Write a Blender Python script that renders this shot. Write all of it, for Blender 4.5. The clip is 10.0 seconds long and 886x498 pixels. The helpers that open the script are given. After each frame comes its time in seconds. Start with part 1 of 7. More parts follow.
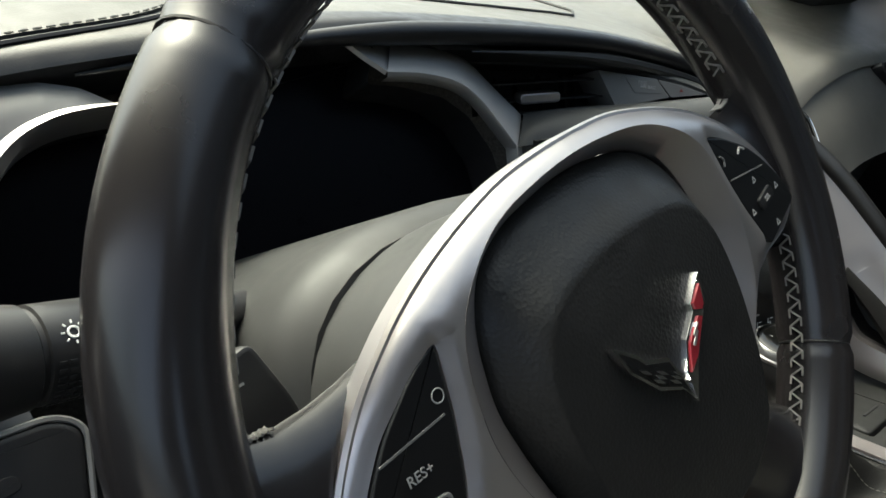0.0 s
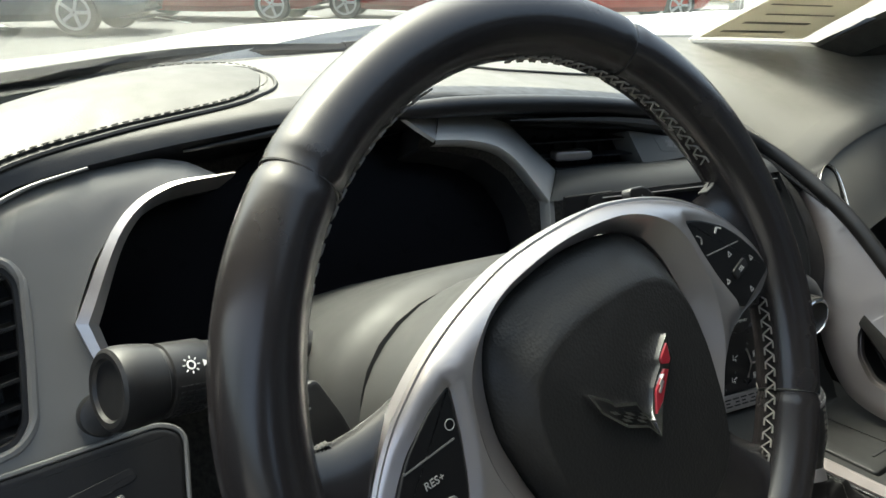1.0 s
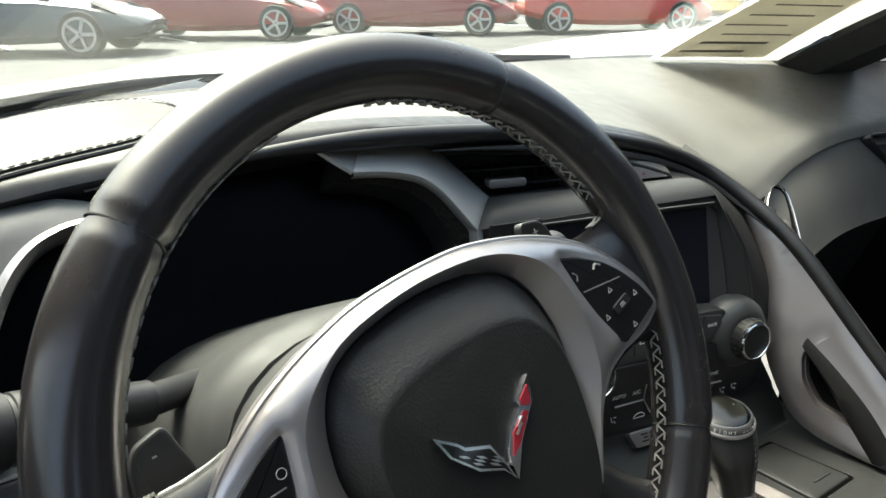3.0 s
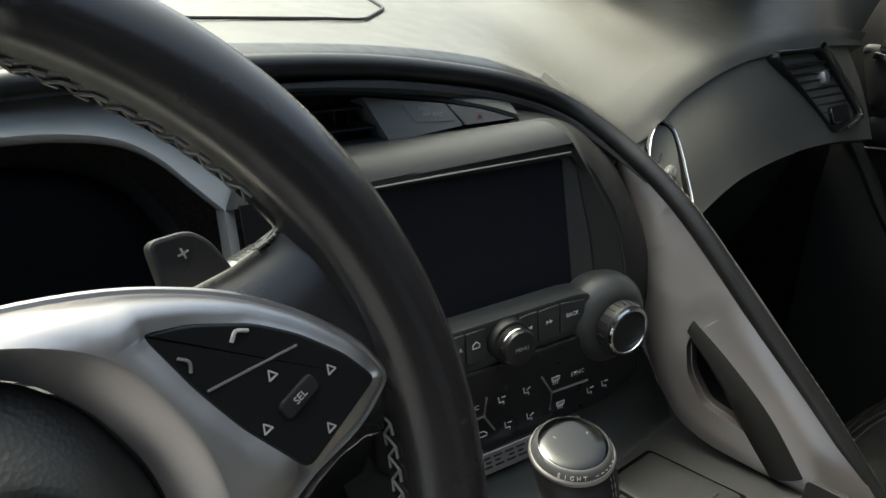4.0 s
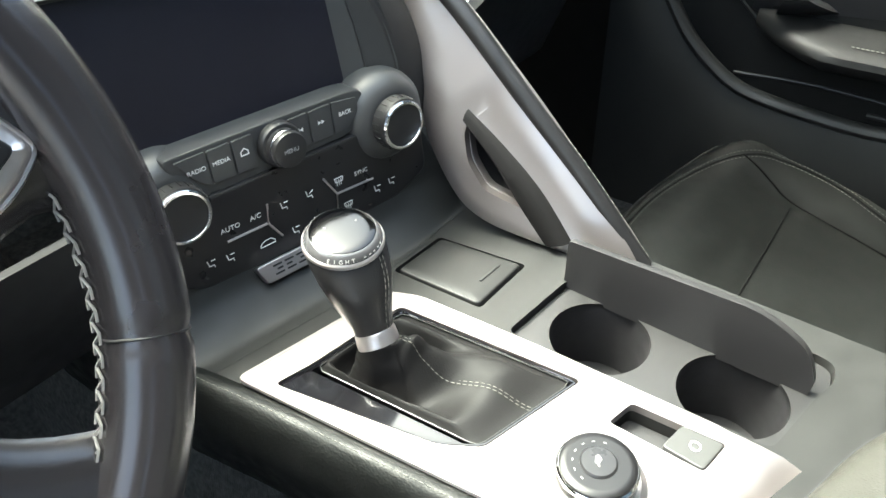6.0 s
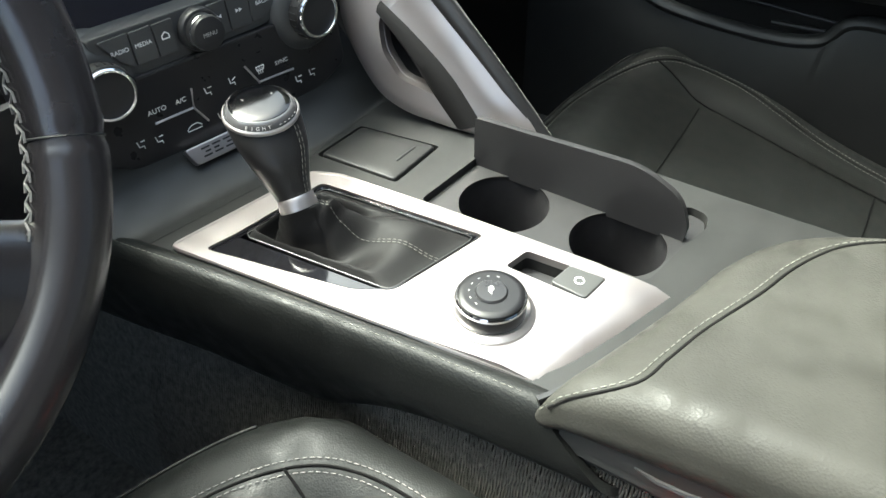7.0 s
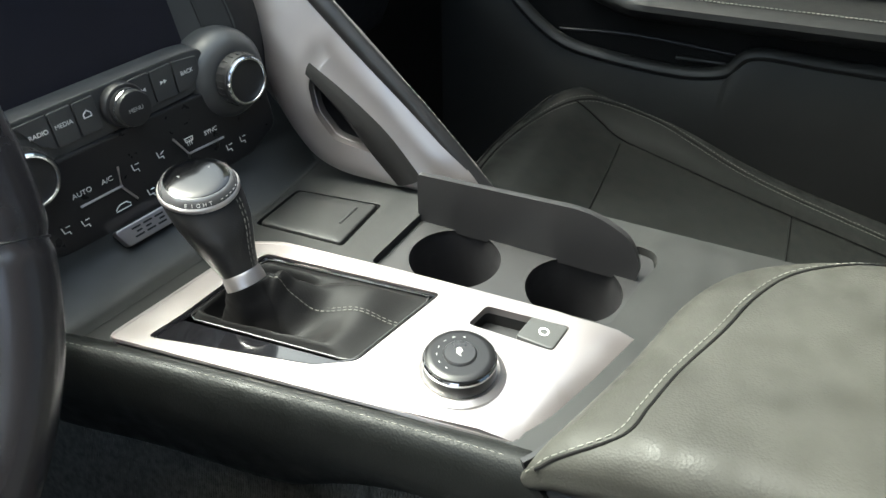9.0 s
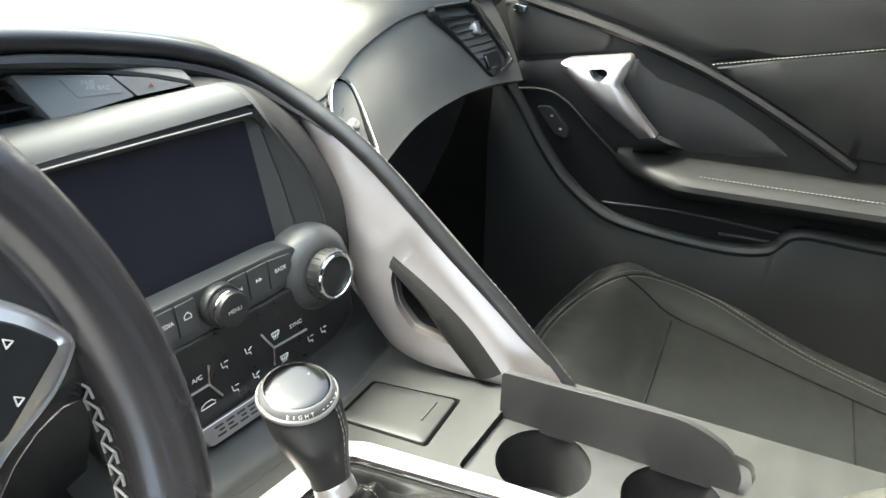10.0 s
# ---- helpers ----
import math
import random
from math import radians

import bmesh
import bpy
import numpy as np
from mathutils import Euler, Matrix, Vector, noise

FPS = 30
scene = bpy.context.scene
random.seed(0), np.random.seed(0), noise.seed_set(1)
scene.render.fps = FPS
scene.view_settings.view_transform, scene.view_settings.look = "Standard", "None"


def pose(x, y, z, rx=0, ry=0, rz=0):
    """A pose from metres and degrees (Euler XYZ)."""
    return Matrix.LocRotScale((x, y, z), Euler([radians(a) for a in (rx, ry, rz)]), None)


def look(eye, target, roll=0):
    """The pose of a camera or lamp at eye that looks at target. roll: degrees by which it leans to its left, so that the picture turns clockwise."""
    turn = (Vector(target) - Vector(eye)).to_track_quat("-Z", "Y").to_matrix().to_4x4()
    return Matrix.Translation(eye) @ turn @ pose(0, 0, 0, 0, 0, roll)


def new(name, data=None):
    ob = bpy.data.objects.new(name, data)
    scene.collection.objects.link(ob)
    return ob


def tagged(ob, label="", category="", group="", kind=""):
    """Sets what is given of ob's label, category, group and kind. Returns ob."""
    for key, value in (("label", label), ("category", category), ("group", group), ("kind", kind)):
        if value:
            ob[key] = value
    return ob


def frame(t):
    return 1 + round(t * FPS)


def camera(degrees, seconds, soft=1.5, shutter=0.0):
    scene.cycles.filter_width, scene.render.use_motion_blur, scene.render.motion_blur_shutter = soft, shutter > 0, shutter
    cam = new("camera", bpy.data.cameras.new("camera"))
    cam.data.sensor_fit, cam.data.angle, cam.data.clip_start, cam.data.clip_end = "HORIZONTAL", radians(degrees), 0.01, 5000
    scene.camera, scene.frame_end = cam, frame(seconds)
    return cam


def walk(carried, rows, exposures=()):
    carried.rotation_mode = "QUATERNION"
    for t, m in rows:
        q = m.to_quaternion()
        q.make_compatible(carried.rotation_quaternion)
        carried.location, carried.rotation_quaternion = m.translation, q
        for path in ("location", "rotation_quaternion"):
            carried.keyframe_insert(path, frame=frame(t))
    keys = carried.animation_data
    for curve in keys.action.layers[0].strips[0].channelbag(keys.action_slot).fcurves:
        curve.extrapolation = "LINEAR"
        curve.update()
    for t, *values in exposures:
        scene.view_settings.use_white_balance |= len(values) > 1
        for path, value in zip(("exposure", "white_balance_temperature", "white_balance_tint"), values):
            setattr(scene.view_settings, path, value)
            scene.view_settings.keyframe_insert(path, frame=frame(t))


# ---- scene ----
cam = camera(62.5, 10.0)
PATH = [
    (0, (-0.522, -0.001, 0.904), (0.717, 1.376, 0.152), 0.8),
    (0.5, (-0.524, -0.006, 0.932), (0.64, 1.452, 0.213), 0.9),
    (1, (-0.551, -0.056, 0.949), (0.576, 1.436, 0.239), 0.7),
    (1.5, (-0.594, -0.111, 0.97), (0.517, 1.397, 0.268), 0.6),
    (2, (-0.623, -0.157, 0.983), (0.477, 1.358, 0.28), 0.4),
    (2.2, (-0.621, -0.161, 0.978), (0.477, 1.356, 0.275), 0.3),
    (3.3, (-0.433, -0.065, 0.96), (0.686, 1.452, 0.291), -0.4),
    (3.5, (-0.395, -0.055, 0.959), (0.719, 1.464, 0.287), -0.3),
    (4, (-0.302, -0.022, 0.933), (0.894, 1.328, 0.069), -0.7),
    (4.5, (-0.255, -0.015, 0.937), (0.948, 1.187, -0.117), -0.5),
    (5, (-0.25, -0.023, 0.934), (0.953, 1.121, -0.182), -0.5),
    (5.5, (-0.262, -0.059, 0.923), (0.97, 0.976, -0.265), -0.8),
    (5.7, (-0.266, -0.068, 0.917), (0.985, 0.924, -0.288), -0.9),
    (7, (-0.316, -0.152, 0.894), (0.938, 0.659, -0.437), -0.7),
    (7.5, (-0.338, -0.191, 0.886), (0.903, 0.553, -0.494), -0.6),
    (8, (-0.338, -0.207, 0.883), (0.931, 0.465, -0.508), -0.5),
    (8.5, (-0.326, -0.168, 0.882), (0.968, 0.46, -0.507), -0.5),
    (9, (-0.313, -0.121, 0.896), (1.112, 0.526, -0.349), -0.4),
    (9.5, (-0.314, -0.078, 0.911), (1.231, 0.607, -0.159), -0.3),
    (10, (-0.313, -0.05, 0.932), (1.296, 0.683, -0.003), 0.7),
]
EXPOSURES = [(0, 1.91, 6700, -3), (0.5, 2.37, 6700, -3), (1, 2.21, 6700, -3), (2.2, 2.4, 6700, -3), (3.5, 2.32, 6700, -3), (4, 2.02, 6700, -3), (4.15, 2.57, 6700, -3), (4.5, 3.84, 6520, -3), (5.5, 3.94, 6420, -3), (7, 3.19, 6250, -3), (7.5, 2.95, 6150, -3), (8.5, 2.92, 6150, -3), (9, 3.01, 6250, -3), (9.5, 3.62, 6470, -3), (10, 4.14, 6570, -3)]
walk(cam, [(t, look(eye, target, roll)) for t, eye, target, roll in PATH], EXPOSURES)

# ---- world and light ----
SUN_EL, SUN_AZ = 60.0, -6.0
world = bpy.data.worlds.new("sky")
scene.world = world
world.use_nodes = True
wn = world.node_tree
sky = wn.nodes.new("ShaderNodeTexSky")
sky.sky_type = "NISHITA"
sky.sun_disc = False
sky.sun_elevation, sky.sun_rotation = radians(SUN_EL), radians(SUN_AZ)
sky.air_density, sky.dust_density, sky.ozone_density = 0.6, 9.0, 0.5
wn.links.new(sky.outputs[0], wn.nodes["Background"].inputs[0])
wn.nodes["Background"].inputs[1].default_value = 0.15
sun = new("sun", bpy.data.lights.new("sun", "SUN"))
sun.data.energy, sun.data.angle, sun.data.color = 1.2, radians(18), (1.0, 0.985, 0.96)
sun_way = Vector((math.sin(radians(SUN_AZ)) * math.cos(radians(SUN_EL)), math.cos(radians(SUN_AZ)) * math.cos(radians(SUN_EL)), math.sin(radians(SUN_EL))))
sun.matrix_world = look(sun_way * 20, (0, 0, 0))


# ---- materials ----
def material(name, color, rough=0.5, metal=0.0, bump=0.0, bump_size=0.002, vary=0.1, patch=0.06, coat=0.0, spec=0.5, cells=False, wear=0.0):
    """A procedural surface: fine grain for relief and broad patches for tone and gloss."""
    m = bpy.data.materials.new(name)
    m.use_nodes = True
    t = m.node_tree
    b = t.nodes["Principled BSDF"]
    co = t.nodes.new("ShaderNodeTexCoord")
    big = t.nodes.new("ShaderNodeTexNoise")
    big.inputs["Scale"].default_value, big.inputs["Detail"].default_value = 1 / patch, 5
    t.links.new(co.outputs["Object"], big.inputs["Vector"])
    ramp = t.nodes.new("ShaderNodeMapRange")
    ramp.inputs["From Min"].default_value, ramp.inputs["From Max"].default_value = 0.3, 0.7
    ramp.inputs["To Min"].default_value, ramp.inputs["To Max"].default_value = 1 - vary, 1 + vary
    t.links.new(big.outputs["Fac"], ramp.inputs["Value"])
    tint = t.nodes.new("ShaderNodeVectorMath")
    tint.operation = "SCALE"
    tint.inputs[0].default_value = color
    t.links.new(ramp.outputs[0], tint.inputs["Scale"])
    t.links.new(tint.outputs[0], b.inputs["Base Color"])
    gloss = t.nodes.new("ShaderNodeMapRange")
    gloss.inputs["From Min"].default_value, gloss.inputs["From Max"].default_value = 0.3, 0.7
    gloss.inputs["To Min"].default_value, gloss.inputs["To Max"].default_value = max(0.02, rough * (0.88 - wear)), min(1, rough * (1.12 + wear))
    fine = t.nodes.new("ShaderNodeTexNoise")
    fine.inputs["Scale"].default_value, fine.inputs["Detail"].default_value = 4 / patch, 6
    t.links.new(co.outputs["Object"], fine.inputs["Vector"])
    t.links.new(fine.outputs["Fac"], gloss.inputs["Value"])
    t.links.new(gloss.outputs[0], b.inputs["Roughness"])
    b.inputs["Metallic"].default_value = metal
    b.inputs["Specular IOR Level"].default_value = spec
    b.inputs["Coat Weight"].default_value = coat
    b.inputs["Coat Roughness"].default_value = 0.06
    if bump:
        grain = t.nodes.new("ShaderNodeTexVoronoi" if cells else "ShaderNodeTexNoise")
        grain.inputs["Scale"].default_value = 1 / bump_size
        t.links.new(co.outputs["Object"], grain.inputs["Vector"])
        relief = t.nodes.new("ShaderNodeBump")
        relief.inputs["Strength"].default_value, relief.inputs["Distance"].default_value = bump, bump_size * 0.3
        t.links.new(grain.outputs[0], relief.inputs["Height"])
        t.links.new(relief.outputs[0], b.inputs["Normal"])
    return m


LEATHER = material("black_leather", (0.010, 0.010, 0.0105), 0.36, bump=0.12, bump_size=0.0012, cells=True, patch=0.05, wear=0.1)
RIM_LEATHER = material("worn_rim_leather", (0.0172, 0.0157, 0.0165), 0.25, spec=0.75, bump=0.02, bump_size=0.0008, patch=0.12, vary=0.05, wear=0.0)
SEAT_LEATHER = material("seat_leather", (0.0085, 0.0092, 0.0087), 0.48, bump=0.3, bump_size=0.0014, spec=0.19, cells=True, patch=0.07, wear=0.16)
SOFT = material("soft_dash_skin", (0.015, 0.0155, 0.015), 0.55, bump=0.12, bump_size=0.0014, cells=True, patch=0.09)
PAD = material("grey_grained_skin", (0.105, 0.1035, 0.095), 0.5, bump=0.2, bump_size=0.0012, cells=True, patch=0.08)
ARM = material("armrest_leather", (0.0262, 0.0260, 0.0226), 0.56, spec=0.22, bump=0.3, bump_size=0.0015, cells=True, patch=0.06, vary=0.16, wear=0.25)
PLASTIC = material("black_plastic", (0.014, 0.014, 0.0145), 0.42, bump=0.1, bump_size=0.0007, patch=0.05)
DARK = material("dark_plastic", (0.01, 0.01, 0.011), 0.55, bump=0.1, bump_size=0.0007, patch=0.05)
HUB_SKIN = material("hub_cover_skin", (0.0145, 0.0145, 0.0142), 0.42, spec=0.32, bump=0.3, bump_size=0.0014, cells=True, patch=0.05, wear=0.1)
SHROUD = material("shroud_plastic", (0.026, 0.0265, 0.026), 0.56, spec=0.34, bump=0.1, bump_size=0.0006, patch=0.06)
CAP = material("smoky_cap_plastic", (0.05, 0.05, 0.052), 0.14, vary=0.05, coat=0.6)
POLISHED = material("polished_cap_metal", (0.036, 0.036, 0.0375), 0.15, metal=1.0, vary=0.03, coat=0.3)
BOOT = material("soft_boot_leather", (0.0085, 0.0083, 0.0082), 0.6, bump=0.25, bump_size=0.0010, cells=True, patch=0.03, spec=0.16)
COLLAR = material("grey_collar_skin", (0.034, 0.035, 0.034), 0.48, bump=0.15, bump_size=0.0008, patch=0.05)
CONSOLE = material("satin_console_skin", (0.015, 0.0155, 0.015), 0.46, spec=0.34, bump=0.08, bump_size=0.0006, patch=0.06, wear=0.06)
PANEL = material("satin_key_panel", (0.014, 0.014, 0.015), 0.3, bump=0.05, bump_size=0.0006, patch=0.05, spec=0.4)
FASCIA = material("grey_fascia_plastic", (0.165, 0.164, 0.159), 0.36, bump=0.12, bump_size=0.0006, patch=0.08)
KEYCAP = material("dark_key_plastic", (0.042, 0.043, 0.043), 0.36, bump=0.1, bump_size=0.0006, patch=0.06)
# same grey as the fascia, darkened for the shade on its front
BROW = material("shaded_brow_plastic", (0.034, 0.035, 0.0352), 0.5, spec=0.28, bump=0.1, bump_size=0.0006, patch=0.07)
# fascia grey darkened for the shade over the middle vent
FASCIA_SHADED = material("shaded_fascia_grey", (0.032, 0.0335, 0.032), 0.5, bump=0.12, bump_size=0.0008, patch=0.07)
SILVER = material("satin_silver_paint", (0.57, 0.54, 0.53), 0.36, metal=0.92, vary=0.03, patch=0.08)
# the silver again, darkened to stand for weaker light on rail, plate and handle
SILVER_DIM = material("dimmed_silver_paint", (0.395, 0.366, 0.357), 0.34, metal=0.92, vary=0.03, patch=0.08)
# fascia grey painted pale, in place of light that misses the wing
FASCIA_LIT = material("lit_fascia_grey", (0.43, 0.425, 0.415), 0.40, metal=0.25, vary=0.03, patch=0.08)
# brow grey darkened further where its curve turns away from the light
BROW_SHADE = material("shaded_brow_side", (0.018, 0.0178, 0.0178), 0.6, spec=0.2, bump=0.1, bump_size=0.0006, patch=0.06)
DOOR_SKIN = material("black_door_leather", (0.0085, 0.0087, 0.0085), 0.55, spec=0.24, bump=0.12, bump_size=0.0014, cells=True, patch=0.09)
DOOR_PLASTIC = material("charcoal_door_plastic", (0.019, 0.0195, 0.019), 0.5, spec=0.28, bump=0.12, bump_size=0.0008, patch=0.07)
RUBBER_GRIP = material("matt_black_grip", (0.0065, 0.0062, 0.0062), 0.65, spec=0.12, bump=0.1, bump_size=0.0008, patch=0.05)
POD = material("black_key_plastic", (0.006, 0.006, 0.0065), 0.34, bump=0.05, bump_size=0.0006, patch=0.05, spec=0.4)
CHROME = material("chrome", (0.75, 0.75, 0.76), 0.12, metal=1.0, vary=0.02)
GLOSS = material("gloss_black", (0.006, 0.006, 0.007), 0.08, vary=0.05, coat=0.5)
GAUGE = material("gauge_glass", (0.003, 0.003, 0.004), 0.3, vary=0.1, spec=0.04)
GLASS_DARK = material("dark_display_glass", (0.011, 0.011, 0.016), 0.24, vary=0.08, patch=0.08, spec=0.25)
RIM_THREAD = material("grey_thread", (0.2, 0.19, 0.18), 0.7, vary=0.15, patch=0.003)
SEAM = material("dark_seam_groove", (0.004, 0.004, 0.004), 0.9, spec=0.1)
DULL_THREAD = material("dull_grey_thread", (0.13, 0.13, 0.115), 0.8, vary=0.15, patch=0.003)
THREAD = material("pale_thread", (0.34, 0.33, 0.3), 0.7, vary=0.15, patch=0.003)
PRINT_DIM = material("mid_grey_print", (0.34, 0.34, 0.33), 0.5, vary=0.05)
PRINT = material("white_print", (0.75, 0.75, 0.73), 0.5, vary=0.02)
DULL_RED = material("dull_red_print", (0.16, 0.03, 0.03), 0.5, vary=0.05)
RED = material("red_enamel", (0.26, 0.02, 0.03), 0.25, vary=0.05)
BUCKLE_RED = material("red_buckle_plastic", (0.6, 0.05, 0.03), 0.4, vary=0.05)
CARPET = material("black_carpet", (0.057, 0.055, 0.047), 0.95, bump=1.0, bump_size=0.004, vary=0.5, patch=0.006)
ASPHALT = material("asphalt", (0.09, 0.09, 0.09), 0.9, bump=0.5, bump_size=0.02, vary=0.2, patch=0.6)
WHITE_PAINT = material("white_car_paint", (0.78, 0.78, 0.78), 0.25, vary=0.02, coat=0.6)
PAPER = material("cream_paper", (0.74, 0.71, 0.62), 0.7, vary=0.04, patch=0.05)
PAPER_WHITE = material("white_paper", (0.8, 0.8, 0.8), 0.7, vary=0.03, patch=0.05)
INK = material("dark_ink", (0.2, 0.19, 0.18), 0.7, vary=0.1)
BLUE = material("blue_print", (0.16, 0.20, 0.30), 0.6, vary=0.05)
RUBBER = material("tyre_rubber", (0.02, 0.02, 0.02), 0.8, vary=0.1)
WHEEL_ALLOY = material("wheel_alloy", (0.5, 0.5, 0.52), 0.3, metal=0.9)
HEADLINER = material("dark_headliner", (0.03, 0.03, 0.03), 0.9, bump=0.4, bump_size=0.003)


def pane_material(name, tone):
    m = bpy.data.materials.new(name)
    m.use_nodes = True
    t = m.node_tree
    t.nodes.remove(t.nodes["Principled BSDF"])
    clear = t.nodes.new("ShaderNodeBsdfTransparent")
    clear.inputs[0].default_value = (*tone, 1)
    shine = t.nodes.new("ShaderNodeBsdfGlossy")
    shine.inputs["Roughness"].default_value = 0.02
    face = t.nodes.new("ShaderNodeLayerWeight")
    face.inputs["Blend"].default_value = 0.5
    power = t.nodes.new("ShaderNodeMath")
    power.operation, power.inputs[1].default_value = "POWER", 5
    share = t.nodes.new("ShaderNodeMath")
    share.operation, share.inputs[1].default_value, share.inputs[2].default_value = "MULTIPLY_ADD", 0.6, 0.025
    t.links.new(face.outputs["Facing"], power.inputs[0])
    t.links.new(power.outputs[0], share.inputs[0])
    mix = t.nodes.new("ShaderNodeMixShader")
    t.links.new(share.outputs[0], mix.inputs[0])
    t.links.new(clear.outputs[0], mix.inputs[1])
    t.links.new(shine.outputs[0], mix.inputs[2])
    t.links.new(mix.outputs[0], t.nodes["Material Output"].inputs[0])
    return m


PANE = pane_material("window_glass", (0.93, 0.96, 0.95))
# dark tone chosen to weaken side light
PANE_DIM = pane_material("dimming_side_glass", (0.25, 0.27, 0.26))
# hatch tone set by how much light should come from behind
PANE_REAR = pane_material("dimming_hatch_glass", (0.32, 0.34, 0.33))
for sheet in (PAPER, PAPER_WHITE):
    # thin paper lets some light through
    t = sheet.node_tree
    pr = t.nodes["Principled BSDF"]
    tl = t.nodes.new("ShaderNodeBsdfTranslucent")
    mx = t.nodes.new("ShaderNodeMixShader")
    mx.inputs[0].default_value = 0.5
    t.links.new(pr.inputs["Base Color"].links[0].from_socket, tl.inputs["Color"])
    t.links.new(pr.outputs[0], mx.inputs[1])
    t.links.new(tl.outputs[0], mx.inputs[2])
    t.links.new(mx.outputs[0], t.nodes["Material Output"].inputs[0])


# ---- mesh helpers ----
def V(*a):
    return Vector(a)


def thing(name, label, category, group="", kind=""):
    return tagged(new(name), label, category, group, kind)


def part(name, bm, mat, parent=None, label="", sharp=38):
    """Links a bmesh as one mesh object, under a thing or a part when one is given."""
    me = bpy.data.meshes.new(name)
    bmesh.ops.recalc_face_normals(bm, faces=bm.faces)
    bm.to_mesh(me)
    bm.free()
    me.shade_smooth()
    me.set_sharp_from_angle(angle=radians(sharp))
    me.materials.append(mat)
    ob = new(name, me)
    if parent:
        ob.parent = parent
    return tagged(ob, label)


def smooth_line(pts, n=8, closed=False):
    """Catmull-Rom line through the points."""
    p = [Vector(q) for q in pts]
    out = []
    m = len(p)
    for i in range(m if closed else m - 1):
        if closed:
            a, b, c, d = p[i - 1], p[i], p[(i + 1) % m], p[(i + 2) % m]
        else:
            b, c = p[i], p[i + 1]
            a = p[i - 1] if i else b * 2 - c
            d = p[i + 2] if i + 2 < m else c * 2 - b
        for k in range(n):
            t = k / n
            out.append(0.5 * ((2 * b) + (c - a) * t + (2 * a - 5 * b + 4 * c - d) * t * t + (3 * b - a - 3 * c + d) * t ** 3))
    if not closed:
        out.append(p[-1])
    return out


def even(pts, n, closed=False):
    """n points at even steps along a line."""
    p = [Vector(q) for q in pts] + ([Vector(pts[0])] if closed else [])
    run = [0.0]
    for a, b in zip(p, p[1:]):
        run.append(run[-1] + (b - a).length)
    out, j = [], 0
    for k in range(n):
        s = run[-1] * k / (n if closed else n - 1)
        while j < len(p) - 2 and run[j + 1] < s:
            j += 1
        f = (s - run[j]) / max(run[j + 1] - run[j], 1e-9)
        out.append(p[j].lerp(p[j + 1], min(f, 1)))
    return out


def fillet(pts, r, n=5):
    """Rounds the corners of a flat polygon; a point may carry its own radius."""
    out = []
    m = len(pts)
    for i in range(m):
        p = Vector(pts[i][:2])
        a, c = Vector(pts[i - 1][:2]), Vector(pts[(i + 1) % m][:2])
        rr = pts[i][2] if len(pts[i]) > 2 else r
        da, dc = (a - p), (c - p)
        d = min(rr, da.length * 0.49, dc.length * 0.49)
        s, e = p + da.normalized() * d, p + dc.normalized() * d
        for k in range(n + 1):
            t = k / n
            out.append(s * (1 - t) ** 2 + p * 2 * t * (1 - t) + e * t * t)
    return out


def inset(poly, d):
    """Moves a flat outline inwards by d."""
    m = len(poly)
    area = sum(poly[i - 1].x * poly[i].y - poly[i].x * poly[i - 1].y for i in range(m))
    sgn = 1 if area > 0 else -1
    out = []
    for i in range(m):
        e = poly[(i + 1) % m] - poly[i - 1]
        nn = Vector((-e.y, e.x)).normalized() * sgn if e.length > 1e-9 else Vector((0, 0))
        out.append(poly[i] + nn * d)
    return out


def loop(bm, pts):
    return [bm.verts.new(p) for p in pts]


def bridge(bm, a, b, closed=True):
    m = len(a)
    for i in range(m if closed else m - 1):
        bm.faces.new((a[i], a[(i + 1) % m], b[(i + 1) % m], b[i]))


def slab(bm, outline, m, lo, hi, bevel=0.001, seg=2, dome=0.0):
    """A flat outline extruded from lo to hi along m's z, its upper edge rounded."""
    o = [Vector(p[:2]) for p in outline]
    for i in range(len(o)):
        # no wider than the tightest corner allows
        a, b = o[i - 1] - o[i - 2], o[i] - o[i - 1]
        turn = abs(a.angle(b, 0))
        if turn > 0.05:
            bevel = min(bevel, 0.5 * (a.length + b.length) / turn * 0.5)
    rings = [[(p, lo) for p in o], [(p, hi - bevel) for p in o]]
    for k in range(1, seg + 1):
        a = math.pi / 2 * k / seg
        rings.append([(p, hi - bevel + bevel * math.sin(a)) for p in inset(o, bevel * (1 - math.cos(a)))])
    rings.append([(p, hi) for p in inset(o, bevel * 1.3)])
    made = [loop(bm, [m @ Vector((p.x, p.y, z)) for p, z in r]) for r in rings]
    for a, b in zip(made, made[1:]):
        bridge(bm, a, b)
    bm.faces.new(list(reversed(made[0])))
    if dome:
        c = sum((p for p, _ in rings[-1]), Vector((0, 0))) / len(o)
        last = made[-1]
        for f in (0.8, 0.6, 0.4, 0.2):
            nxt = loop(bm, [m @ Vector((*(c + (p - c) * f), hi + dome * (1 - f * f))) for p, _ in rings[-1]])
            bridge(bm, last, nxt)
            last = nxt
        bm.faces.new(last)
    else:
        flat = [p for p, _ in rings[-1]]
        c = sum(flat, Vector((0, 0))) / len(flat)
        turn = [(flat[i - 1] - c).cross(flat[i] - c) for i in range(len(flat))]
        if min(turn) > 0 or max(turn) < 0:
            mid = bm.verts.new(m @ Vector((c.x, c.y, hi)))
            for i in range(len(flat)):
                bm.faces.new((made[-1][i - 1], made[-1][i], mid))
        else:
            bm.faces.new(made[-1])
    return bm


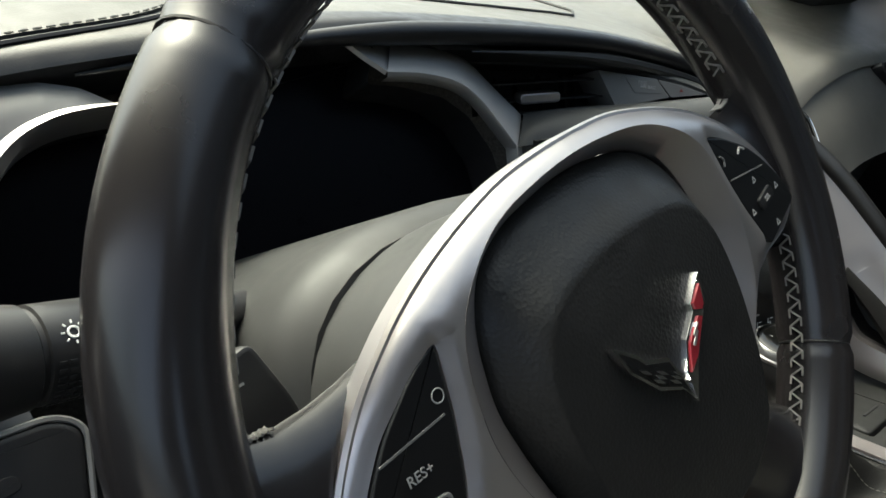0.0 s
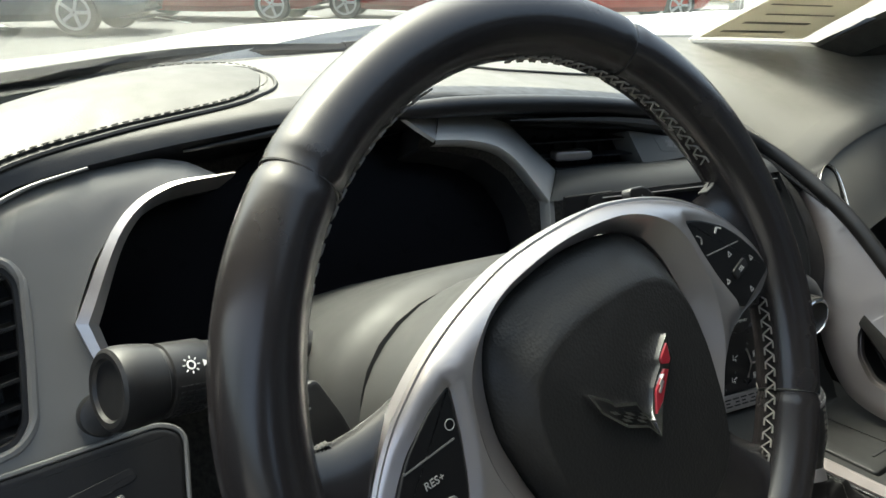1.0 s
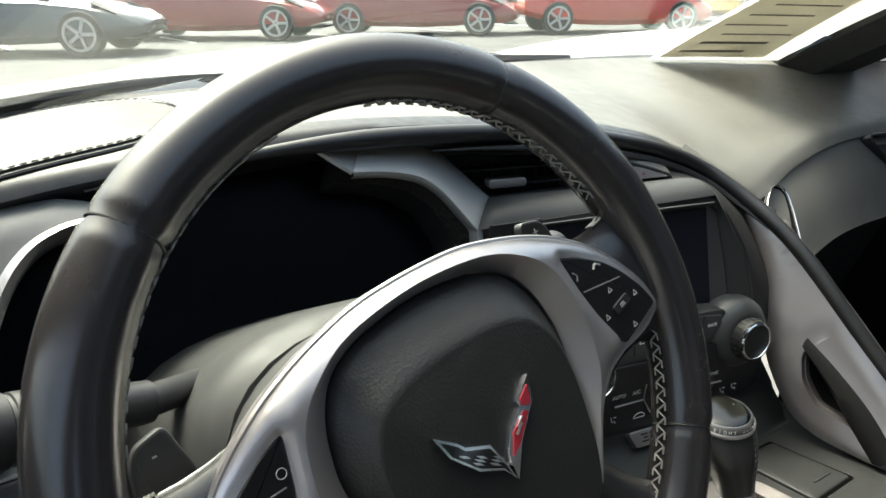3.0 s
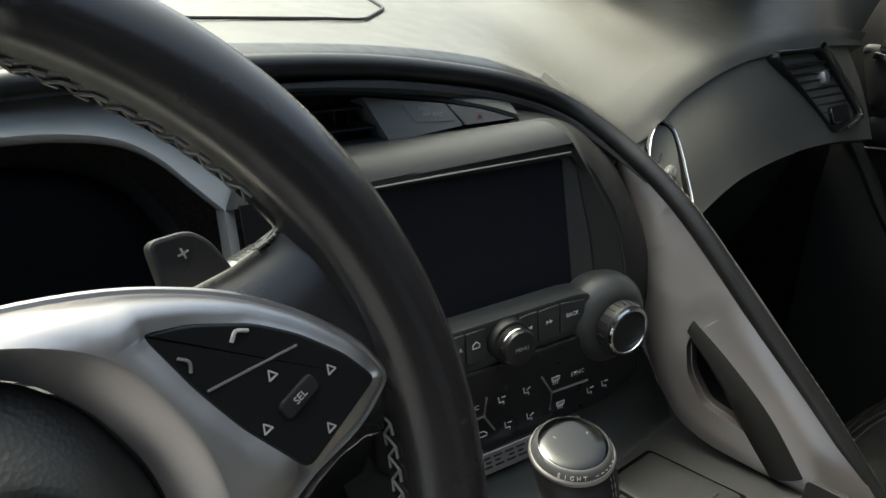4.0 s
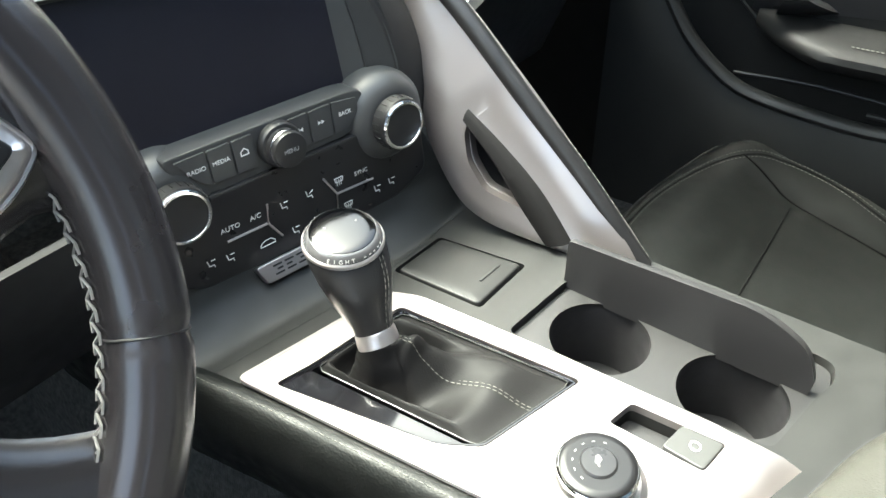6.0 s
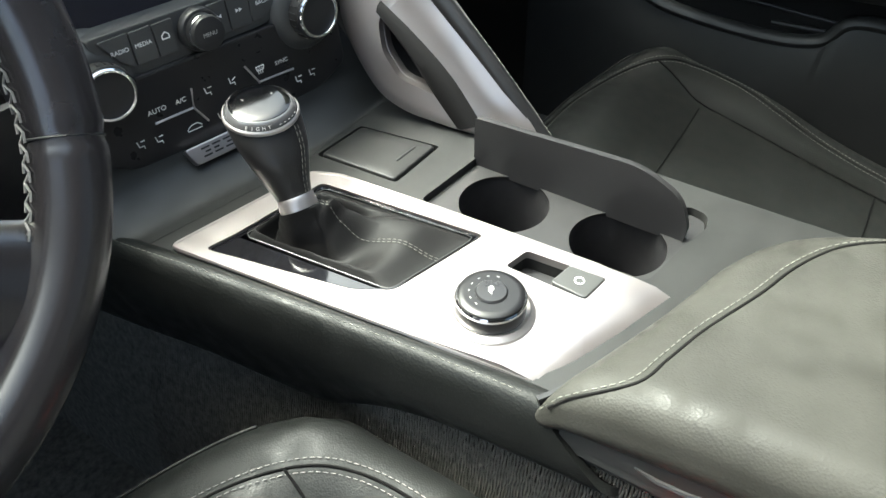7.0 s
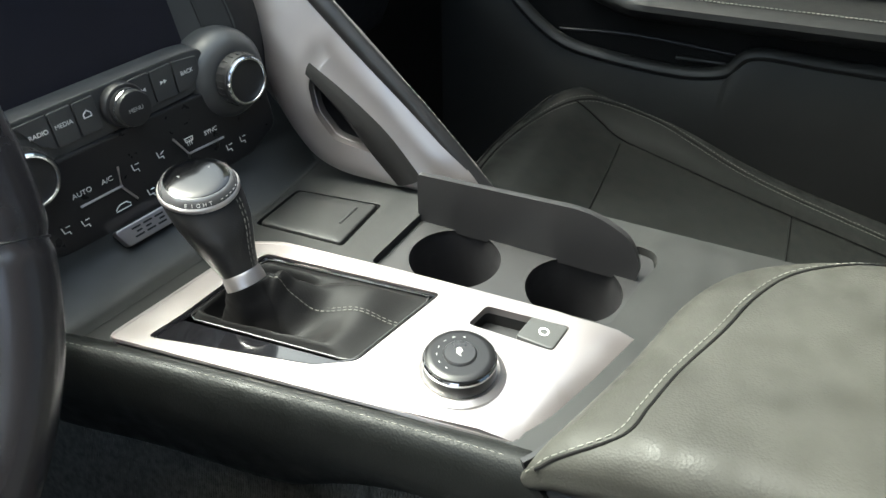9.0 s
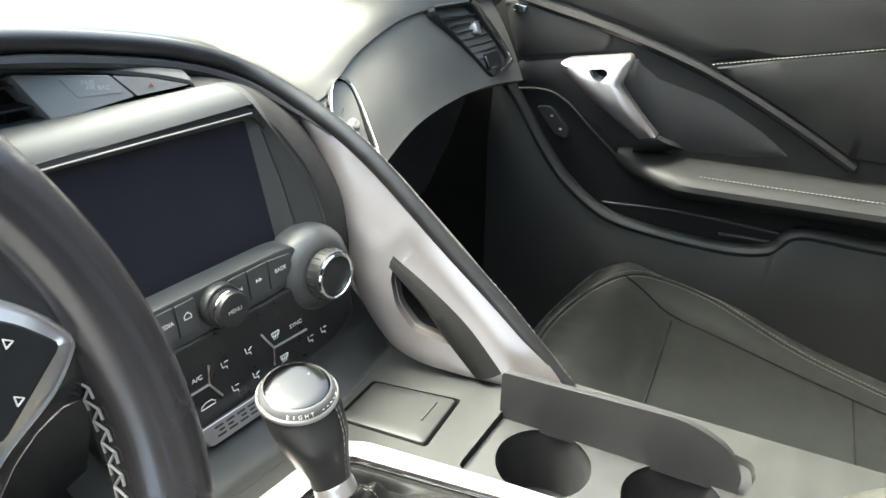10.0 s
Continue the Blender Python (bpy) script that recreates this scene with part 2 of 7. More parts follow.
def band(bm, outer, inner, m, lo, hi, bevel=0.0008, n=96):
    """A flat ring between two outlines."""
    o = [p.to_2d() for p in even([Vector((*q[:2], 0)) for q in outer], n, True)]
    i0 = [Vector(q[:2]) for q in inner]
    i1 = [p.to_2d() for p in even([Vector((*q, 0)) for q in i0], n * 4, True)]
    # match each outer point with the nearest run of the inner line, in order
    start = min(range(len(i1)), key=lambda k: (i1[k] - o[0]).length)
    i1 = i1[start:] + i1[:start]
    area = lambda q: sum(q[k - 1].x * q[k].y - q[k].x * q[k - 1].y for k in range(len(q)))
    if area(o) * area(i1) < 0:
        i1 = [i1[0]] + i1[:0:-1]
    i = [i1[k * 4] for k in range(n)]
    rows = [[(p, lo) for p in o], [(p, hi - bevel) for p in o], [(p, hi) for p in inset(o, bevel)],
            [(p, hi) for p in inset(i, -bevel)], [(p, hi - bevel) for p in i], [(p, lo) for p in i]]
    made = [loop(bm, [m @ Vector((p.x, p.y, z)) for p, z in r]) for r in rows]
    for a, b in zip(made, made[1:] + made[:1]):
        bridge(bm, a, b)
    return bm


def plate(bm, outer, holes, place, depth):
    """A plate with holes; place(x, y, d) gives the point at depth d below its face."""
    def side(d):
        loops = []
        for poly in (outer, *holes):
            vs = loop(bm, [place(p[0], p[1], d) for p in poly])
            loops.append(vs)
        edges = [bm.edges.new((vs[k - 1], vs[k])) for vs in loops for k in range(len(vs))]
        bmesh.ops.triangle_fill(bm, use_beauty=True, edges=edges)
        return loops
    top, low = side(0), side(depth)
    for a, b in zip(top, low):
        bridge(bm, a, b)
    return bm


def edge_distance(p, poly):
    """How far a flat point lies from an outline."""
    best = 9.0
    for i in range(len(poly)):
        a, b = poly[i - 1], poly[i]
        d = b - a
        t = max(0, min(1, (p - a).dot(d) / max(d.length_squared, 1e-12)))
        best = min(best, (a + d * t - p).length)
    return best


def shaped_plate(outer, holes, depth, shape, m, cuts=2):
    """A plate with holes whose face is lifted by shape(x, y), placed by m."""
    bm = bmesh.new()
    plate(bm, outer, holes, lambda x, y, d: V(x, y, -d), depth)
    bmesh.ops.subdivide_edges(bm, edges=bm.edges[:], cuts=cuts, use_grid_fill=True)
    bmesh.ops.triangulate(bm, faces=bm.faces[:])
    for v in bm.verts:
        v.co.z += shape(v.co.x, v.co.y)
        v.co = m @ v.co
    return bm


def surface(bm, rows, closed=False):
    """A skin over rows of points."""
    made = [loop(bm, r) for r in rows]
    for a, b in zip(made, made[1:]):
        bridge(bm, a, b, closed)
    return made


def solid(bm, rows, caps=True):
    """A closed body over closed sections."""
    made = surface(bm, rows, True)
    if caps:
        bm.faces.new(list(reversed(made[0])))
        bm.faces.new(made[-1])
    return bm


def thicken(bm, t, hint=(-0.3, -0.6, 0.7)):
    """Gives a skin its thickness, behind the side that looks along hint."""
    bmesh.ops.recalc_face_normals(bm, faces=bm.faces)
    if sum((f.normal * f.calc_area() for f in bm.faces), Vector()).dot(Vector(hint)) < 0:
        bmesh.ops.reverse_faces(bm, faces=bm.faces[:])
    bmesh.ops.solidify(bm, geom=bm.faces[:], thickness=t)
    return bm


def tube(bm, path, r, seg=10, closed=False, flat=1.0, up=(0, 0, 1)):
    """A round or flattened bar along a path; r may be a number or one per point."""
    p = [Vector(q) for q in path]
    m = len(p)
    rows = []
    for i in range(m):
        d = (p[(i + 1) % m] - p[i - 1]) if closed else (p[min(i + 1, m - 1)] - p[max(i - 1, 0)])
        d.normalize()
        s = d.cross(Vector(up))
        if s.length < 1e-4:
            s = d.cross(Vector((1, 0, 0)))
        s.normalize()
        u = s.cross(d)
        rr = r[i] if isinstance(r, (list, tuple)) else r
        rows.append([p[i] + s * rr * math.cos(2 * math.pi * k / seg) + u * rr * flat * math.sin(2 * math.pi * k / seg) for k in range(seg)])
    if closed:
        rows.append(rows[0])
        made = [loop(bm, q) for q in rows[:-1]]
        for a, b in zip(made, made[1:] + made[:1]):
            bridge(bm, a, b)
    else:
        solid(bm, rows)
    return bm


def turned(bm, profile, m, seg=40):
    """A body of revolution round m's z from (radius, height) pairs."""
    rows = [[m @ Vector((r * math.cos(2 * math.pi * k / seg), r * math.sin(2 * math.pi * k / seg), z)) for k in range(seg)] for r, z in profile]
    return solid(bm, rows)


def box(bm, size, m, bevel=0.002):
    x, y = size[0] / 2, size[1] / 2
    return slab(bm, fillet([(-x, -y), (x, -y), (x, y), (-x, y)], bevel * 1.5, 3), m, -size[2] / 2, size[2] / 2, bevel)


def stitches(bm, path, length=0.0042, gap=0.0022, r=0.0006, lift=(0, 0, 0)):
    """Single thread stitches along a line."""
    q = [Vector(p) + Vector(lift) for p in path]
    total = sum((b - a).length for a, b in zip(q, q[1:]))
    n = max(2, int(total / (length + gap)))
    fine = even(q, n * 3 + 1)
    for k in range(n):
        tube(bm, [fine[3 * k], fine[3 * k + 1], fine[3 * k + 2]], [r * 0.7, r, r * 0.7], 5)
    return bm


def lettering(text, size, m, parent, mat=None, name="lettering"):
    """Words in the built-in font as a thin mesh, centred on m."""
    c = bpy.data.curves.new(name, "FONT")
    c.body, c.size, c.align_x, c.align_y, c.extrude = text, size, "CENTER", "CENTER", 0.00015
    tmp = bpy.data.objects.new(name, c)
    me = bpy.data.meshes.new_from_object(tmp)
    bpy.data.objects.remove(tmp)
    me.transform(m)
    me.materials.append(mat or PRINT)
    ob = new(name, me)
    ob.parent = parent
    return ob


def axes(o, x, y):
    """A frame with origin o, x along x, y near y."""
    x = Vector(x).normalized()
    z = x.cross(Vector(y)).normalized()
    y = z.cross(x)
    m = Matrix((x, y, z)).transposed().to_4x4()
    m.translation = Vector(o)
    return m



def thread(bm, parent, label="", mat=None):
    """Stitching, as one part."""
    return tagged(part("stitching", bm, mat or THREAD, parent, label), kind="stuff")


def interp(table, x):
    """Smooth reading of a table of (x, ...) rows."""
    xs = [r[0] for r in table]
    out = []
    for k in range(1, len(table[0])):
        ys = [r[k] for r in table]
        x = min(max(x, xs[0]), xs[-1])
        i = max(j for j in range(len(xs) - 1) if xs[j] <= x)
        t = (x - xs[i]) / (xs[i + 1] - xs[i])
        d = [(ys[min(j + 1, len(xs) - 1)] - ys[max(j - 1, 0)]) / (xs[min(j + 1, len(xs) - 1)] - xs[max(j - 1, 0)]) for j in (i, i + 1)]
        h = xs[i + 1] - xs[i]
        out.append((2 * t ** 3 - 3 * t * t + 1) * ys[i] + (t ** 3 - 2 * t * t + t) * h * d[0] + (3 * t * t - 2 * t ** 3) * ys[i + 1] + (t ** 3 - t * t) * h * d[1])
    return out


# ---- the shell of the car: floor, bulkheads, roof, glass, hood ----
def carpet_floor():
    bm = bmesh.new()
    rows = []
    for y in (0.95, 0.75, 0.62, 0.5, 0.2, -0.2, -0.6, -0.95):
        lift = max(0, y - 0.5) * 1.0
        rows.append([V(x, y, 0.2 + lift + (0.0 if abs(x) > 0.12 else 0.0)) for x in (-0.74, -0.5, -0.3, -0.1, 0.1, 0.3, 0.5, 0.74)])
    surface(bm, rows)
    thicken(bm, 0.02)
    tagged(part("floor", bm, CARPET), "black looped carpet on the car floor", "floor", kind="structure")


def tunnel():
    bm = bmesh.new()
    rows = []
    for y in (0.6, 0.35, 0.1, -0.15, -0.4, -0.9):
        prof = [(-0.135, 0.2), (-0.115, 0.34), (-0.085, 0.44), (-0.080, 0.478), (0.13, 0.478), (0.14, 0.44), (0.165, 0.34), (0.18, 0.2)]
        rows.append([V(x, y, z) for x, z in prof])
    solid(bm, rows)
    tagged(part("transmission_tunnel", bm, CARPET), "carpeted hump under the centre console", "tunnel", kind="structure")


def pile(y0, y1, z0, z1, step):
    """Ribbed looped carpet on the tunnel's side."""
    rnd = random.Random(4)
    bm = bmesh.new()
    n = int((y1 - y0) / step)
    for k in range(n):
        y = y0 + step * k
        pts, rr = [], []
        ph = rnd.uniform(0, 6)
        for j in range(64):
            z = z0 + (z1 - z0) * j / 63
            x = interp([(0.2, -0.137), (0.34, -0.117), (0.44, -0.087), (0.52, -0.077)], z)[0]
            pts.append(V(x - 0.0009, y + 0.0003 * math.sin(j * 1.3 + ph) + rnd.uniform(-0.0002, 0.0002), z))
            rr.append(0.0007 + 0.0004 * abs(math.sin(j * 1.35 + ph)) + rnd.uniform(-0.0001, 0.0002))
        tube(bm, pts, rr, 5)
    return bm


BASE = [(-0.70, 0.20), (-0.62, 0.33), (-0.552, 0.41), (-0.505, 0.50), (-0.383, 0.615), (-0.2, 0.64), (0.0, 0.65), (0.2, 0.64), (0.383, 0.615), (0.535, 0.52), (0.62, 0.40), (0.70, 0.25)]
FRONT = [(-0.66, 0.29, 0.78), (-0.61, 0.328, 0.805), (-0.561, 0.348, 0.826), (-0.52, 0.36, 0.847), (-0.464, 0.364, 0.857), (-0.392, 0.367, 0.863),
         (-0.338, 0.368, 0.866), (-0.203, 0.372, 0.864), (-0.026, 0.363, 0.844), (0.092, 0.35, 0.818), (0.154, 0.335, 0.787), (0.195, 0.325, 0.757),
         (0.22, 0.322, 0.752), (0.28, 0.322, 0.779), (0.374, 0.322, 0.796), (0.48, 0.322, 0.794), (0.585, 0.322, 0.787), (0.68, 0.322, 0.775)]


def dash_point(x, s):
    """A point of the dashboard's top: s runs from its rear edge (0) to the windscreen (1)."""
    yf, zf = interp(FRONT, x)
    yb = interp(BASE, x)[0]
    zb = 0.872 - 0.02 * abs(x)
    swell = 0.016 * math.exp(-((x + 0.42) / 0.16) ** 2) + 0.02 * math.exp(-((x - 0.22) / 0.08) ** 2) + 0.008
    return V(x, yf + (yb - yf) * s, zf + (zb - zf) * s + swell * math.sin(math.pi * min(1, s * 1.15)) * (1 - s * 0.4))


def windscreen_point(x, f):
    """f runs from the base (0) to the header (1)."""
    k = x / 0.62
    base = V(x, interp(BASE, x)[0] + 0.03, 0.872 - 0.02 * abs(x))
    top = V(x * 0.76, -0.22 - 0.05 * k * k, 1.17 - 0.03 * k * k)
    p = base.lerp(top, f)
    p.z += 0.03 * math.sin(math.pi * f)
    return p


def shell():
    bm = bmesh.new()
    surface(bm, [[windscreen_point(-0.6 + 1.2 * i / 24, j / 10) for i in range(25)] for j in range(11)])
    thicken(bm, 0.004)
    w = tagged(part("windscreen", bm, PANE), "raked windscreen of clear glass", "windscreen", kind="structure")
    w.visible_shadow = False
    # pillars
    for sx, name in ((-1, "pillar_driver"), (1, "pillar_passenger")):
        bm = bmesh.new()
        rows = []
        for f in [k / 10 for k in range(-2, 11)]:
            a = (V(-0.603, 0.42, 0.835) if sx < 0 else V(-0.560, 0.51, 0.845)).lerp(V(-0.43, -0.26, 1.16) if sx < 0 else V(-0.375, -0.26, 1.185), f)
            a.z += 0.012 * math.sin(math.pi * f)
            c = [V(0.012, 0.03, 0.02), V(0.018, 0.0, 0.0), V(0.0, -0.03, -0.018), V(-0.05, -0.05, -0.02), V(-0.09, 0.0, 0.0), V(-0.05, 0.04, 0.02)]
            rows.append([V(sx * -(a.x + q.x), a.y + q.y, a.z + q.z) for q in c])
        solid(bm, rows)
        tagged(part(name, bm, HEADLINER), "dark trimmed windscreen pillar", "pillar", kind="structure")
    # roof
    bm = bmesh.new()
    rows = []
    for j in range(9):
        f = j / 8
        rows.append([V(x * (0.5 - 0.02 * f), -0.23 - 0.42 * f - 0.05 * x * x, 1.175 - 0.035 * x * x - 0.03 * f * f) for x in [-1 + i / 6 for i in range(13)]])
    surface(bm, rows)
    thicken(bm, 0.03)
    tagged(part("ceiling", bm, HEADLINER), "dark cloth roof lining", "ceiling", kind="structure")
    # bulkhead behind the seats
    bm = bmesh.new()
    box(bm, (1.5, 0.05, 0.60), pose(0, -0.97, 0.48), 0.01)
    tagged(part("wall_rear", bm, CARPET), "carpeted bulkhead behind the seats", "bulkhead", kind="structure")
    # unseen rear hatch glass, darkened to limit light, and the boot floor below it
    bm = bmesh.new()
    surface(bm, [[V(x * (0.48 + 0.1 * f), -0.66 - 1.2 * f, 1.14 - 0.03 * x * x - 0.24 * f ** 1.6) for x in [-1 + i / 6 for i in range(13)]] for f in [k / 8 for k in range(9)]])
    w = tagged(part("window_rear", thicken(bm, 0.004), PANE_REAR), "sloping rear hatch glass, unseen and darkened to cut light", "window", kind="structure")
    w.visible_shadow = False
    bm = bmesh.new()
    box(bm, (1.4, 0.95, 0.04), pose(0, -1.47, 0.70), 0.01)
    tagged(part("boot_floor", bm, CARPET), "carpeted luggage floor", "floor", kind="structure")
    # pane added out of view to weaken light from the passenger side
    bm = bmesh.new()
    surface(bm, [[V(0.735 - 0.235 * f ** 1.3, y, 0.875 + 0.27 * f - 0.02 * max(0, y)) for y in (0.42 - 0.5 * f, 0.1 - 0.25 * f, -0.3, -0.64)] for f in [k / 6 for k in range(7)]])
    w = tagged(part("window_passenger", thicken(bm, 0.004), PANE_DIM), "unseen closed side window, darkened to cut light", "window", kind="structure")
    w.visible_shadow = False
    bm = bmesh.new()
    surface(bm, [[V(-0.735 + 0.235 * f ** 1.3, y, 0.875 + 0.27 * f - 0.02 * max(0, y)) for y in (0.42 - 0.5 * f, 0.2 - 0.25 * f, 0.02 - 0.1 * f, -0.2)] for f in [k / 6 for k in range(7)]])
    w = tagged(part("window_driver", thicken(bm, 0.004), PANE), "clear side window of the opened driver's door", "window", kind="structure")
    w.visible_shadow = False
    # the driver's door stands open on its front hinges
    swing = Matrix.Translation((-0.76, 0.34, 0)) @ Matrix.Rotation(radians(-64), 4, "Z") @ Matrix.Translation((0.76, -0.34, 0))
    w.data.transform(swing)
    # added out of view to hold back light from the doorway's rear half
    bm = bmesh.new()
    solid(bm, [[V(-0.735 + 0.235 * f ** 1.3 - dx, y, 0.868 + 0.285 * f) for y in (-0.202, -0.66) for dx in ((0.0, 0.03) if y > -0.3 else (0.03, 0.0))] for f in [k / 6 for k in range(7)]])
    tagged(part("centre_light_block", bm, HEADLINER), "unseen dark block shading the driver's side", "pillar", kind="structure")
    # inner skin of the driver's door
    bm = bmesh.new()
    solid(bm, [[V(x, y, z) for x, z in ((-0.80, 0.25), (-0.80, 0.87), (-0.745, 0.88), (-0.72, 0.84), (-0.715, 0.6), (-0.735, 0.25))] for y in (0.30, 0.0, -0.3, -0.62)])
    door = tagged(part("door_driver", bm, SOFT), "plain dark driver's door standing open", "car door", kind="structure")
    door.data.transform(swing)
    # plain walls out of view, added to block light behind the doors
    for sx, name in ((-1, "quarter_block_driver"), (1, "quarter_block_passenger")):
        bm = bmesh.new()
        solid(bm, [[V(sx * x, y, z) for y, z in ((-0.62, 0.2), (-0.62, 0.86), (-0.66, 1.12), (-1.1, 1.10), (-1.95, 0.92), (-1.95, 0.2))] for x in (0.70, 0.76)])
        tagged(part(name, bm, HEADLINER), "unseen dark rear quarter that blocks light", "panel", kind="structure")
    # firewall in front of the feet
    bm = bmesh.new()
    box(bm, (1.5, 0.04, 0.62), pose(0, 0.92, 0.5), 0.01)
    tagged(part("wall_front", bm, CARPET), "dark firewall ahead of the footwells", "bulkhead", kind="structure")
    # sill of the driver's door opening
    bm = bmesh.new()
    box(bm, (0.12, 1.7, 0.2), pose(-0.76, 0.0, 0.24), 0.02)
    tagged(part("sill", bm, DARK), "black sill of the driver's doorway", "sill", kind="structure")
    bm = bmesh.new()
    solid(bm, [[V(-0.70, y, z) for y, z in ((0.9, 0.2), (0.30, 0.2), (0.24, 0.5), (0.29, 0.78), (0.42, 0.84), (0.9, 0.84))], [V(-0.655, y, z) for y, z in ((0.9, 0.2), (0.30, 0.2), (0.26, 0.5), (0.30, 0.78), (0.42, 0.84), (0.9, 0.84))]])
    tagged(part("kick_panel", bm, DARK), "dark side panel at the dashboard's end", "panel", kind="structure")


def hood():
    h = thing("car_hood", "white painted sports car hood ahead of the windscreen", "hood")
    bm = bmesh.new()
    rows = []
    for j in range(13):
        f = j / 12
        row = []
        for i in range(25):
            k = -1 + i / 12
            x = k * (0.86 - 0.1 * f)
            y = (0.74 - 0.30 * k * k) * (1 - f) + (2.0 - 0.35 * k * k) * f
            z = 0.875 - 0.012 * f - 0.20 * f ** 2.2 + 0.035 * math.exp(-(k / 0.28) ** 2) * (1 - f * 0.4) + 0.05 * math.exp(-((abs(k) - 0.88) / 0.12) ** 2) * (1 - 0.3 * f) - 0.02
            row.append(V(x, y, z))
        rows.append(row)
    surface(bm, rows)
    thicken(bm, 0.02)
    part("panel", bm, WHITE_PAINT, h)
    bm = bmesh.new()
    surface(bm, [[V(x, interp(BASE, min(max(x * 0.9, -0.69), 0.69))[0] + d, z) for x in [-0.72 + 1.44 * i / 24 for i in range(25)]] for d, z in ((0.02, 0.856), (0.06, 0.862), (0.12, 0.855))])
    thicken(bm, 0.008)
    part("cowl", bm, DARK, h, "black plastic cowl below the windscreen")
    for a, b, c in (((-0.05, 0.70, 0.862), (-0.28, 0.72, 0.868), (-0.52, 0.60, 0.864)), ((0.32, 0.70, 0.860), (0.1, 0.73, 0.868), (-0.12, 0.71, 0.866))):
        bm = bmesh.new()
        tube(bm, smooth_line([a, b, c], 8), 0.007, 6)
        part("wiper", bm, DARK, h)


# ---- dashboard ----
YAW = -12
SCREEN = Matrix.Translation((0, 0.2776, 0.672)) @ pose(0, 0, 0, 0, 0, YAW) @ pose(0, 0, 0, 90 - 12, 0, 0)
ROW = Matrix.Translation((0, 0.262, 0.672)) @ pose(0, 0, 0, 0, 0, YAW) @ pose(0, 0, 0, 90 - 4, 0, 0)
CLIMATE = Matrix.Translation((0, 0.257, 0.672)) @ pose(0, 0, 0, 0, 0, YAW) @ pose(0, 0, 0, 90, 0, 0)
VENT = axes((-0.0969, 0.3828, 0.7874), (0.939, -0.343, 0.003), (0.09, 0.255, 0.963))
F_UP, F_N = V(0, 0.447, 0.894), V(0, -0.894, 0.447)


def fascia_place(x, z, d):
    return V(x, 0.5 * z - 0.0655, z) - F_N * d


def fascia_frame(x, z, d=0.0):
    return axes(fascia_place(x, z, d), (1, 0, 0), F_UP)


def up_f(z0, z):
    """Length along the fascia for a difference of heights."""
    return (z - z0) / 0.894


def dashboard():
    d = thing("dashboard", "dark wrapped dashboard with stitched hood and grey fascia", "dashboard")
    bm = bmesh.new()
    xs = [-0.66 + 1.34 * i / 80 for i in range(81)]
    rows = []
    for x in xs:
        e = dash_point(x, 0)
        row = [e + V(0, 0.035, -0.03), e + V(0, 0.008, -0.014), e + V(0, -0.001, -0.006), e + V(0, 0.002, -0.001)]
        row += [dash_point(x, s) for s in (0.03, 0.08, 0.15, 0.25, 0.36, 0.48, 0.6, 0.72, 0.84, 0.93, 1.0)]
        row.append(dash_point(x, 1) + V(0, 0.03, -0.03))
        rows.append(row)
    edge = [r[:6] for x, r in zip(xs, rows) if x < 0.15]
    rows = [r[5:] if x < 0.135 else r for x, r in zip(xs, rows)]
    surface(bm, [r[-11:] for r in rows])
    surface(bm, [r[:-10] for x, r in zip(xs, rows) if x >= 0.135])
    thicken(bm, 0.006)
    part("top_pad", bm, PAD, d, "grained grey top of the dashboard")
    bm = bmesh.new()
    surface(bm, edge)
    thicken(bm, 0.005)
    part("front_roll", bm, LEATHER, d, "black leather front roll")
    # dark stitched panel on the gauge hood
    bm = bmesh.new()
    rows = []
    for i in range(25):
        f = i / 24
        x = -0.655 + 0.311 * f
        s0 = interp([(-0.66, 0.25), (-0.60, 0.20), (-0.565, 0.10), (-0.52, 0.075), (-0.46, 0.075), (-0.39, 0.09), (-0.365, 0.12), (-0.347, 0.18), (-0.343, 0.26)], x)[0]
        s1 = interp([(-0.66, 0.75), (-0.55, 0.70), (-0.47, 0.62), (-0.40, 0.55), (-0.355, 0.42), (-0.343, 0.30)], x)[0]
        rows.append([dash_point(x, s0) + V(0, 0, -0.003)] + [dash_point(x, s0 + (s1 - s0) * k / 10) + V(0, 0, 0.0016) for k in range(11)] + [dash_point(x, s1) + V(0, 0, -0.003)])
    surface(bm, rows)
    part("hood_panel", thicken(bm, 0.002), SOFT, d, "dark stitched hood panel")
    # stitched hood panel
    bm = bmesh.new()
    line = [dash_point(x, s) for x, s in [(-0.60, 0.22), (-0.565, 0.10), (-0.52, 0.075), (-0.46, 0.075), (-0.39, 0.09), (-0.365, 0.12), (-0.347, 0.17), (-0.340, 0.28), (-0.355, 0.42), (-0.40, 0.55), (-0.47, 0.62)]]
    line = smooth_line(line, 8)
    stitches(bm, line, 0.0042, 0.002, 0.0006, (0, 0, 0.0024))
    thread(bm, d, "grey thread", DULL_THREAD)
    bm = bmesh.new()
    tube(bm, [p + V(0.004, -0.004, -0.0008) for p in line], 0.0016, 6)
    part("seam", bm, DARK, d)
    # speaker grille in the middle of the top
    sp = [(-0.11, 0.28), (0.03, 0.28), (0.085, 0.45), (0.12, 0.82), (-0.17, 0.82), (-0.17, 0.5)]
    bm = bmesh.new()
    g = [dash_point(x, s) + V(0, 0, 0.0015) for x, s in [(p.x, p.y) for p in fillet(sp, 0.03)]]
    tube(bm, g, 0.0013, 6, True)
    part("grille_rim", bm, SOFT, d)
    # small light sensor bump
    bm = bmesh.new()
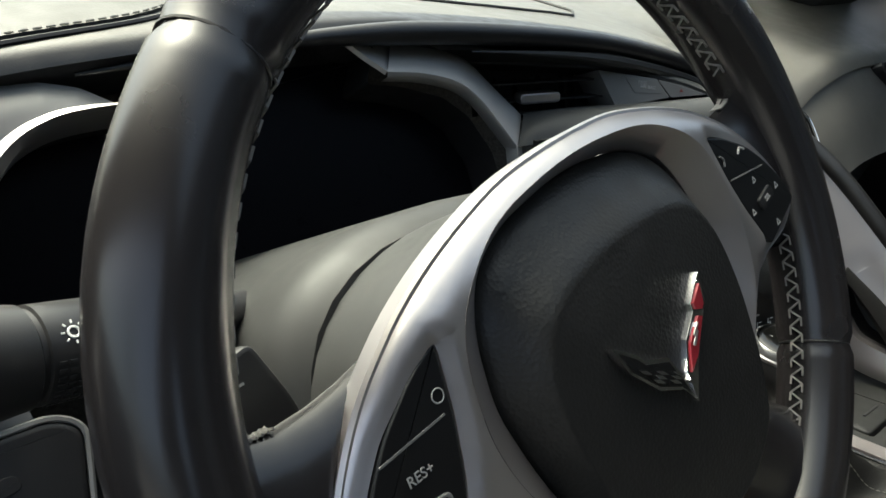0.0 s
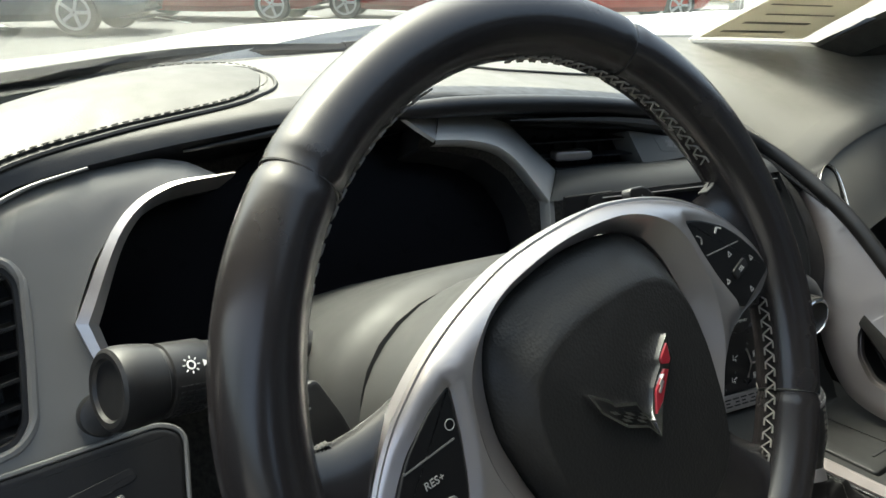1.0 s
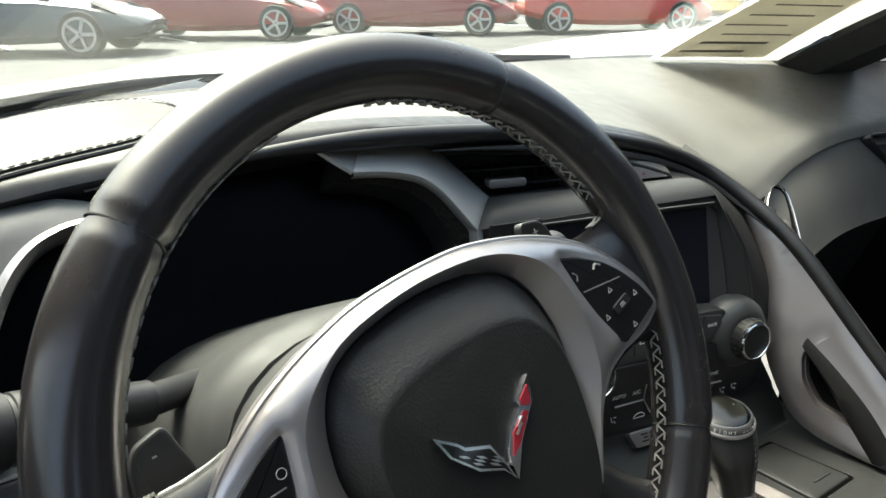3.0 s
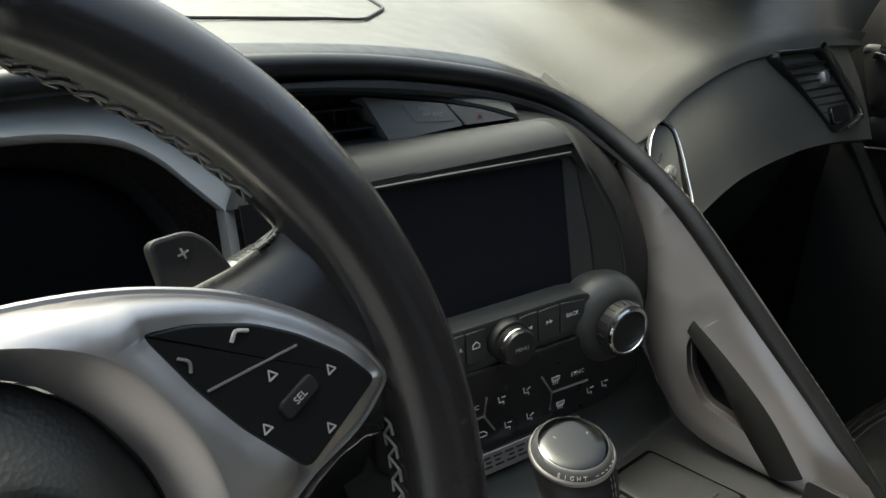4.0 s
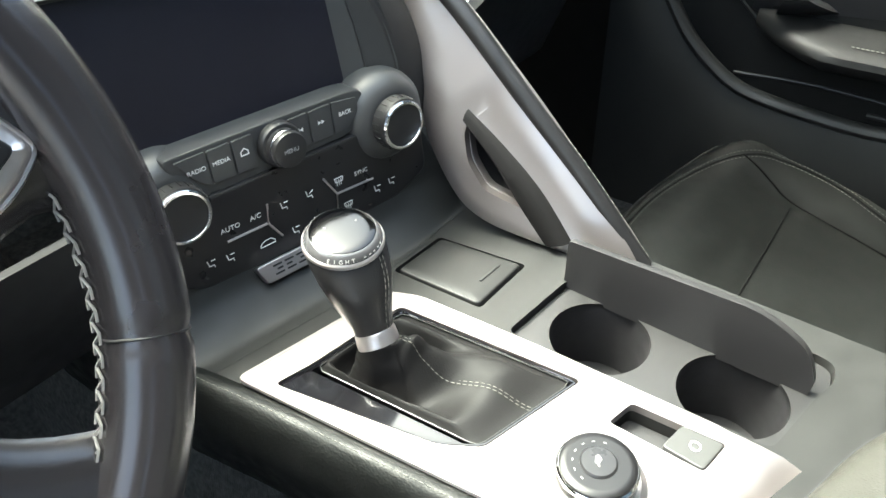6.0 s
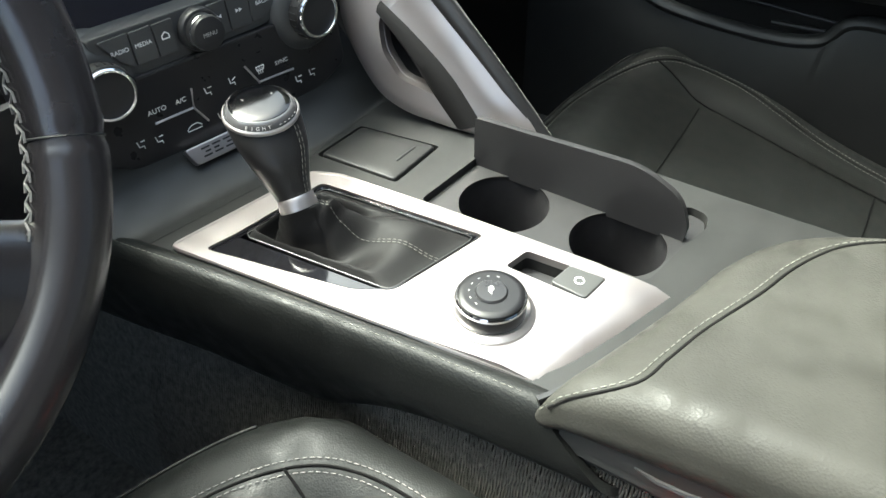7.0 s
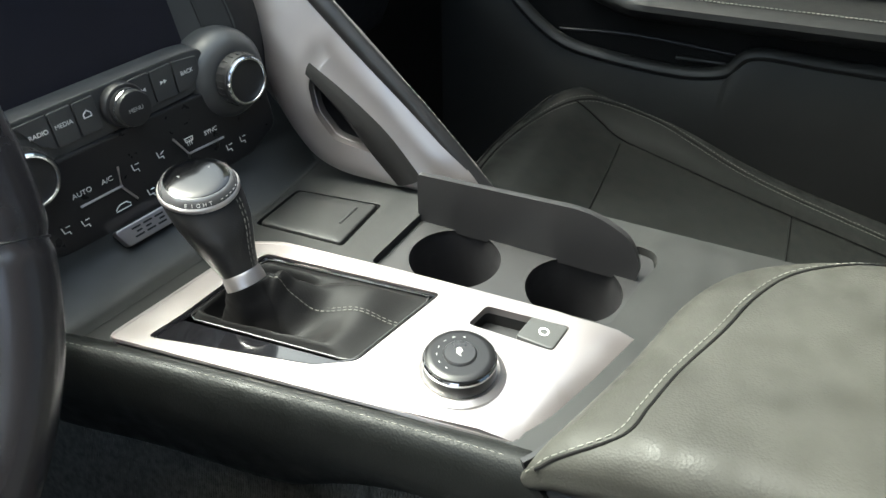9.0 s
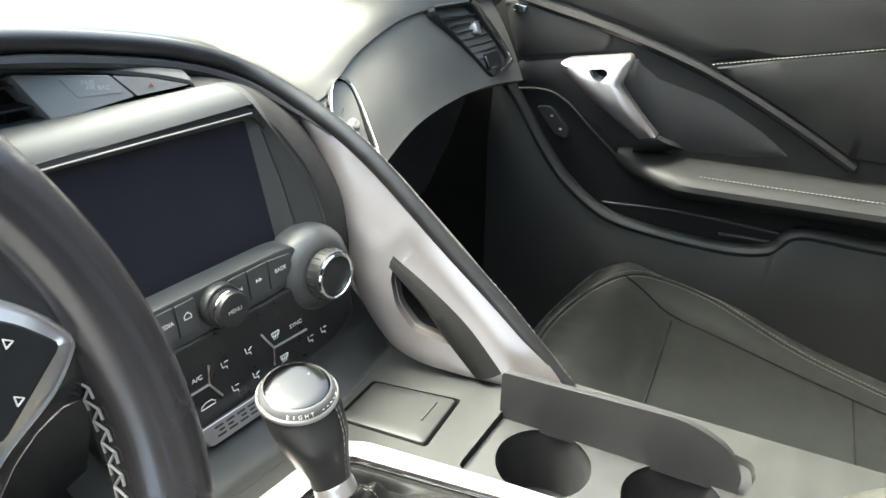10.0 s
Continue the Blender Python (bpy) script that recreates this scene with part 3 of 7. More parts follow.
    turned(bm, [(0.011, 0), (0.011, 0.003), (0.007, 0.008), (0.001, 0.0095)], Matrix.Translation(dash_point(0.02, 0.93)), 20)
    part("light_sensor", bm, GLOSS, d)
    # driver's fascia: a panel round the outer vent, and a wing over the middle vents
    left = fillet([(-0.612, 0.665), (-0.472, 0.655, 0.004), (-0.474, 0.70), (-0.480, 0.732), (-0.4879, 0.7423), (-0.4945, 0.757), (-0.4994, 0.7785), (-0.4935, 0.7888), (-0.4831, 0.8051), (-0.4691, 0.8193), (-0.4559, 0.8296), (-0.4396, 0.8348),
                   (-0.419, 0.8374), (-0.402, 0.8375), (-0.420, 0.848), (-0.4364, 0.852), (-0.4741, 0.851), (-0.5033, 0.8455), (-0.5237, 0.838), (-0.5422, 0.828), (-0.558, 0.8145), (-0.574, 0.7946), (-0.592, 0.765), (-0.604, 0.73)], 0.004, 3)
    vent_l = fillet([(-0.5236, 0.8115), (-0.519, 0.803), (-0.5205, 0.790), (-0.524, 0.7672), (-0.529, 0.7407), (-0.536, 0.7335), (-0.5578, 0.7300), (-0.584, 0.7300), (-0.5830, 0.7415), (-0.5745, 0.7656), (-0.565, 0.7866), (-0.554, 0.8020), (-0.5375, 0.8115)], 0.004, 3)
    cluster = fillet([(-0.400, 0.836), (-0.419, 0.8355), (-0.4396, 0.833), (-0.455, 0.8275), (-0.468, 0.8175), (-0.482, 0.803), (-0.4925, 0.787), (-0.498, 0.7775), (-0.493, 0.756), (-0.486, 0.741), (-0.470, 0.728), (-0.20, 0.738), (-0.170, 0.760), (-0.170, 0.785), (-0.182, 0.809), (-0.200, 0.823), (-0.230, 0.832), (-0.256, 0.836), (-0.2417, 0.857), (-0.30, 0.860), (-0.36, 0.856)], 0.004, 3)

    def flat_up(poly):
        return [Vector((p[0], up_f(0.78, p[1]))) for p in poly]

    crown = flat_up([(-0.402, 0.8375), (-0.420, 0.848), (-0.4364, 0.852), (-0.4741, 0.851), (-0.5033, 0.8455), (-0.5237, 0.838), (-0.5422, 0.828), (-0.558, 0.8145), (-0.574, 0.7946), (-0.592, 0.765), (-0.604, 0.73), (-0.612, 0.665)])

    def open_distance(p, line):
        return min((a + (b - a) * max(0, min(1, (p - a).dot(b - a) / (b - a).length_squared)) - p).length for a, b in zip(line, line[1:]))

    # the panel rolls back at its upper and outer edge
    bm = shaped_plate(flat_up(left), [flat_up(vent_l)], 0.012, lambda x, y: -0.010 * (1 - min(1, open_distance(Vector((x, y)), crown) / 0.022)) ** 2, fascia_frame(0, 0.78), 3)
    part("fascia", bm, FASCIA, d, "grey plastic fascia round the outer vent", 60)
    # a wing leads from the edge of the gauges back to the middle vent
    rim = smooth_line([V(-0.2435, 0.3615, 0.836), V(-0.2150, 0.3605, 0.8325), V(-0.188, 0.358, 0.825), V(-0.170, 0.355, 0.8125), V(-0.155, 0.349, 0.794), V(-0.141, 0.3442, 0.776)], 5)
    back = smooth_line([V(-0.205, 0.408, 0.852), V(-0.180, 0.410, 0.846), V(-0.155, 0.410, 0.839), V(-0.1334, 0.4086, 0.8288), V(-0.115, 0.396, 0.808), V(-0.0969, 0.3828, 0.7874)], 5)
    bm = bmesh.new()
    surface(bm, [[p + V(0.004, 0.012, -0.008), p + V(0.0005, 0.001, -0.0035)] + [p.lerp(q, k / 10) + V(0, -0.2, 0.9) * 0.005 * math.sin(math.pi * k / 10) ** 0.7 for k in range(11)] + [q + V(0.002, 0.004, -0.002)] for p, q in zip(rim, back)])
    part("wing", bm, FASCIA_LIT, d, "satin grey wing between gauges and middle vent, painted as lit", 60)
    bm = bmesh.new()
    surface(bm, [[V(-0.2435, 0.3615, 0.836), V(-0.224, 0.386, 0.846), V(-0.205, 0.410, 0.852)], [V(-0.256, 0.366, 0.845), V(-0.238, 0.386, 0.853), V(-0.215, 0.408, 0.858)], [V(-0.268, 0.371, 0.855), V(-0.25, 0.388, 0.860), V(-0.225, 0.408, 0.864)]])
    part("wing_end", thicken(bm, 0.003), FASCIA_LIT, d)
    bm = bmesh.new()
    solid(bm, [[V(x, y, z) for x, y in ((x0, y0), (x0 + 0.006, y0 + 0.001), (x0 + 0.008, y0 + 0.012), (x0, y0 + 0.012))] for x0, y0, z in ((-0.1415, 0.3442, 0.777), (-0.144, 0.338, 0.757), (-0.148, 0.330, 0.735))])
    part("wing_leg", bm, FASCIA_LIT, d)
    bm = bmesh.new()
    surface(bm, [[SCREEN @ V(x, 0.112, 0.006) + V(0, 0.004, 0), SCREEN @ V(x, 0.09, -0.004), SCREEN @ V(x, 0.02, -0.012)] for x in (-0.146, -0.13, -0.115, -0.10)])
    part("under_panel", thicken(bm, 0.003), DARK, d)
    # rounded lip round the outer vent, and the light strip under the stitched roll
    part("vent_lip", tube(bmesh.new(), [fascia_place(p.x, p.y, 0.0012) for p in inset(vent_l, -0.0022)], 0.0026, 8, True), FASCIA, d)
    strip = smooth_line([fascia_place(x, z, dd) for x, z, dd in ((-0.584, 0.806, -0.012), (-0.570, 0.811, -0.009), (-0.5552, 0.8178, -0.005), (-0.5422, 0.8268, -0.003), (-0.5237, 0.8367, -0.001), (-0.5033, 0.8443, 0.0), (-0.4741, 0.8500, 0.003))], 5)
    part("light_strip", tube(bmesh.new(), strip, [0.0030 - 0.0022 * k / (len(strip) - 1) for k in range(len(strip))], 8), FASCIA, d, "thin satin strip under the roll")
    # gauge housing and its glass
    bm = bmesh.new()
    rows = [[fascia_place(p.x, p.y, 0.016 + 0.054 * k / 2) for p in cluster] for k in range(3)]
    made = surface(bm, rows, True)
    bm.faces.new(made[-1])
    part("gauge_housing", bm, DARK, d)
    bm = bmesh.new()
    slab(bm, [(p.x, up_f(0.78, p.y)) for p in inset(cluster, 0.001)], fascia_frame(0, 0.78, 0.045), -0.004, 0.0, 0.0005)
    part("gauge_glass", bm, GAUGE, d, "unlit dark gauge display")
    # bright strip beside the gauges
    bm = bmesh.new()
    so = smooth_line([(-0.3987, 0.8365, 0), (-0.4396, 0.8352, 0), (-0.4691, 0.8198, 0), (-0.4994, 0.7785, 0)], 8) + smooth_line([(-0.4994, 0.7780, 0), (-0.4932, 0.7544, 0), (-0.4835, 0.7370, 0)], 6)
    si = smooth_line([(-0.399, 0.8345, 0), (-0.4378, 0.8305, 0), (-0.4637, 0.814, 0), (-0.4885, 0.7754, 0)], 8) + smooth_line([(-0.4885, 0.7750, 0), (-0.4848, 0.7544, 0), (-0.4785, 0.7385, 0)], 6)
    rows = []
    for a, b in zip(so, si):
        rows.append([fascia_place(a.x, a.y, 0.004), fascia_place(a.x, a.y, -0.004), fascia_place(*(a.lerp(b, 0.5)).xy, -0.006), fascia_place(b.x, b.y, 0.0), fascia_place(b.x, b.y, 0.03), fascia_place(a.x, a.y, 0.03)])
    solid(bm, rows)
    part("gauge_bezel", bm, SILVER, d, "bright satin metal strip", 30)
    air_vent(d, vent_l, 7, -0.549, 0.768, 0.026, -0.522, -0.582)
    centre_vent(d)
    return d


def air_vent(d, hole, n, kx, kz, kw, x1, x0):
    v = part("air_vent", band(bmesh.new(), [(p.x, up_f(0.77, p.y)) for p in inset(hole, -0.001)], [(p.x, up_f(0.77, p.y)) for p in inset(hole, 0.003)], fascia_frame(0, 0.77), -0.03, -0.002), PLASTIC, d)
    bm = bmesh.new()
    slab(bm, [(p.x, up_f(0.77, p.y)) for p in inset(hole, -0.002)], fascia_frame(0, 0.77), -0.05, -0.045, 0.0005)
    part("duct", bm, DARK, v)
    zs = [p.y for p in hole]
    lo, hi = min(zs), max(zs)
    for k in range(n):
        z = lo + (hi - lo) * (k + 0.6) / n
        cross = []
        for i in range(len(hole)):
            a, b = hole[i - 1], hole[i]
            if (a.y - z) * (b.y - z) < 0:
                cross.append(a.x + (b.x - a.x) * (z - a.y) / (b.y - a.y))
        if len(cross) < 2:
            continue
        w = max(cross) - min(cross)
        bm = bmesh.new()
        box(bm, (w, 0.0022, 0.016), fascia_frame(sum(cross) / 2 if len(cross) == 2 else (max(cross) + min(cross)) / 2, z, 0.012) @ pose(0, 0, 0, 12, 0, 5), 0.0008)
        part("slat", bm, PLASTIC, v)
    for k in range(4):
        bm = bmesh.new()
        x = x0 + (x1 - x0) * (k + 0.8) / 5
        box(bm, (0.0015, (hi - lo) * 0.8, 0.012), fascia_frame(x, (lo + hi) / 2 + 0.002, 0.035), 0.0005)
        part("vane", bm, DARK, v)
    bm = bmesh.new()
    box(bm, (kw, 0.006, 0.012), fascia_frame(kx, kz, 0.002) @ pose(0, 0, 0, 0, 0, 5), 0.002)
    part("vent_tab", bm, SILVER, v, "satin metal tab")


def centre_vent(d):
    hole = fillet([(-0.043, 0.0425), (0.0, 0.0390), (0.065, 0.0340), (0.121, 0.0245), (0.157, 0.0155), (0.180, 0.0068), (0.1845, 0.0022, 0.002), (0.13, 0.0), (0.05, -0.001), (0.0, -0.001)], 0.005, 4)
    v = part("air_vent", band(bmesh.new(), inset(hole, -0.0015), inset(hole, 0.0015), VENT, -0.03, 0.0, 0.0008), PLASTIC, d, "middle air vent with satin tab")
    part("duct", slab(bmesh.new(), inset(hole, -0.002), VENT, -0.045, -0.040, 0.0005), DARK, v)
    for y, xa, xb in ((0.0262, -0.031, 0.073), (0.0122, -0.012, 0.082)):
        part("slat", box(bmesh.new(), (xb - xa, 0.0016, 0.020), VENT @ pose((xa + xb) / 2, y, -0.016, 12), 0.0006), PLASTIC, v)
    for x in (-0.025, -0.005, 0.013, 0.035, 0.057, 0.067):
        part("vane", box(bmesh.new(), (0.0014, 0.030, 0.010), VENT @ pose(x, 0.017, -0.031), 0.0004), PLASTIC, v)
    part("vent_tab", box(bmesh.new(), (0.036, 0.0085, 0.012), VENT @ pose(0.0175, 0.0125, -0.003, 14), 0.0025), SILVER, v, "satin metal tab")
    # switch block with airbag lamp and hazard button
    part("airbag_lamp", slab(bmesh.new(), fillet([(0.0700, 0.0306), (0.1264, 0.0206), (0.1386, 0.0045), (0.0852, -0.0004)], 0.0015, 3), VENT, -0.03, 0.0045, 0.0022), FASCIA, v)
    part("lamp_window", slab(bmesh.new(), fillet([(0.0955, 0.0238), (0.1242, 0.0188), (0.1318, 0.0082), (0.1035, 0.0105)], 0.001, 3), VENT, 0.003, 0.0049, 0.0003), FASCIA, v)
    part("hazard_button", slab(bmesh.new(), fillet([(0.1285, 0.0200), (0.152, 0.0143), (0.1780, 0.0050), (0.1408, 0.0045)], 0.0015, 3), VENT, -0.03, 0.0038, 0.0018), FASCIA, v)
    part("hazard_mark", slab(bmesh.new(), fillet([(0.1490, 0.0085), (0.1535, 0.0082), (0.1515, 0.0112)], 0.0005, 2), VENT, 0.003, 0.0041, 0.0001), DULL_RED, v)
    lettering("PASS", 0.0040, VENT @ pose(0.1118, 0.0182, 0.0050, 0, 0, -9), v, PRINT_DIM)
    lettering("AIR BAG", 0.0040, VENT @ pose(0.1170, 0.0142, 0.0050, 0, 0, -9), v, PRINT_DIM)
    # strip from the vent's upper edge to the leather roll
    roll = [(-0.26, 0.367, 0.858), (-0.22, 0.3665, 0.857), (-0.12, 0.362, 0.850), (-0.03, 0.357, 0.839), (0.05, 0.350, 0.822), (0.10, 0.343, 0.807), (0.135, 0.328, 0.790)]
    line = smooth_line([V(-0.205, 0.408, 0.852), V(-0.180, 0.410, 0.846), V(-0.155, 0.410, 0.839)] + [VENT @ V(x, y, 0) for x, y in ((-0.043, 0.0425), (0.0, 0.0400), (0.065, 0.0350), (0.121, 0.0255), (0.157, 0.0165), (0.182, 0.0075))], 5)
    bm = bmesh.new()
    rows = []
    for p in line:
        y, z = interp(roll, p.x + 0.012)
        q = V(p.x + 0.012, y + 0.006, z - 0.011)
        rows.append([p + V(0, 0.004, -0.001)] + [p.lerp(q, k / 6) + V(0, -0.4, 0.5) * 0.004 * math.sin(math.pi * k / 6) for k in range(7)])
    # one grey strip: its left end in the lit tone, the rest shaded
    surface(bm, rows[:14])
    part("wing_top", bm, FASCIA_LIT, d)
    bm = bmesh.new()
    surface(bm, rows[13:])
    part("header", bm, FASCIA_SHADED, d, "grey strip over the middle vent, painted as shaded")


def passenger_dash(d):
    low = [(0.17, 0.232, 0.70), (0.24, 0.262, 0.685), (0.316, 0.266, 0.700), (0.423, 0.266, 0.701), (0.52, 0.266, 0.691), (0.615, 0.266, 0.674), (0.68, 0.266, 0.66)]
    bm = bmesh.new()
    rows = []
    for i in range(41):
        x = 0.17 + 0.47 * i / 40
        a = dash_point(x, 0) + V(0, -0.001, -0.004)
        yl, zl = interp(low, x)
        b = V(x, yl, zl)
        row = [a + V(0, 0.03, -0.004)]
        for k in range(9):
            f = k / 8
            p = a.lerp(b, f)
            p.y -= 0.005 * math.sin(math.pi * min(1, f * 1.05))
            row.append(p)
        row += [b + V(0, 0.012, -0.007), b + V(0, 0.05, -0.008), b + V(0, 0.13, 0.0)]
        rows.append(row)
    surface(bm, rows)
    thicken(bm, 0.004)
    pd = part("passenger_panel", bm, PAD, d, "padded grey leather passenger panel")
    bm = bmesh.new()
    tube(bm, [dash_point(x, 0.004) + V(0, -0.001, 0.001) for x in [0.2 + 0.43 * i / 40 for i in range(41)]], 0.0016, 6)
    part("seam", bm, DARK, pd)
    # outer vent, an upright slot with a bright rim
    c = [V(0.430, 0.308, 0.791), V(0.540, 0.308, 0.781), V(0.598, 0.272, 0.706), V(0.526, 0.270, 0.700)]
    m = axes((c[0] + c[1] + c[2] + c[3]) / 4, c[1] - c[0], c[0] - c[3])
    q = fillet([(m.inverted() @ p).to_2d() for p in c], 0.012, 4)
    v = part("air_vent", band(bmesh.new(), inset(q, -0.003), q, m, -0.03, 0.003, 0.0015), PLASTIC, d, "tilted vent with bright outer rim")
    side = [m.inverted() @ p for p in c]
    sweep = smooth_line([side[1] + V(0.002, 0.004, 0), side[1].lerp(side[2], 0.45) + V(0.009, 0.002, 0), side[2] + V(0.004, 0.004, 0), side[2] + V(-0.006, -0.005, 0), side[2].lerp(side[3], 0.6) + V(0, -0.004, 0)], 6)
    part("rim", tube(bmesh.new(), [m @ V(p.x, p.y, 0.003) for p in sweep], [0.0048 - 0.0030 * k / (len(sweep) - 1) for k in range(len(sweep))], 8, flat=0.6, up=m.to_3x3() @ V(0, 0, 1)), CHROME, v, "bright outer rim")
    bm = bmesh.new()
    slab(bm, q, m, -0.03, -0.024, 0.001)
    part("duct", bm, DARK, v)
    ys = [p.y for p in q]
    for k in range(7):
        y = min(ys) + (max(ys) - min(ys)) * (k + 2.6) / 9.8
        cr = [q[i - 1].x + (q[i].x - q[i - 1].x) * (y - q[i - 1].y) / (q[i].y - q[i - 1].y) for i in range(len(q)) if (q[i - 1].y - y) * (q[i].y - y) < 0]
        if len(cr) == 2:
            bm = bmesh.new()
            box(bm, (abs(cr[1] - cr[0]), 0.0025, 0.016), m @ pose(sum(cr) / 2, y, -0.008, 20), 0.0008)
            part("slat", bm, PLASTIC, v)
    bm = bmesh.new()
    box(bm, (0.012, 0.016, 0.01), m @ pose(0.005, 0.012, 0.0), 0.003)
    part("vent_tab", bm, SILVER, v)
    bm = bmesh.new()
    box(bm, (0.045, 0.020, 0.008), m @ pose(0.024, min(ys) + 0.016, 0.0), 0.003)
    part("temperature_switch", bm, GLOSS, v)
    # pointed oval vent in a deep dark well
    m = axes((0.230, 0.2815, 0.722), (1.0, -0.05, 0.0), (0.0, 0.65, 0.76))
    q = [p.to_2d() for p in even(smooth_line([V(x, y, 0) for x, y in ((0.0167, 0.0472), (0.0247, 0.0386), (0.0208, 0.0189), (0.0105, -0.0064), (0.0009, -0.0274), (-0.0106, -0.0358), (-0.0184, -0.0264), (-0.027, -0.0055), (-0.0238, 0.0157), (-0.0114, 0.0323), (0.0026, 0.0429))], 4, True), 40, True)]
    v = part("air_vent", band(bmesh.new(), inset(q, -0.0010), q, m, -0.004, 0.0014, 0.0005), CHROME, d, "pointed oval vent with bright rim")
    bm = bmesh.new()
    well = surface(bm, [[m @ V(p.x, p.y, z) for p in inset(q, k)] for z, k in ((-0.001, 0.0), (-0.012, 0.002), (-0.024, 0.006))], True)
    bm.faces.new(well[-1])
    part("duct", bm, SEAM, v, "dark vent well")
    for k in range(4):
        part("slat", box(bmesh.new(), (0.017, 0.0010, 0.010), m @ pose(-0.004 + 0.0035 * k, 0.019 - 0.013 * k, -0.010, 25, 0, 35), 0.0004), PLASTIC, v)
    part("vent_tab", box(bmesh.new(), (0.012, 0.010, 0.010), m @ pose(-0.001, 0.004, -0.005, 0, 0, 30), 0.004), FASCIA, v)
    # small airbag marking slot
    p = dash_point(0.47, 0.06)
    bm = bmesh.new()
    box(bm, (0.04, 0.008, 0.003), Matrix.Translation(p + V(0.03, 0.0, 0.0012)) @ pose(0, 0, 0, 15, 0, 0), 0.001)
    part("marking_tab", bm, PAD, d)
    # glove box and knee panel
    bm = bmesh.new()
    rows = []
    for i in range(21):
        x = 0.13 + 0.55 * i / 20
        yl, zl = interp(low, x)
        rows.append([V(x, yl + 0.09, zl + 0.004), V(x, 0.37, zl - 0.03), V(x, 0.40, 0.55), V(x, 0.44, 0.46), V(x, 0.5, 0.42), V(x, 0.75, 0.42)])
    surface(bm, rows)
    thicken(bm, 0.006)
    part("glove_box", bm, KEYCAP, d)
    # driver's knee panel
    bm = bmesh.new()
    rows = []
    for i in range(21):
        x = -0.66 + 0.56 * i / 20
        rows.append([V(x, 0.275, 0.672), V(x, 0.278, 0.64), V(x, 0.30, 0.58), V(x, 0.36, 0.53), V(x, 0.5, 0.5)])
    surface(bm, rows)
    thicken(bm, 0.006)
    part("knee_panel", bm, DARK, d)


# ---- light switch panel, left of the wheel ----
def switch_panel():
    s = thing("light_switch_panel", "black switch panel with mirror knob and three buttons", "switch panel")
    f = fascia_frame(-0.531, 0.694, -0.002)
    q = fillet([(-0.0595, 0.012), (-0.054, 0.0265), (-0.043, 0.0305), (0.058, 0.0315), (0.068, 0.0245), (0.060, -0.018), (0.0, -0.046), (-0.066, -0.046), (-0.066, -0.010)], 0.006, 4)
    part("panel", slab(bmesh.new(), q, f, -0.012, 0.003, 0.002), PLASTIC, s)
    part("panel_lip", tube(bmesh.new(), [f @ V(p.x, p.y, 0.0016) for p in inset(q, -0.0016)], 0.0014, 6, True), FASCIA, s)
    part("recess", slab(bmesh.new(), fillet([(-0.028, 0.008), (0.04, 0.017), (0.042, 0.010), (-0.028, -0.002)], 0.004, 3), f, 0.0, 0.0036, 0.0005), DARK, s)
    k = part("mirror_knob", turned(bmesh.new(), [(0.0138, 0), (0.0138, 0.005), (0.0130, 0.0065), (0.0112, 0.0068), (0.0108, 0.012), (0.0095, 0.0135), (0.002, 0.0138)], f @ pose(-0.043, 0.0, 0.003)), PLASTIC, s)
    for a in range(4):
        bm = bmesh.new()
        slab(bm, fillet([(-0.0012, 0.0064), (0.0012, 0.0064), (0, 0.0082)], 0.0002, 1), f @ pose(-0.043, 0.0, 0.003, 0, 0, 90 * a), 0.0128, 0.0139, 0.0001)
        part("arrow", bm, PRINT, k)
    for dx in (-0.0026, 0.0026):
        part("mirror_mark", band(bmesh.new(), fillet([(dx - 0.002, -0.0016), (dx + 0.002, -0.0016), (dx + 0.002, 0.0016), (dx - 0.002, 0.0016)], 0.0006, 2), fillet([(dx - 0.0014, -0.001), (dx + 0.0014, -0.001), (dx + 0.0014, 0.001), (dx - 0.0014, 0.001)], 0.0004, 2), f @ pose(-0.043, 0.0, 0.003), 0.0134, 0.0142, 0.0001, 24), PRINT_DIM, k)
    for i, w in enumerate(("HUD", "INFO", "")):
        m = f @ pose(-0.0145 + 0.0195 * i, -0.009 + 0.0035 * i, 0.003, 0, 0, 10)
        b = part("button", slab(bmesh.new(), fillet([(-0.0093, -0.006), (0.0093, -0.006), (0.0093, 0.006), (-0.0093, 0.006)], 0.0012, 3), m, 0, 0.004, 0.001), FASCIA, s)
        if w:
            lettering(w, 0.0044, m @ pose(0, 0, 0.0041), b, PRINT)
        else:
            part("symbol", band(bmesh.new(), [(0.0021 * math.cos(a), 0.0021 * math.sin(a)) for a in [k * 0.3927 for k in range(16)]], [(0.0015 * math.cos(a), 0.0015 * math.sin(a)) for a in [k * 0.3927 for k in range(16)]], m, 0.0038, 0.0042, 0.0001, 16), PRINT, b)
    part("mirror_switch", slab(bmesh.new(), fillet([(-0.0085, -0.004), (0.0085, -0.004), (0.0085, 0.004), (-0.0085, 0.004)], 0.0012, 3), f @ pose(-0.039, -0.0215, 0.003, 0, 0, 10), 0, 0.002, 0.0006), PLASTIC, s)
    lettering("L•R", 0.0055, f @ pose(-0.039, -0.0215, 0.0052, 0, 0, 10), s, PRINT)
    # dimmer wheel
    m = fascia_frame(-0.498, 0.736, 0)
    dm = thing("dimmer_knob", "round black dimmer knob on the fascia", "knob")
    part("knob", turned(bmesh.new(), [(0.0115, 0), (0.0115, 0.006), (0.0105, 0.0085), (0.008, 0.0095), (0.0015, 0.0096)], m), PLASTIC, dm)
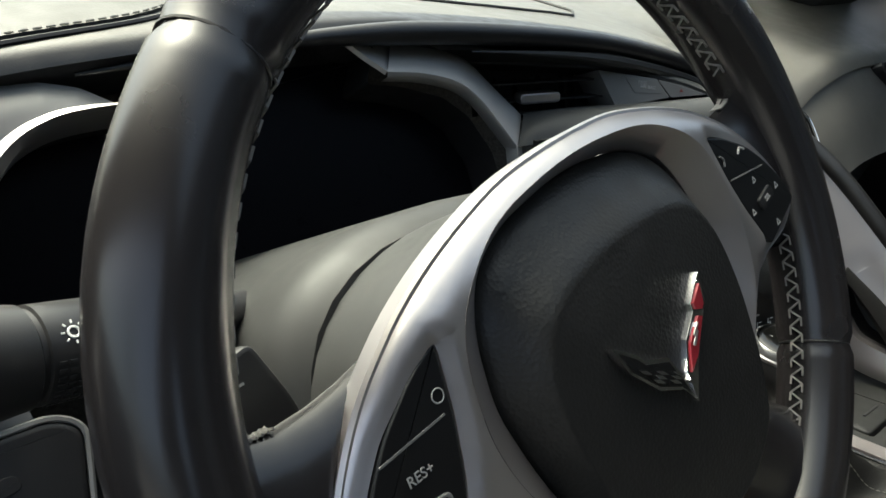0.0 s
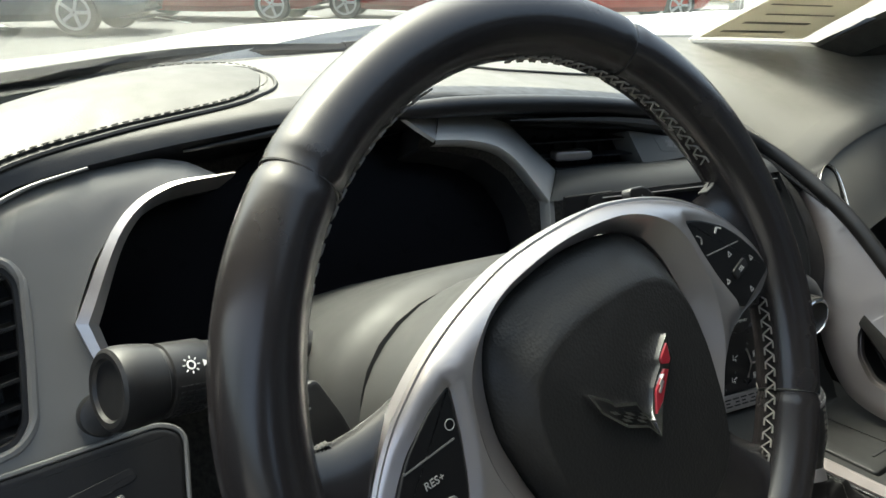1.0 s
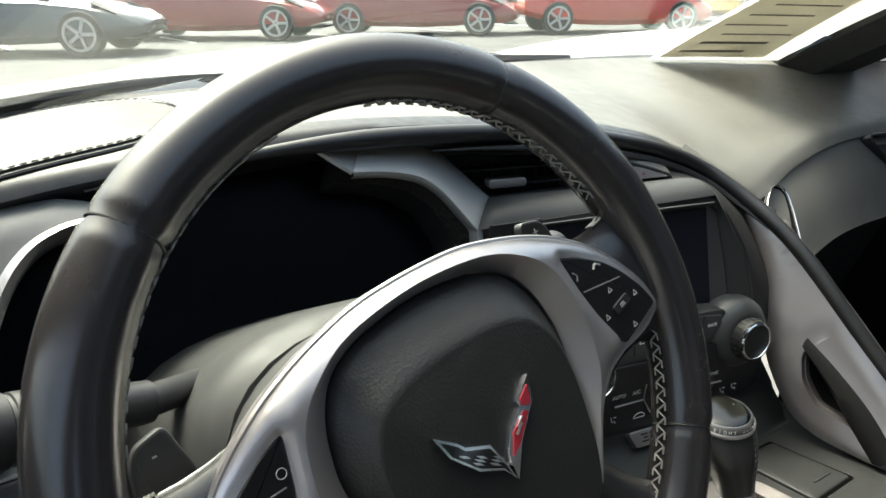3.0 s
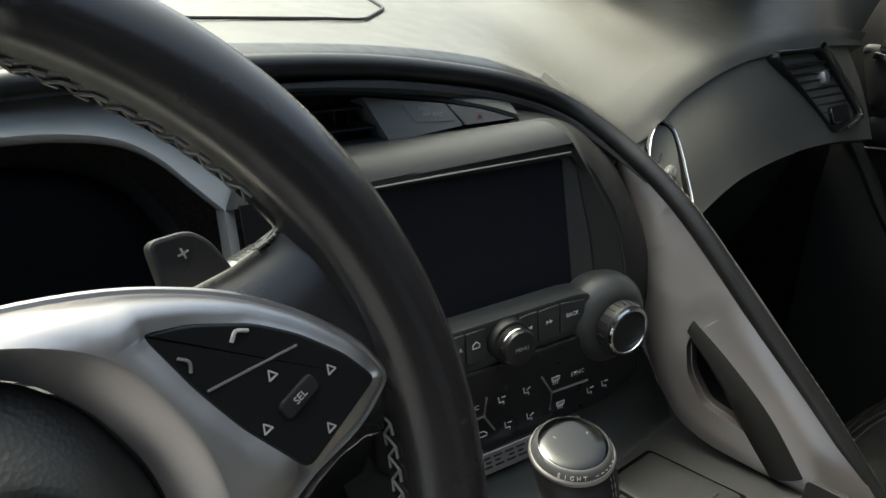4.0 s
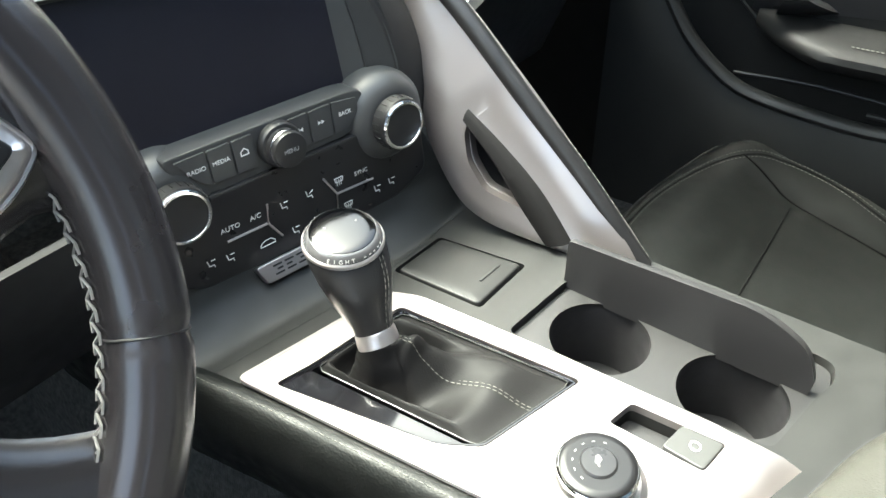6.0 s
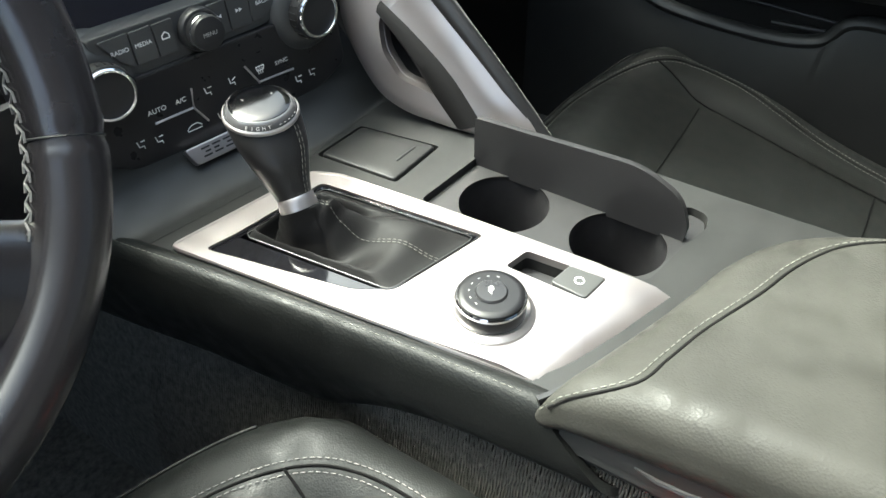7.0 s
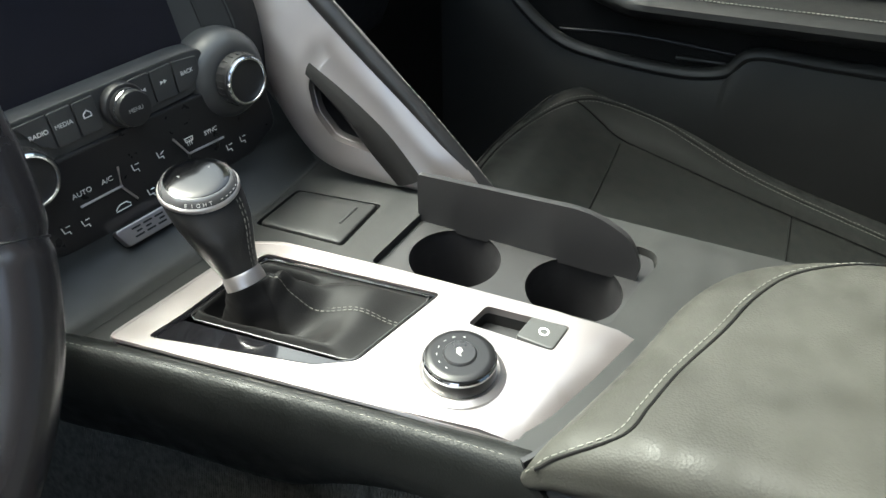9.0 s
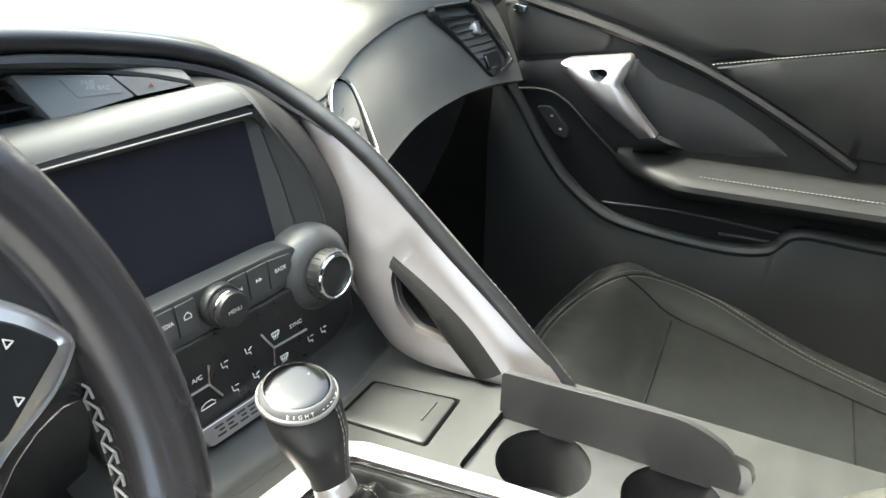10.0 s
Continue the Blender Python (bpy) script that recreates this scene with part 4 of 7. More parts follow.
    part("symbol", band(bmesh.new(), [(0.0030 * math.cos(a), 0.0030 * math.sin(a)) for a in [k * 0.3927 for k in range(16)]], [(0.0022 * math.cos(a), 0.0022 * math.sin(a)) for a in [k * 0.3927 for k in range(16)]], m, 0.0094, 0.0099, 0.0001, 16), PRINT, dm)


# ---- steering wheel ----
TILT_W = radians(24.8)
W_UP = V(0, math.sin(TILT_W), math.cos(TILT_W))
HUB = V(-0.3225, 0.1227, 0.773)
COLUMN = axes(HUB, (1, 0, 0), W_UP)
WHEEL = COLUMN @ pose(0, 0, 0, 0, 0, 12)
RIM_R, TUBE, RIM_C = 0.150, 0.0152, V(-0.0006, 0.0213, -0.0007)


def mirror(pts):
    """Completes a right half outline, from top to bottom, with its mirror image."""
    return [tuple(p) for p in pts] + [(-p[0], *p[1:]) for p in reversed(pts) if abs(p[0]) > 1e-6]


def rim_point(a, r, phi):
    """A point on the rim: a round the wheel, phi round the tube (0 outwards, 90 towards the driver)."""
    q = RIM_R + r * math.cos(phi)
    return WHEEL @ (RIM_C + V(q * math.cos(a), q * math.sin(a), r * math.sin(phi)))


def steering_wheel():
    w = thing("steering_wheel", "black leather steering wheel with satin silver spokes", "steering wheel")
    seams = [radians(x) for x in (52.2, 127.8, -36, 216)]
    bm = bmesh.new()
    rows = []
    n = 200
    for i in range(n):
        a = 2 * math.pi * i / n
        dip = sum(math.exp(-((math.remainder(a - s, 2 * math.pi)) / 0.008) ** 2) for s in seams)
        grip = 1 + 0.05 * sum(math.exp(-((math.remainder(a - radians(g), 2 * math.pi)) / 0.28) ** 2) for g in (28, 152))
        r = TUBE * grip * (1 - 0.09 * dip)
        rows.append([rim_point(a, r * (1 + 0.08 * math.sin(2 * math.pi * k / 20) ** 2), 2 * math.pi * k / 20) for k in range(20)])
    made = [loop(bm, q) for q in rows]
    for a, b in zip(made, made[1:] + made[:1]):
        bridge(bm, a, b)
    part("rim", bm, RIM_LEATHER, w, "worn black leather rim")
    for s in seams:
        bm = bmesh.new()
        tube(bm, [rim_point(s, TUBE * 0.955, 2 * math.pi * k / 24) for k in range(24)], 0.0006, 5, True)
        part("seam", bm, DARK, w)
    # crossed stitching on the inside of the rim
    bm = bmesh.new()
    for a0, a1 in ((20, 80), (-62, -14), (194, 242), (100, 160)):
        m = int((a1 - a0) / 1.55)
        for k in range(m):
            for s in (-1, 1):
                p0 = rim_point(radians(a0 + (a1 - a0) * k / m), TUBE * 1.06, math.pi - s * 0.16)
                p1 = rim_point(radians(a0 + (a1 - a0) * (k + 1) / m), TUBE * 1.06, math.pi + s * 0.16 * (1 if k % 2 else -1) * s)
                tube(bm, [p0, p0.lerp(p1, 0.5), p1], 0.0005, 4)
    for sx in (1, -1):
        # the thread goes on along the upper edge of each spoke
        edge = [V(sx * (0.07 + 0.084 * f), 0.0524 + 0.009 * (2 * f - 1) ** 2 + 0.012 * max(0, f - 0.7) / 0.3, -0.006) for f in [0.62 + 0.30 * k / 16 for k in range(17)]]
        for k in range(16):
            s = 0.0028 if k % 2 else -0.0028
            for g in (s, -s):
                tube(bm, [WHEEL @ (edge[k] + V(0, 0, g)), WHEEL @ (edge[k + 1] + V(0, 0, -g))], 0.0005, 4)
    thread(bm, w, "grey crossed thread", RIM_THREAD)
    # leather covered spoke arms
    for sx in (1, -1):
        bm = bmesh.new()
        rows = []
        for f in [k / 8 for k in range(9)]:
            x = 0.07 + 0.084 * f
            h = 0.028 + 0.016 * (2 * f - 1) ** 2 + 0.012 * max(0, f - 0.7) / 0.3
            cy = 0.012 + 0.006 * f
            rise = 0.052 + 0.009 * (2 * f - 1) ** 2 + 0.012 * max(0, f - 0.7) / 0.3 - cy
            rows.append([WHEEL @ V(sx * x, cy + (rise if math.cos(t) > 0 else h * 1.1) * math.cos(t), -0.006 + 0.011 * math.sin(t)) for t in [2 * math.pi * k / 16 for k in range(16)]])
        solid(bm, rows)
        part("spoke", bm, RIM_LEATHER, w)
        bm = bmesh.new()
        rows = []
        for f in [k / 8 for k in range(9)]:
            c = V(sx * (0.028 + 0.047 * f), -0.05 - 0.061 * f, -0.006)
            d = V(0.8, sx * 0.6, 0)
            h = 0.034 - 0.007 * math.sin(math.pi * f)
            rows.append([WHEEL @ (c + d * h * math.cos(t) + V(0, 0, 0.011 * math.sin(t))) for t in [2 * math.pi * k / 16 for k in range(16)]])
        solid(bm, rows)
        part("lower_spoke", bm, PANEL if sx < 0 else RIM_LEATHER, w)
    # silver trim with openings for the buttons and the cover
    outer = fillet(mirror([(0.0, 0.081), (0.030, 0.0795), (0.060, 0.0715), (0.082, 0.0625), (0.105, 0.0475), (0.1205, 0.031), (0.1315, 0.014), (0.1345, 0.000, 0.004), (0.121, -0.0065), (0.096, -0.0090), (0.0825, -0.0125), (0.070, -0.024), (0.0615, -0.040), (0.053, -0.058), (0.042, -0.0705), (0.024, -0.079), (0.0, -0.0815)]), 0.012, 4)
    cover = fillet(mirror([(0.008, 0.0690), (0.034, 0.0655), (0.0505, 0.0580, 0.011), (0.0600, 0.042), (0.0645, 0.020), (0.0605, -0.005), (0.0525, -0.033), (0.0445, -0.055), (0.032, -0.0665, 0.011), (0.010, -0.0715)]), 0.008, 5)
    plateau = fillet(mirror([(0.006, 0.0425), (0.026, 0.0410), (0.0415, 0.0360), (0.0500, 0.022), (0.0520, 0.000), (0.0480, -0.030), (0.0400, -0.052), (0.020, -0.061), (0.004, -0.0625)]), 0.010, 4)
    pods = [[(s * x, y) for x, y in ((0.0772, 0.0525), (0.0896, 0.048), (0.105, 0.0385), (0.1145, 0.029), (0.1235, 0.0165), (0.1290, 0.0035), (0.0965, -0.0058), (0.0865, 0.016), (0.0815, 0.032))] for s in (1, -1)]
    pod_out = [fillet(p, 0.004, 3) for p in pods]

    flat_outer = [Vector(p[:2]) for p in outer]

    def dome(x, y):
        d = edge_distance(Vector((x, y)), flat_outer)
        c = edge_distance(Vector((x, y)), cover)
        e = min(edge_distance(Vector((x, y)), p) for p in pod_out)
        return 0.0160 - 0.004 * abs(x) / 0.13 - 0.006 * min(1, max(0, -y - 0.015) / 0.05) - 0.0070 * (1 - min(1, d / 0.012)) ** 2 - 0.003 * (1 - min(1, e / 0.006)) ** 2

    # a bevel leads down from the trim to the cover
    ring = inset(cover, -0.0007)
    wide = [p + (q - p).normalized() * min(0.0125, 0.5 * edge_distance(p, flat_outer)) for p, q in zip(ring, inset(cover, -0.02))]
    wide = [sum((wide[(i + k) % len(wide)] for k in (-2, -1, 0, 1, 2)), Vector((0, 0))) / 5 for i in range(len(wide))]
    bm = bmesh.new()
    surface(bm, [[WHEEL @ V(p.x, p.y, dome(p.x, p.y) + 0.0002) for p in wide], [WHEEL @ V(*(p.lerp(q, 0.12)), dome(p.x, p.y) - 0.0004) for p, q in zip(wide, ring)], [WHEEL @ V(p.x, p.y, 0.0045) for p in ring], [WHEEL @ V(p.x, p.y, -0.006) for p in ring]], True)
    part("bevel", bm, SILVER, w, "satin silver bevel round the cover")
    bm = shaped_plate(outer, [wide] + [inset(p, 0.0006) for p in pod_out], 0.009, dome, WHEEL, 3)
    part("trim", bm, SILVER, w, "satin silver spoke trim", 50)
    bm = bmesh.new()
    tube(bm, [WHEEL @ V(p.x, p.y, dome(p.x, p.y) - 0.0012) for p in inset(outer, 0.0006)], 0.0016, 6, True)
    part("trim_edge", bm, SILVER, w)
    # cover of the hub: a raised pad whose flanks fall away to the edge
    c = V(0, -0.002)

    def reach(way):
        """How far the pad's outline lies from its centre along a direction."""
        best = 0.02
        for i in range(len(plateau)):
            a, b = plateau[i - 1] - c.to_2d(), plateau[i] - c.to_2d()
            den = way.cross(b - a)
            if abs(den) > 1e-9:
                t, u = a.cross(b - a) / den, a.cross(way) / den
                if t > 0 and -1e-6 <= u <= 1 + 1e-6:
                    best = t
        return best

    bm = bmesh.new()
    rows = [[], []] + [[] for _ in range(16)]
    for p in cover:
        out = (p - c.to_2d())
        pad = c.to_2d() + out.normalized() * min(reach(out.normalized()), out.length - 0.004)
        rows[0].append(WHEEL @ V(p.x, p.y, -0.008))
        for k, f in enumerate((0.0, 0.03, 0.08, 0.16, 0.3, 0.5, 0.7, 0.84, 0.94, 1.0)):
            q = p.lerp(pad, f)
            z = 0.0015 + 0.0160 * f + 0.0022 * (1 - (1 - min(1, f / 0.16)) ** 2) - 0.0016 * max(0, (f - 0.84) / 0.16) ** 2
            rows[1 + k].append(WHEEL @ V(q.x, q.y, z))
        for k, f in enumerate((0.96, 0.88, 0.74, 0.56, 0.38, 0.2, 0.06)):
            q = c.to_2d() + (pad - c.to_2d()) * f
            rows[11 + k].append(WHEEL @ V(q.x, q.y, 0.0181 + 0.0022 * (1 - f * f)))
    solid(bm, [r for r in rows if r])
    part("hub_cover", bm, HUB_SKIN, w, "grained black hub cover", 60)
    emblem(w)
    # button pods
    pod_m = WHEEL @ pose(0, 0, 0.0042)
    for s, p in zip((1, -1), pod_out):
        b = part("button_pod", slab(bmesh.new(), inset(p, 0.001), pod_m, -0.004, 0.0065, 0.0015), POD, w)
        part("pod_edge", tube(bmesh.new(), [pod_m @ V(q.x, q.y, 0.0058) for q in inset(p, 0.0012)], 0.0006, 5, True), SHROUD, b)
        if s > 0:
            part("divider", box(bmesh.new(), (0.027, 0.0007, 0.0006), pod_m @ pose(0.098, 0.0282, 0.0065, 0, 0, -8), 0.0001), FASCIA, b)
            part("key", slab(bmesh.new(), fillet([(-0.0065, -0.0028), (0.0065, -0.0028), (0.0065, 0.0028), (-0.0065, 0.0028)], 0.0018, 3), pod_m @ pose(0.1045, 0.0140, 0.0065, 0, 0, 12), 0, 0.0012, 0.0006), PLASTIC, b)
            lettering("SEL", 0.0030, pod_m @ pose(0.1045, 0.0140, 0.0079, 0, 0, 12), b, PRINT_DIM)
            for x, y, r in ((0.1010, 0.0238, 8), (0.1165, 0.0150, 8), (0.0925, 0.0125, 8), (0.1080, 0.0012, 8)):
                tri = [(-0.0018, -0.0014), (0.0018, -0.0014), (0.0, 0.0018)]
                part("arrow", band(bmesh.new(), fillet(tri, 0.0003, 1), fillet([(q[0] * 0.55, q[1] * 0.55 - 0.0001) for q in tri], 0.0001, 1), pod_m @ pose(x, y, 0.0066, 0, 0, r), 0, 0.0002, 0.00005, 24), PRINT_DIM, b)
            part("phone_mark", tube(bmesh.new(), smooth_line([pod_m @ V(0.0962, 0.0372, 0.0068), pod_m @ V(0.0987, 0.0391, 0.0068), pod_m @ V(0.1017, 0.0375, 0.0068)], 5), 0.0006, 5), PRINT_DIM, b)
            part("voice_mark", tube(bmesh.new(), smooth_line([pod_m @ V(0.0825, 0.0415, 0.0068), pod_m @ V(0.0845, 0.0392, 0.0068), pod_m @ V(0.0835, 0.0365, 0.0068)], 5), 0.0005, 5), FASCIA, b)
        else:
            part("divider", box(bmesh.new(), (0.024, 0.0007, 0.0006), pod_m @ pose(-0.097, 0.0332, 0.0065, 0, 0, 0), 0.0001), FASCIA, b)
            part("key", band(bmesh.new(), fillet([(-0.006, -0.0045), (0.006, -0.0045), (0.006, 0.0045), (-0.006, 0.0045)], 0.002, 3), fillet([(-0.005, -0.0036), (0.005, -0.0036), (0.005, 0.0036), (-0.005, 0.0036)], 0.0015, 3), pod_m @ pose(-0.1005, 0.0125, 0.0065, 0, 0, -10), 0, 0.001, 0.0002), FASCIA, b)
            lettering("RES+", 0.0042, pod_m @ pose(-0.0995, 0.0245, 0.0068, 0, 0, -4), b, PRINT_DIM)
            lettering("SET-", 0.0042, pod_m @ pose(-0.1035, 0.002, 0.0068, 0, 0, -4), b, PRINT_DIM)
            for q in (V(-0.0845, 0.0385, 0.0066), V(-0.1005, 0.0125, 0.0066)):
                part("speed_mark", band(bmesh.new(), [(0.0022 * math.cos(a), 0.0022 * math.sin(a)) for a in [k * 0.3927 for k in range(16)]], [(0.0018 * math.cos(a), 0.0018 * math.sin(a)) for a in [k * 0.3927 for k in range(16)]], pod_m @ Matrix.Translation(q), 0, 0.0003, 0.0001, 16), PRINT_DIM, b)
    for x, y, r in ((-0.079, -0.029, 35), (-0.062, -0.052, 35)):
        lettering("FAV", 0.0052, WHEEL @ pose(x, y, 0.0062, 0, 0, r - 25), w)
    # shift paddles behind the spokes
    for sx, mark in ((1, "+"), (-1, "-")):
        q = fillet([(sx * x, y) for x, y in ((0.099, 0.010), (0.1005, 0.048), (0.1045, 0.0685), (0.1185, 0.0655), (0.1230, 0.059), (0.1265, 0.037), (0.122, 0.010))], 0.004, 4)
        pd = part("shift_paddle", slab(bmesh.new(), q, WHEEL @ pose(0, 0, -0.040), -0.003, 0.003, 0.0015), PLASTIC, w, "black shift paddle")
        lettering(mark, 0.008, WHEEL @ pose(sx * 0.1127, 0.0593, -0.0368), pd, PRINT_DIM)
    return w


def emblem(w):
    """Two crossed pennants in bright metal, as plain shapes."""
    e = part("emblem", pennant([(-0.0012, -0.0175), (-0.0006, -0.0055), (0.0050, 0.0026), (0.0140, 0.0084), (0.0139, 0.0112), (0.0249, 0.0182), (0.0220, 0.0074), (0.0188, 0.0048), (0.0078, -0.0052)], 0.0225), CHROME, w, "bright crossed pennant emblem")
    part("pennant", pennant([(0.0008, -0.0075), (0.0058, 0.0010), (0.0150, 0.0062), (0.0172, 0.0048), (0.0070, -0.0046)], 0.0231), RED, e)
    part("pennant", pennant([(0.0152, 0.0084), (0.0153, 0.0108), (0.0222, 0.0150), (0.0205, 0.0080), (0.0188, 0.0068)], 0.0231), RED, e)
    for pts in ([(0.0072, -0.0012), (0.0118, 0.0022), (0.0112, 0.0030), (0.0064, -0.0002)], [(0.0090, 0.0016), (0.0136, 0.0046), (0.0128, 0.0050), (0.0084, 0.0024)]):
        part("device", pennant(pts, 0.0235), SILVER, e)
    part("pennant", pennant([(-0.0016, -0.0165), (-0.0030, -0.0085), (-0.0070, 0.0030), (-0.0180, 0.0085), (-0.0205, 0.0120), (-0.0295, 0.0196), (-0.0262, 0.0085), (-0.0165, -0.0035), (-0.0055, -0.0100)], 0.0225), CHROME, e)
    part("pennant", pennant([(-0.0030, -0.0132), (-0.0042, -0.0082), (-0.0078, 0.0018), (-0.0186, 0.0072), (-0.0208, 0.0104), (-0.0272, 0.0164), (-0.0250, 0.0085), (-0.0160, -0.0024), (-0.0058, -0.0088)], 0.0229), GLOSS, e)
    for i in range(5):
        for j in range(3):
            if (i + j) % 2 == 0:
                x, y = -0.0085 - 0.0036 * i + 0.0022 * j, -0.0012 + 0.0023 * i - 0.0030 * j
                part("check", pennant([(x, y), (x + 0.0034, y - 0.0022), (x + 0.0050, y - 0.0046), (x + 0.0016, y - 0.0024)], 0.0232), CHROME, e)


def pennant(pts, top):
    """A thin raised shape on the hub's pad."""
    return slab(bmesh.new(), fillet(pts, 0.0003, 2), WHEEL, 0.016, top, 0.0004)





def column():
    c = thing("steering_column", "grey steering column shroud behind the wheel", "steering column")
    bm = bmesh.new()
    rows = []
    for f in (0, 0.02, 0.05, 0.08, 0.12, 0.25, 0.4, 0.55, 0.7, 0.85, 1):
        z = -0.064 - 0.16 * f
        lip = 1 - 0.10 * (1 - min(1, f / 0.12)) ** 2
        wd, h = (0.103 + 0.012 * f) * lip, 0.0835 * lip
        rows.append([COLUMN @ V(wd * math.copysign(abs(math.cos(t)) ** 0.75, math.cos(t)), h * math.copysign(abs(math.sin(t)) ** 0.75, math.sin(t)) - 0.012, z) for t in [2 * math.pi * k / 32 for k in range(32)]])
    solid(bm, rows)
    part("shroud", bm, SHROUD, c, "grey upper shroud")
    bm = bmesh.new()
    rows = []
    for f in [k / 8 for k in range(9)]:
        z = -0.010 - 0.070 * f
        wd, h = 0.082 + 0.014 * f, 0.069 - 0.006 * f
        rows.append([COLUMN @ V(wd * math.copysign(abs(math.cos(t)) ** 0.9, math.cos(t)), h * math.sin(t), z) for t in [2 * math.pi * k / 40 for k in range(40)]])
    solid(bm, rows)
    part("collar", bm, COLLAR, c, "dark grey inner collar")
    part("boot", tube(bmesh.new(), smooth_line([COLUMN @ V(0, -0.01, -0.18), COLUMN @ V(0, -0.03, -0.26), COLUMN @ V(0, -0.02, -0.34)], 5), 0.075, 24), DARK, c)
    # stalks: light switch on the driver's outer side, wiper switch towards the middle
    part("switch_housing", tube(bmesh.new(), [V(-0.436, 0.231, 0.779), V(-0.415, 0.246, 0.771), V(-0.39, 0.268, 0.760)], 0.008, 10), DARK, c)
    for sx in (-1, 1):
        a, b = (V(-0.432, 0.229, 0.780), V(-0.508, 0.213, 0.798)) if sx < 0 else (V(-0.265, 0.215, 0.782), V(-0.152, 0.245, 0.793))
        way = (b - a).normalized()
        L = (b - a).length
        g = 1.0 if sx < 0 else 0.72
        out = V(-0.2, -0.85, 0.5)
        out = (out - way * way.dot(out)).normalized()
        m = Matrix((out, way.cross(out), way)).transposed().to_4x4()
        m.translation = a
        prof = [(0.010, 0), (0.011, L - 0.056), (0.0130, L - 0.052), (0.0138, L - 0.040), (0.0150, L - 0.0385), (0.0152, L - 0.021), (0.0142, L - 0.0205), (0.0142, L - 0.0190), (0.0156, L - 0.0180), (0.0166, L - 0.010), (0.0168, L - 0.004), (0.0160, L - 0.001), (0.0145, L), (0.0125, L - 0.0002), (0.0115, L - 0.0016), (0.001, L - 0.0016)]
        s = part("stalk", turned(bmesh.new(), [(r * g, z) for r, z in prof], m, 40), PLASTIC, c, "black control stalk")
        bm = bmesh.new()
        for i in range(9):
            for j in range(5):
                t = radians(-18 - 9 * i)
                box(bm, (0.0005, 0.0013 * g, 0.0022), m @ pose(0.0153 * g * math.cos(t), 0.0153 * g * math.sin(t), L - 0.0355 + 0.003 * j, 0, 0, math.degrees(t)), 0.0001)
        part("knurling", bm, PLASTIC, s)
        # printed lamp symbol, arrow and bars
        for k, (t, dz) in enumerate(((14, -0.028), (14, -0.0345), (14, -0.044), (26, -0.044), (38, -0.044))):
            fm = m @ pose(0, 0, L + dz, 0, 0, t) @ Matrix(((0, 0, 1, 0.0152 * g if dz > -0.04 else 0.0137 * g), (0, 1, 0, 0), (-1, 0, 0, 0), (0, 0, 0, 1)))
            bm = bmesh.new()
            if k == 0:
                band(bm, [(0.002 * math.cos(q * 0.3927), 0.002 * math.sin(q * 0.3927)) for q in range(16)], [(0.0013 * math.cos(q * 0.3927), 0.0013 * math.sin(q * 0.3927)) for q in range(16)], fm, -0.0002, 0.0003, 0.0001, 16)
                for q in range(8):
                    box(bm, (0.0011, 0.0005, 0.0004), fm @ pose(0, 0, 0.0001, 0, 0, 45 * q) @ pose(0.0032, 0, 0), 0.0001)
            elif k == 1:
                slab(bm, [(-0.001, -0.0014), (0.0014, 0), (-0.001, 0.0014)], fm, -0.0002, 0.0003, 0.0001)
            else:
                box(bm, (0.0045, 0.0007, 0.0005), fm, 0.0001)
            part("symbol", bm, PRINT, s)
    return c


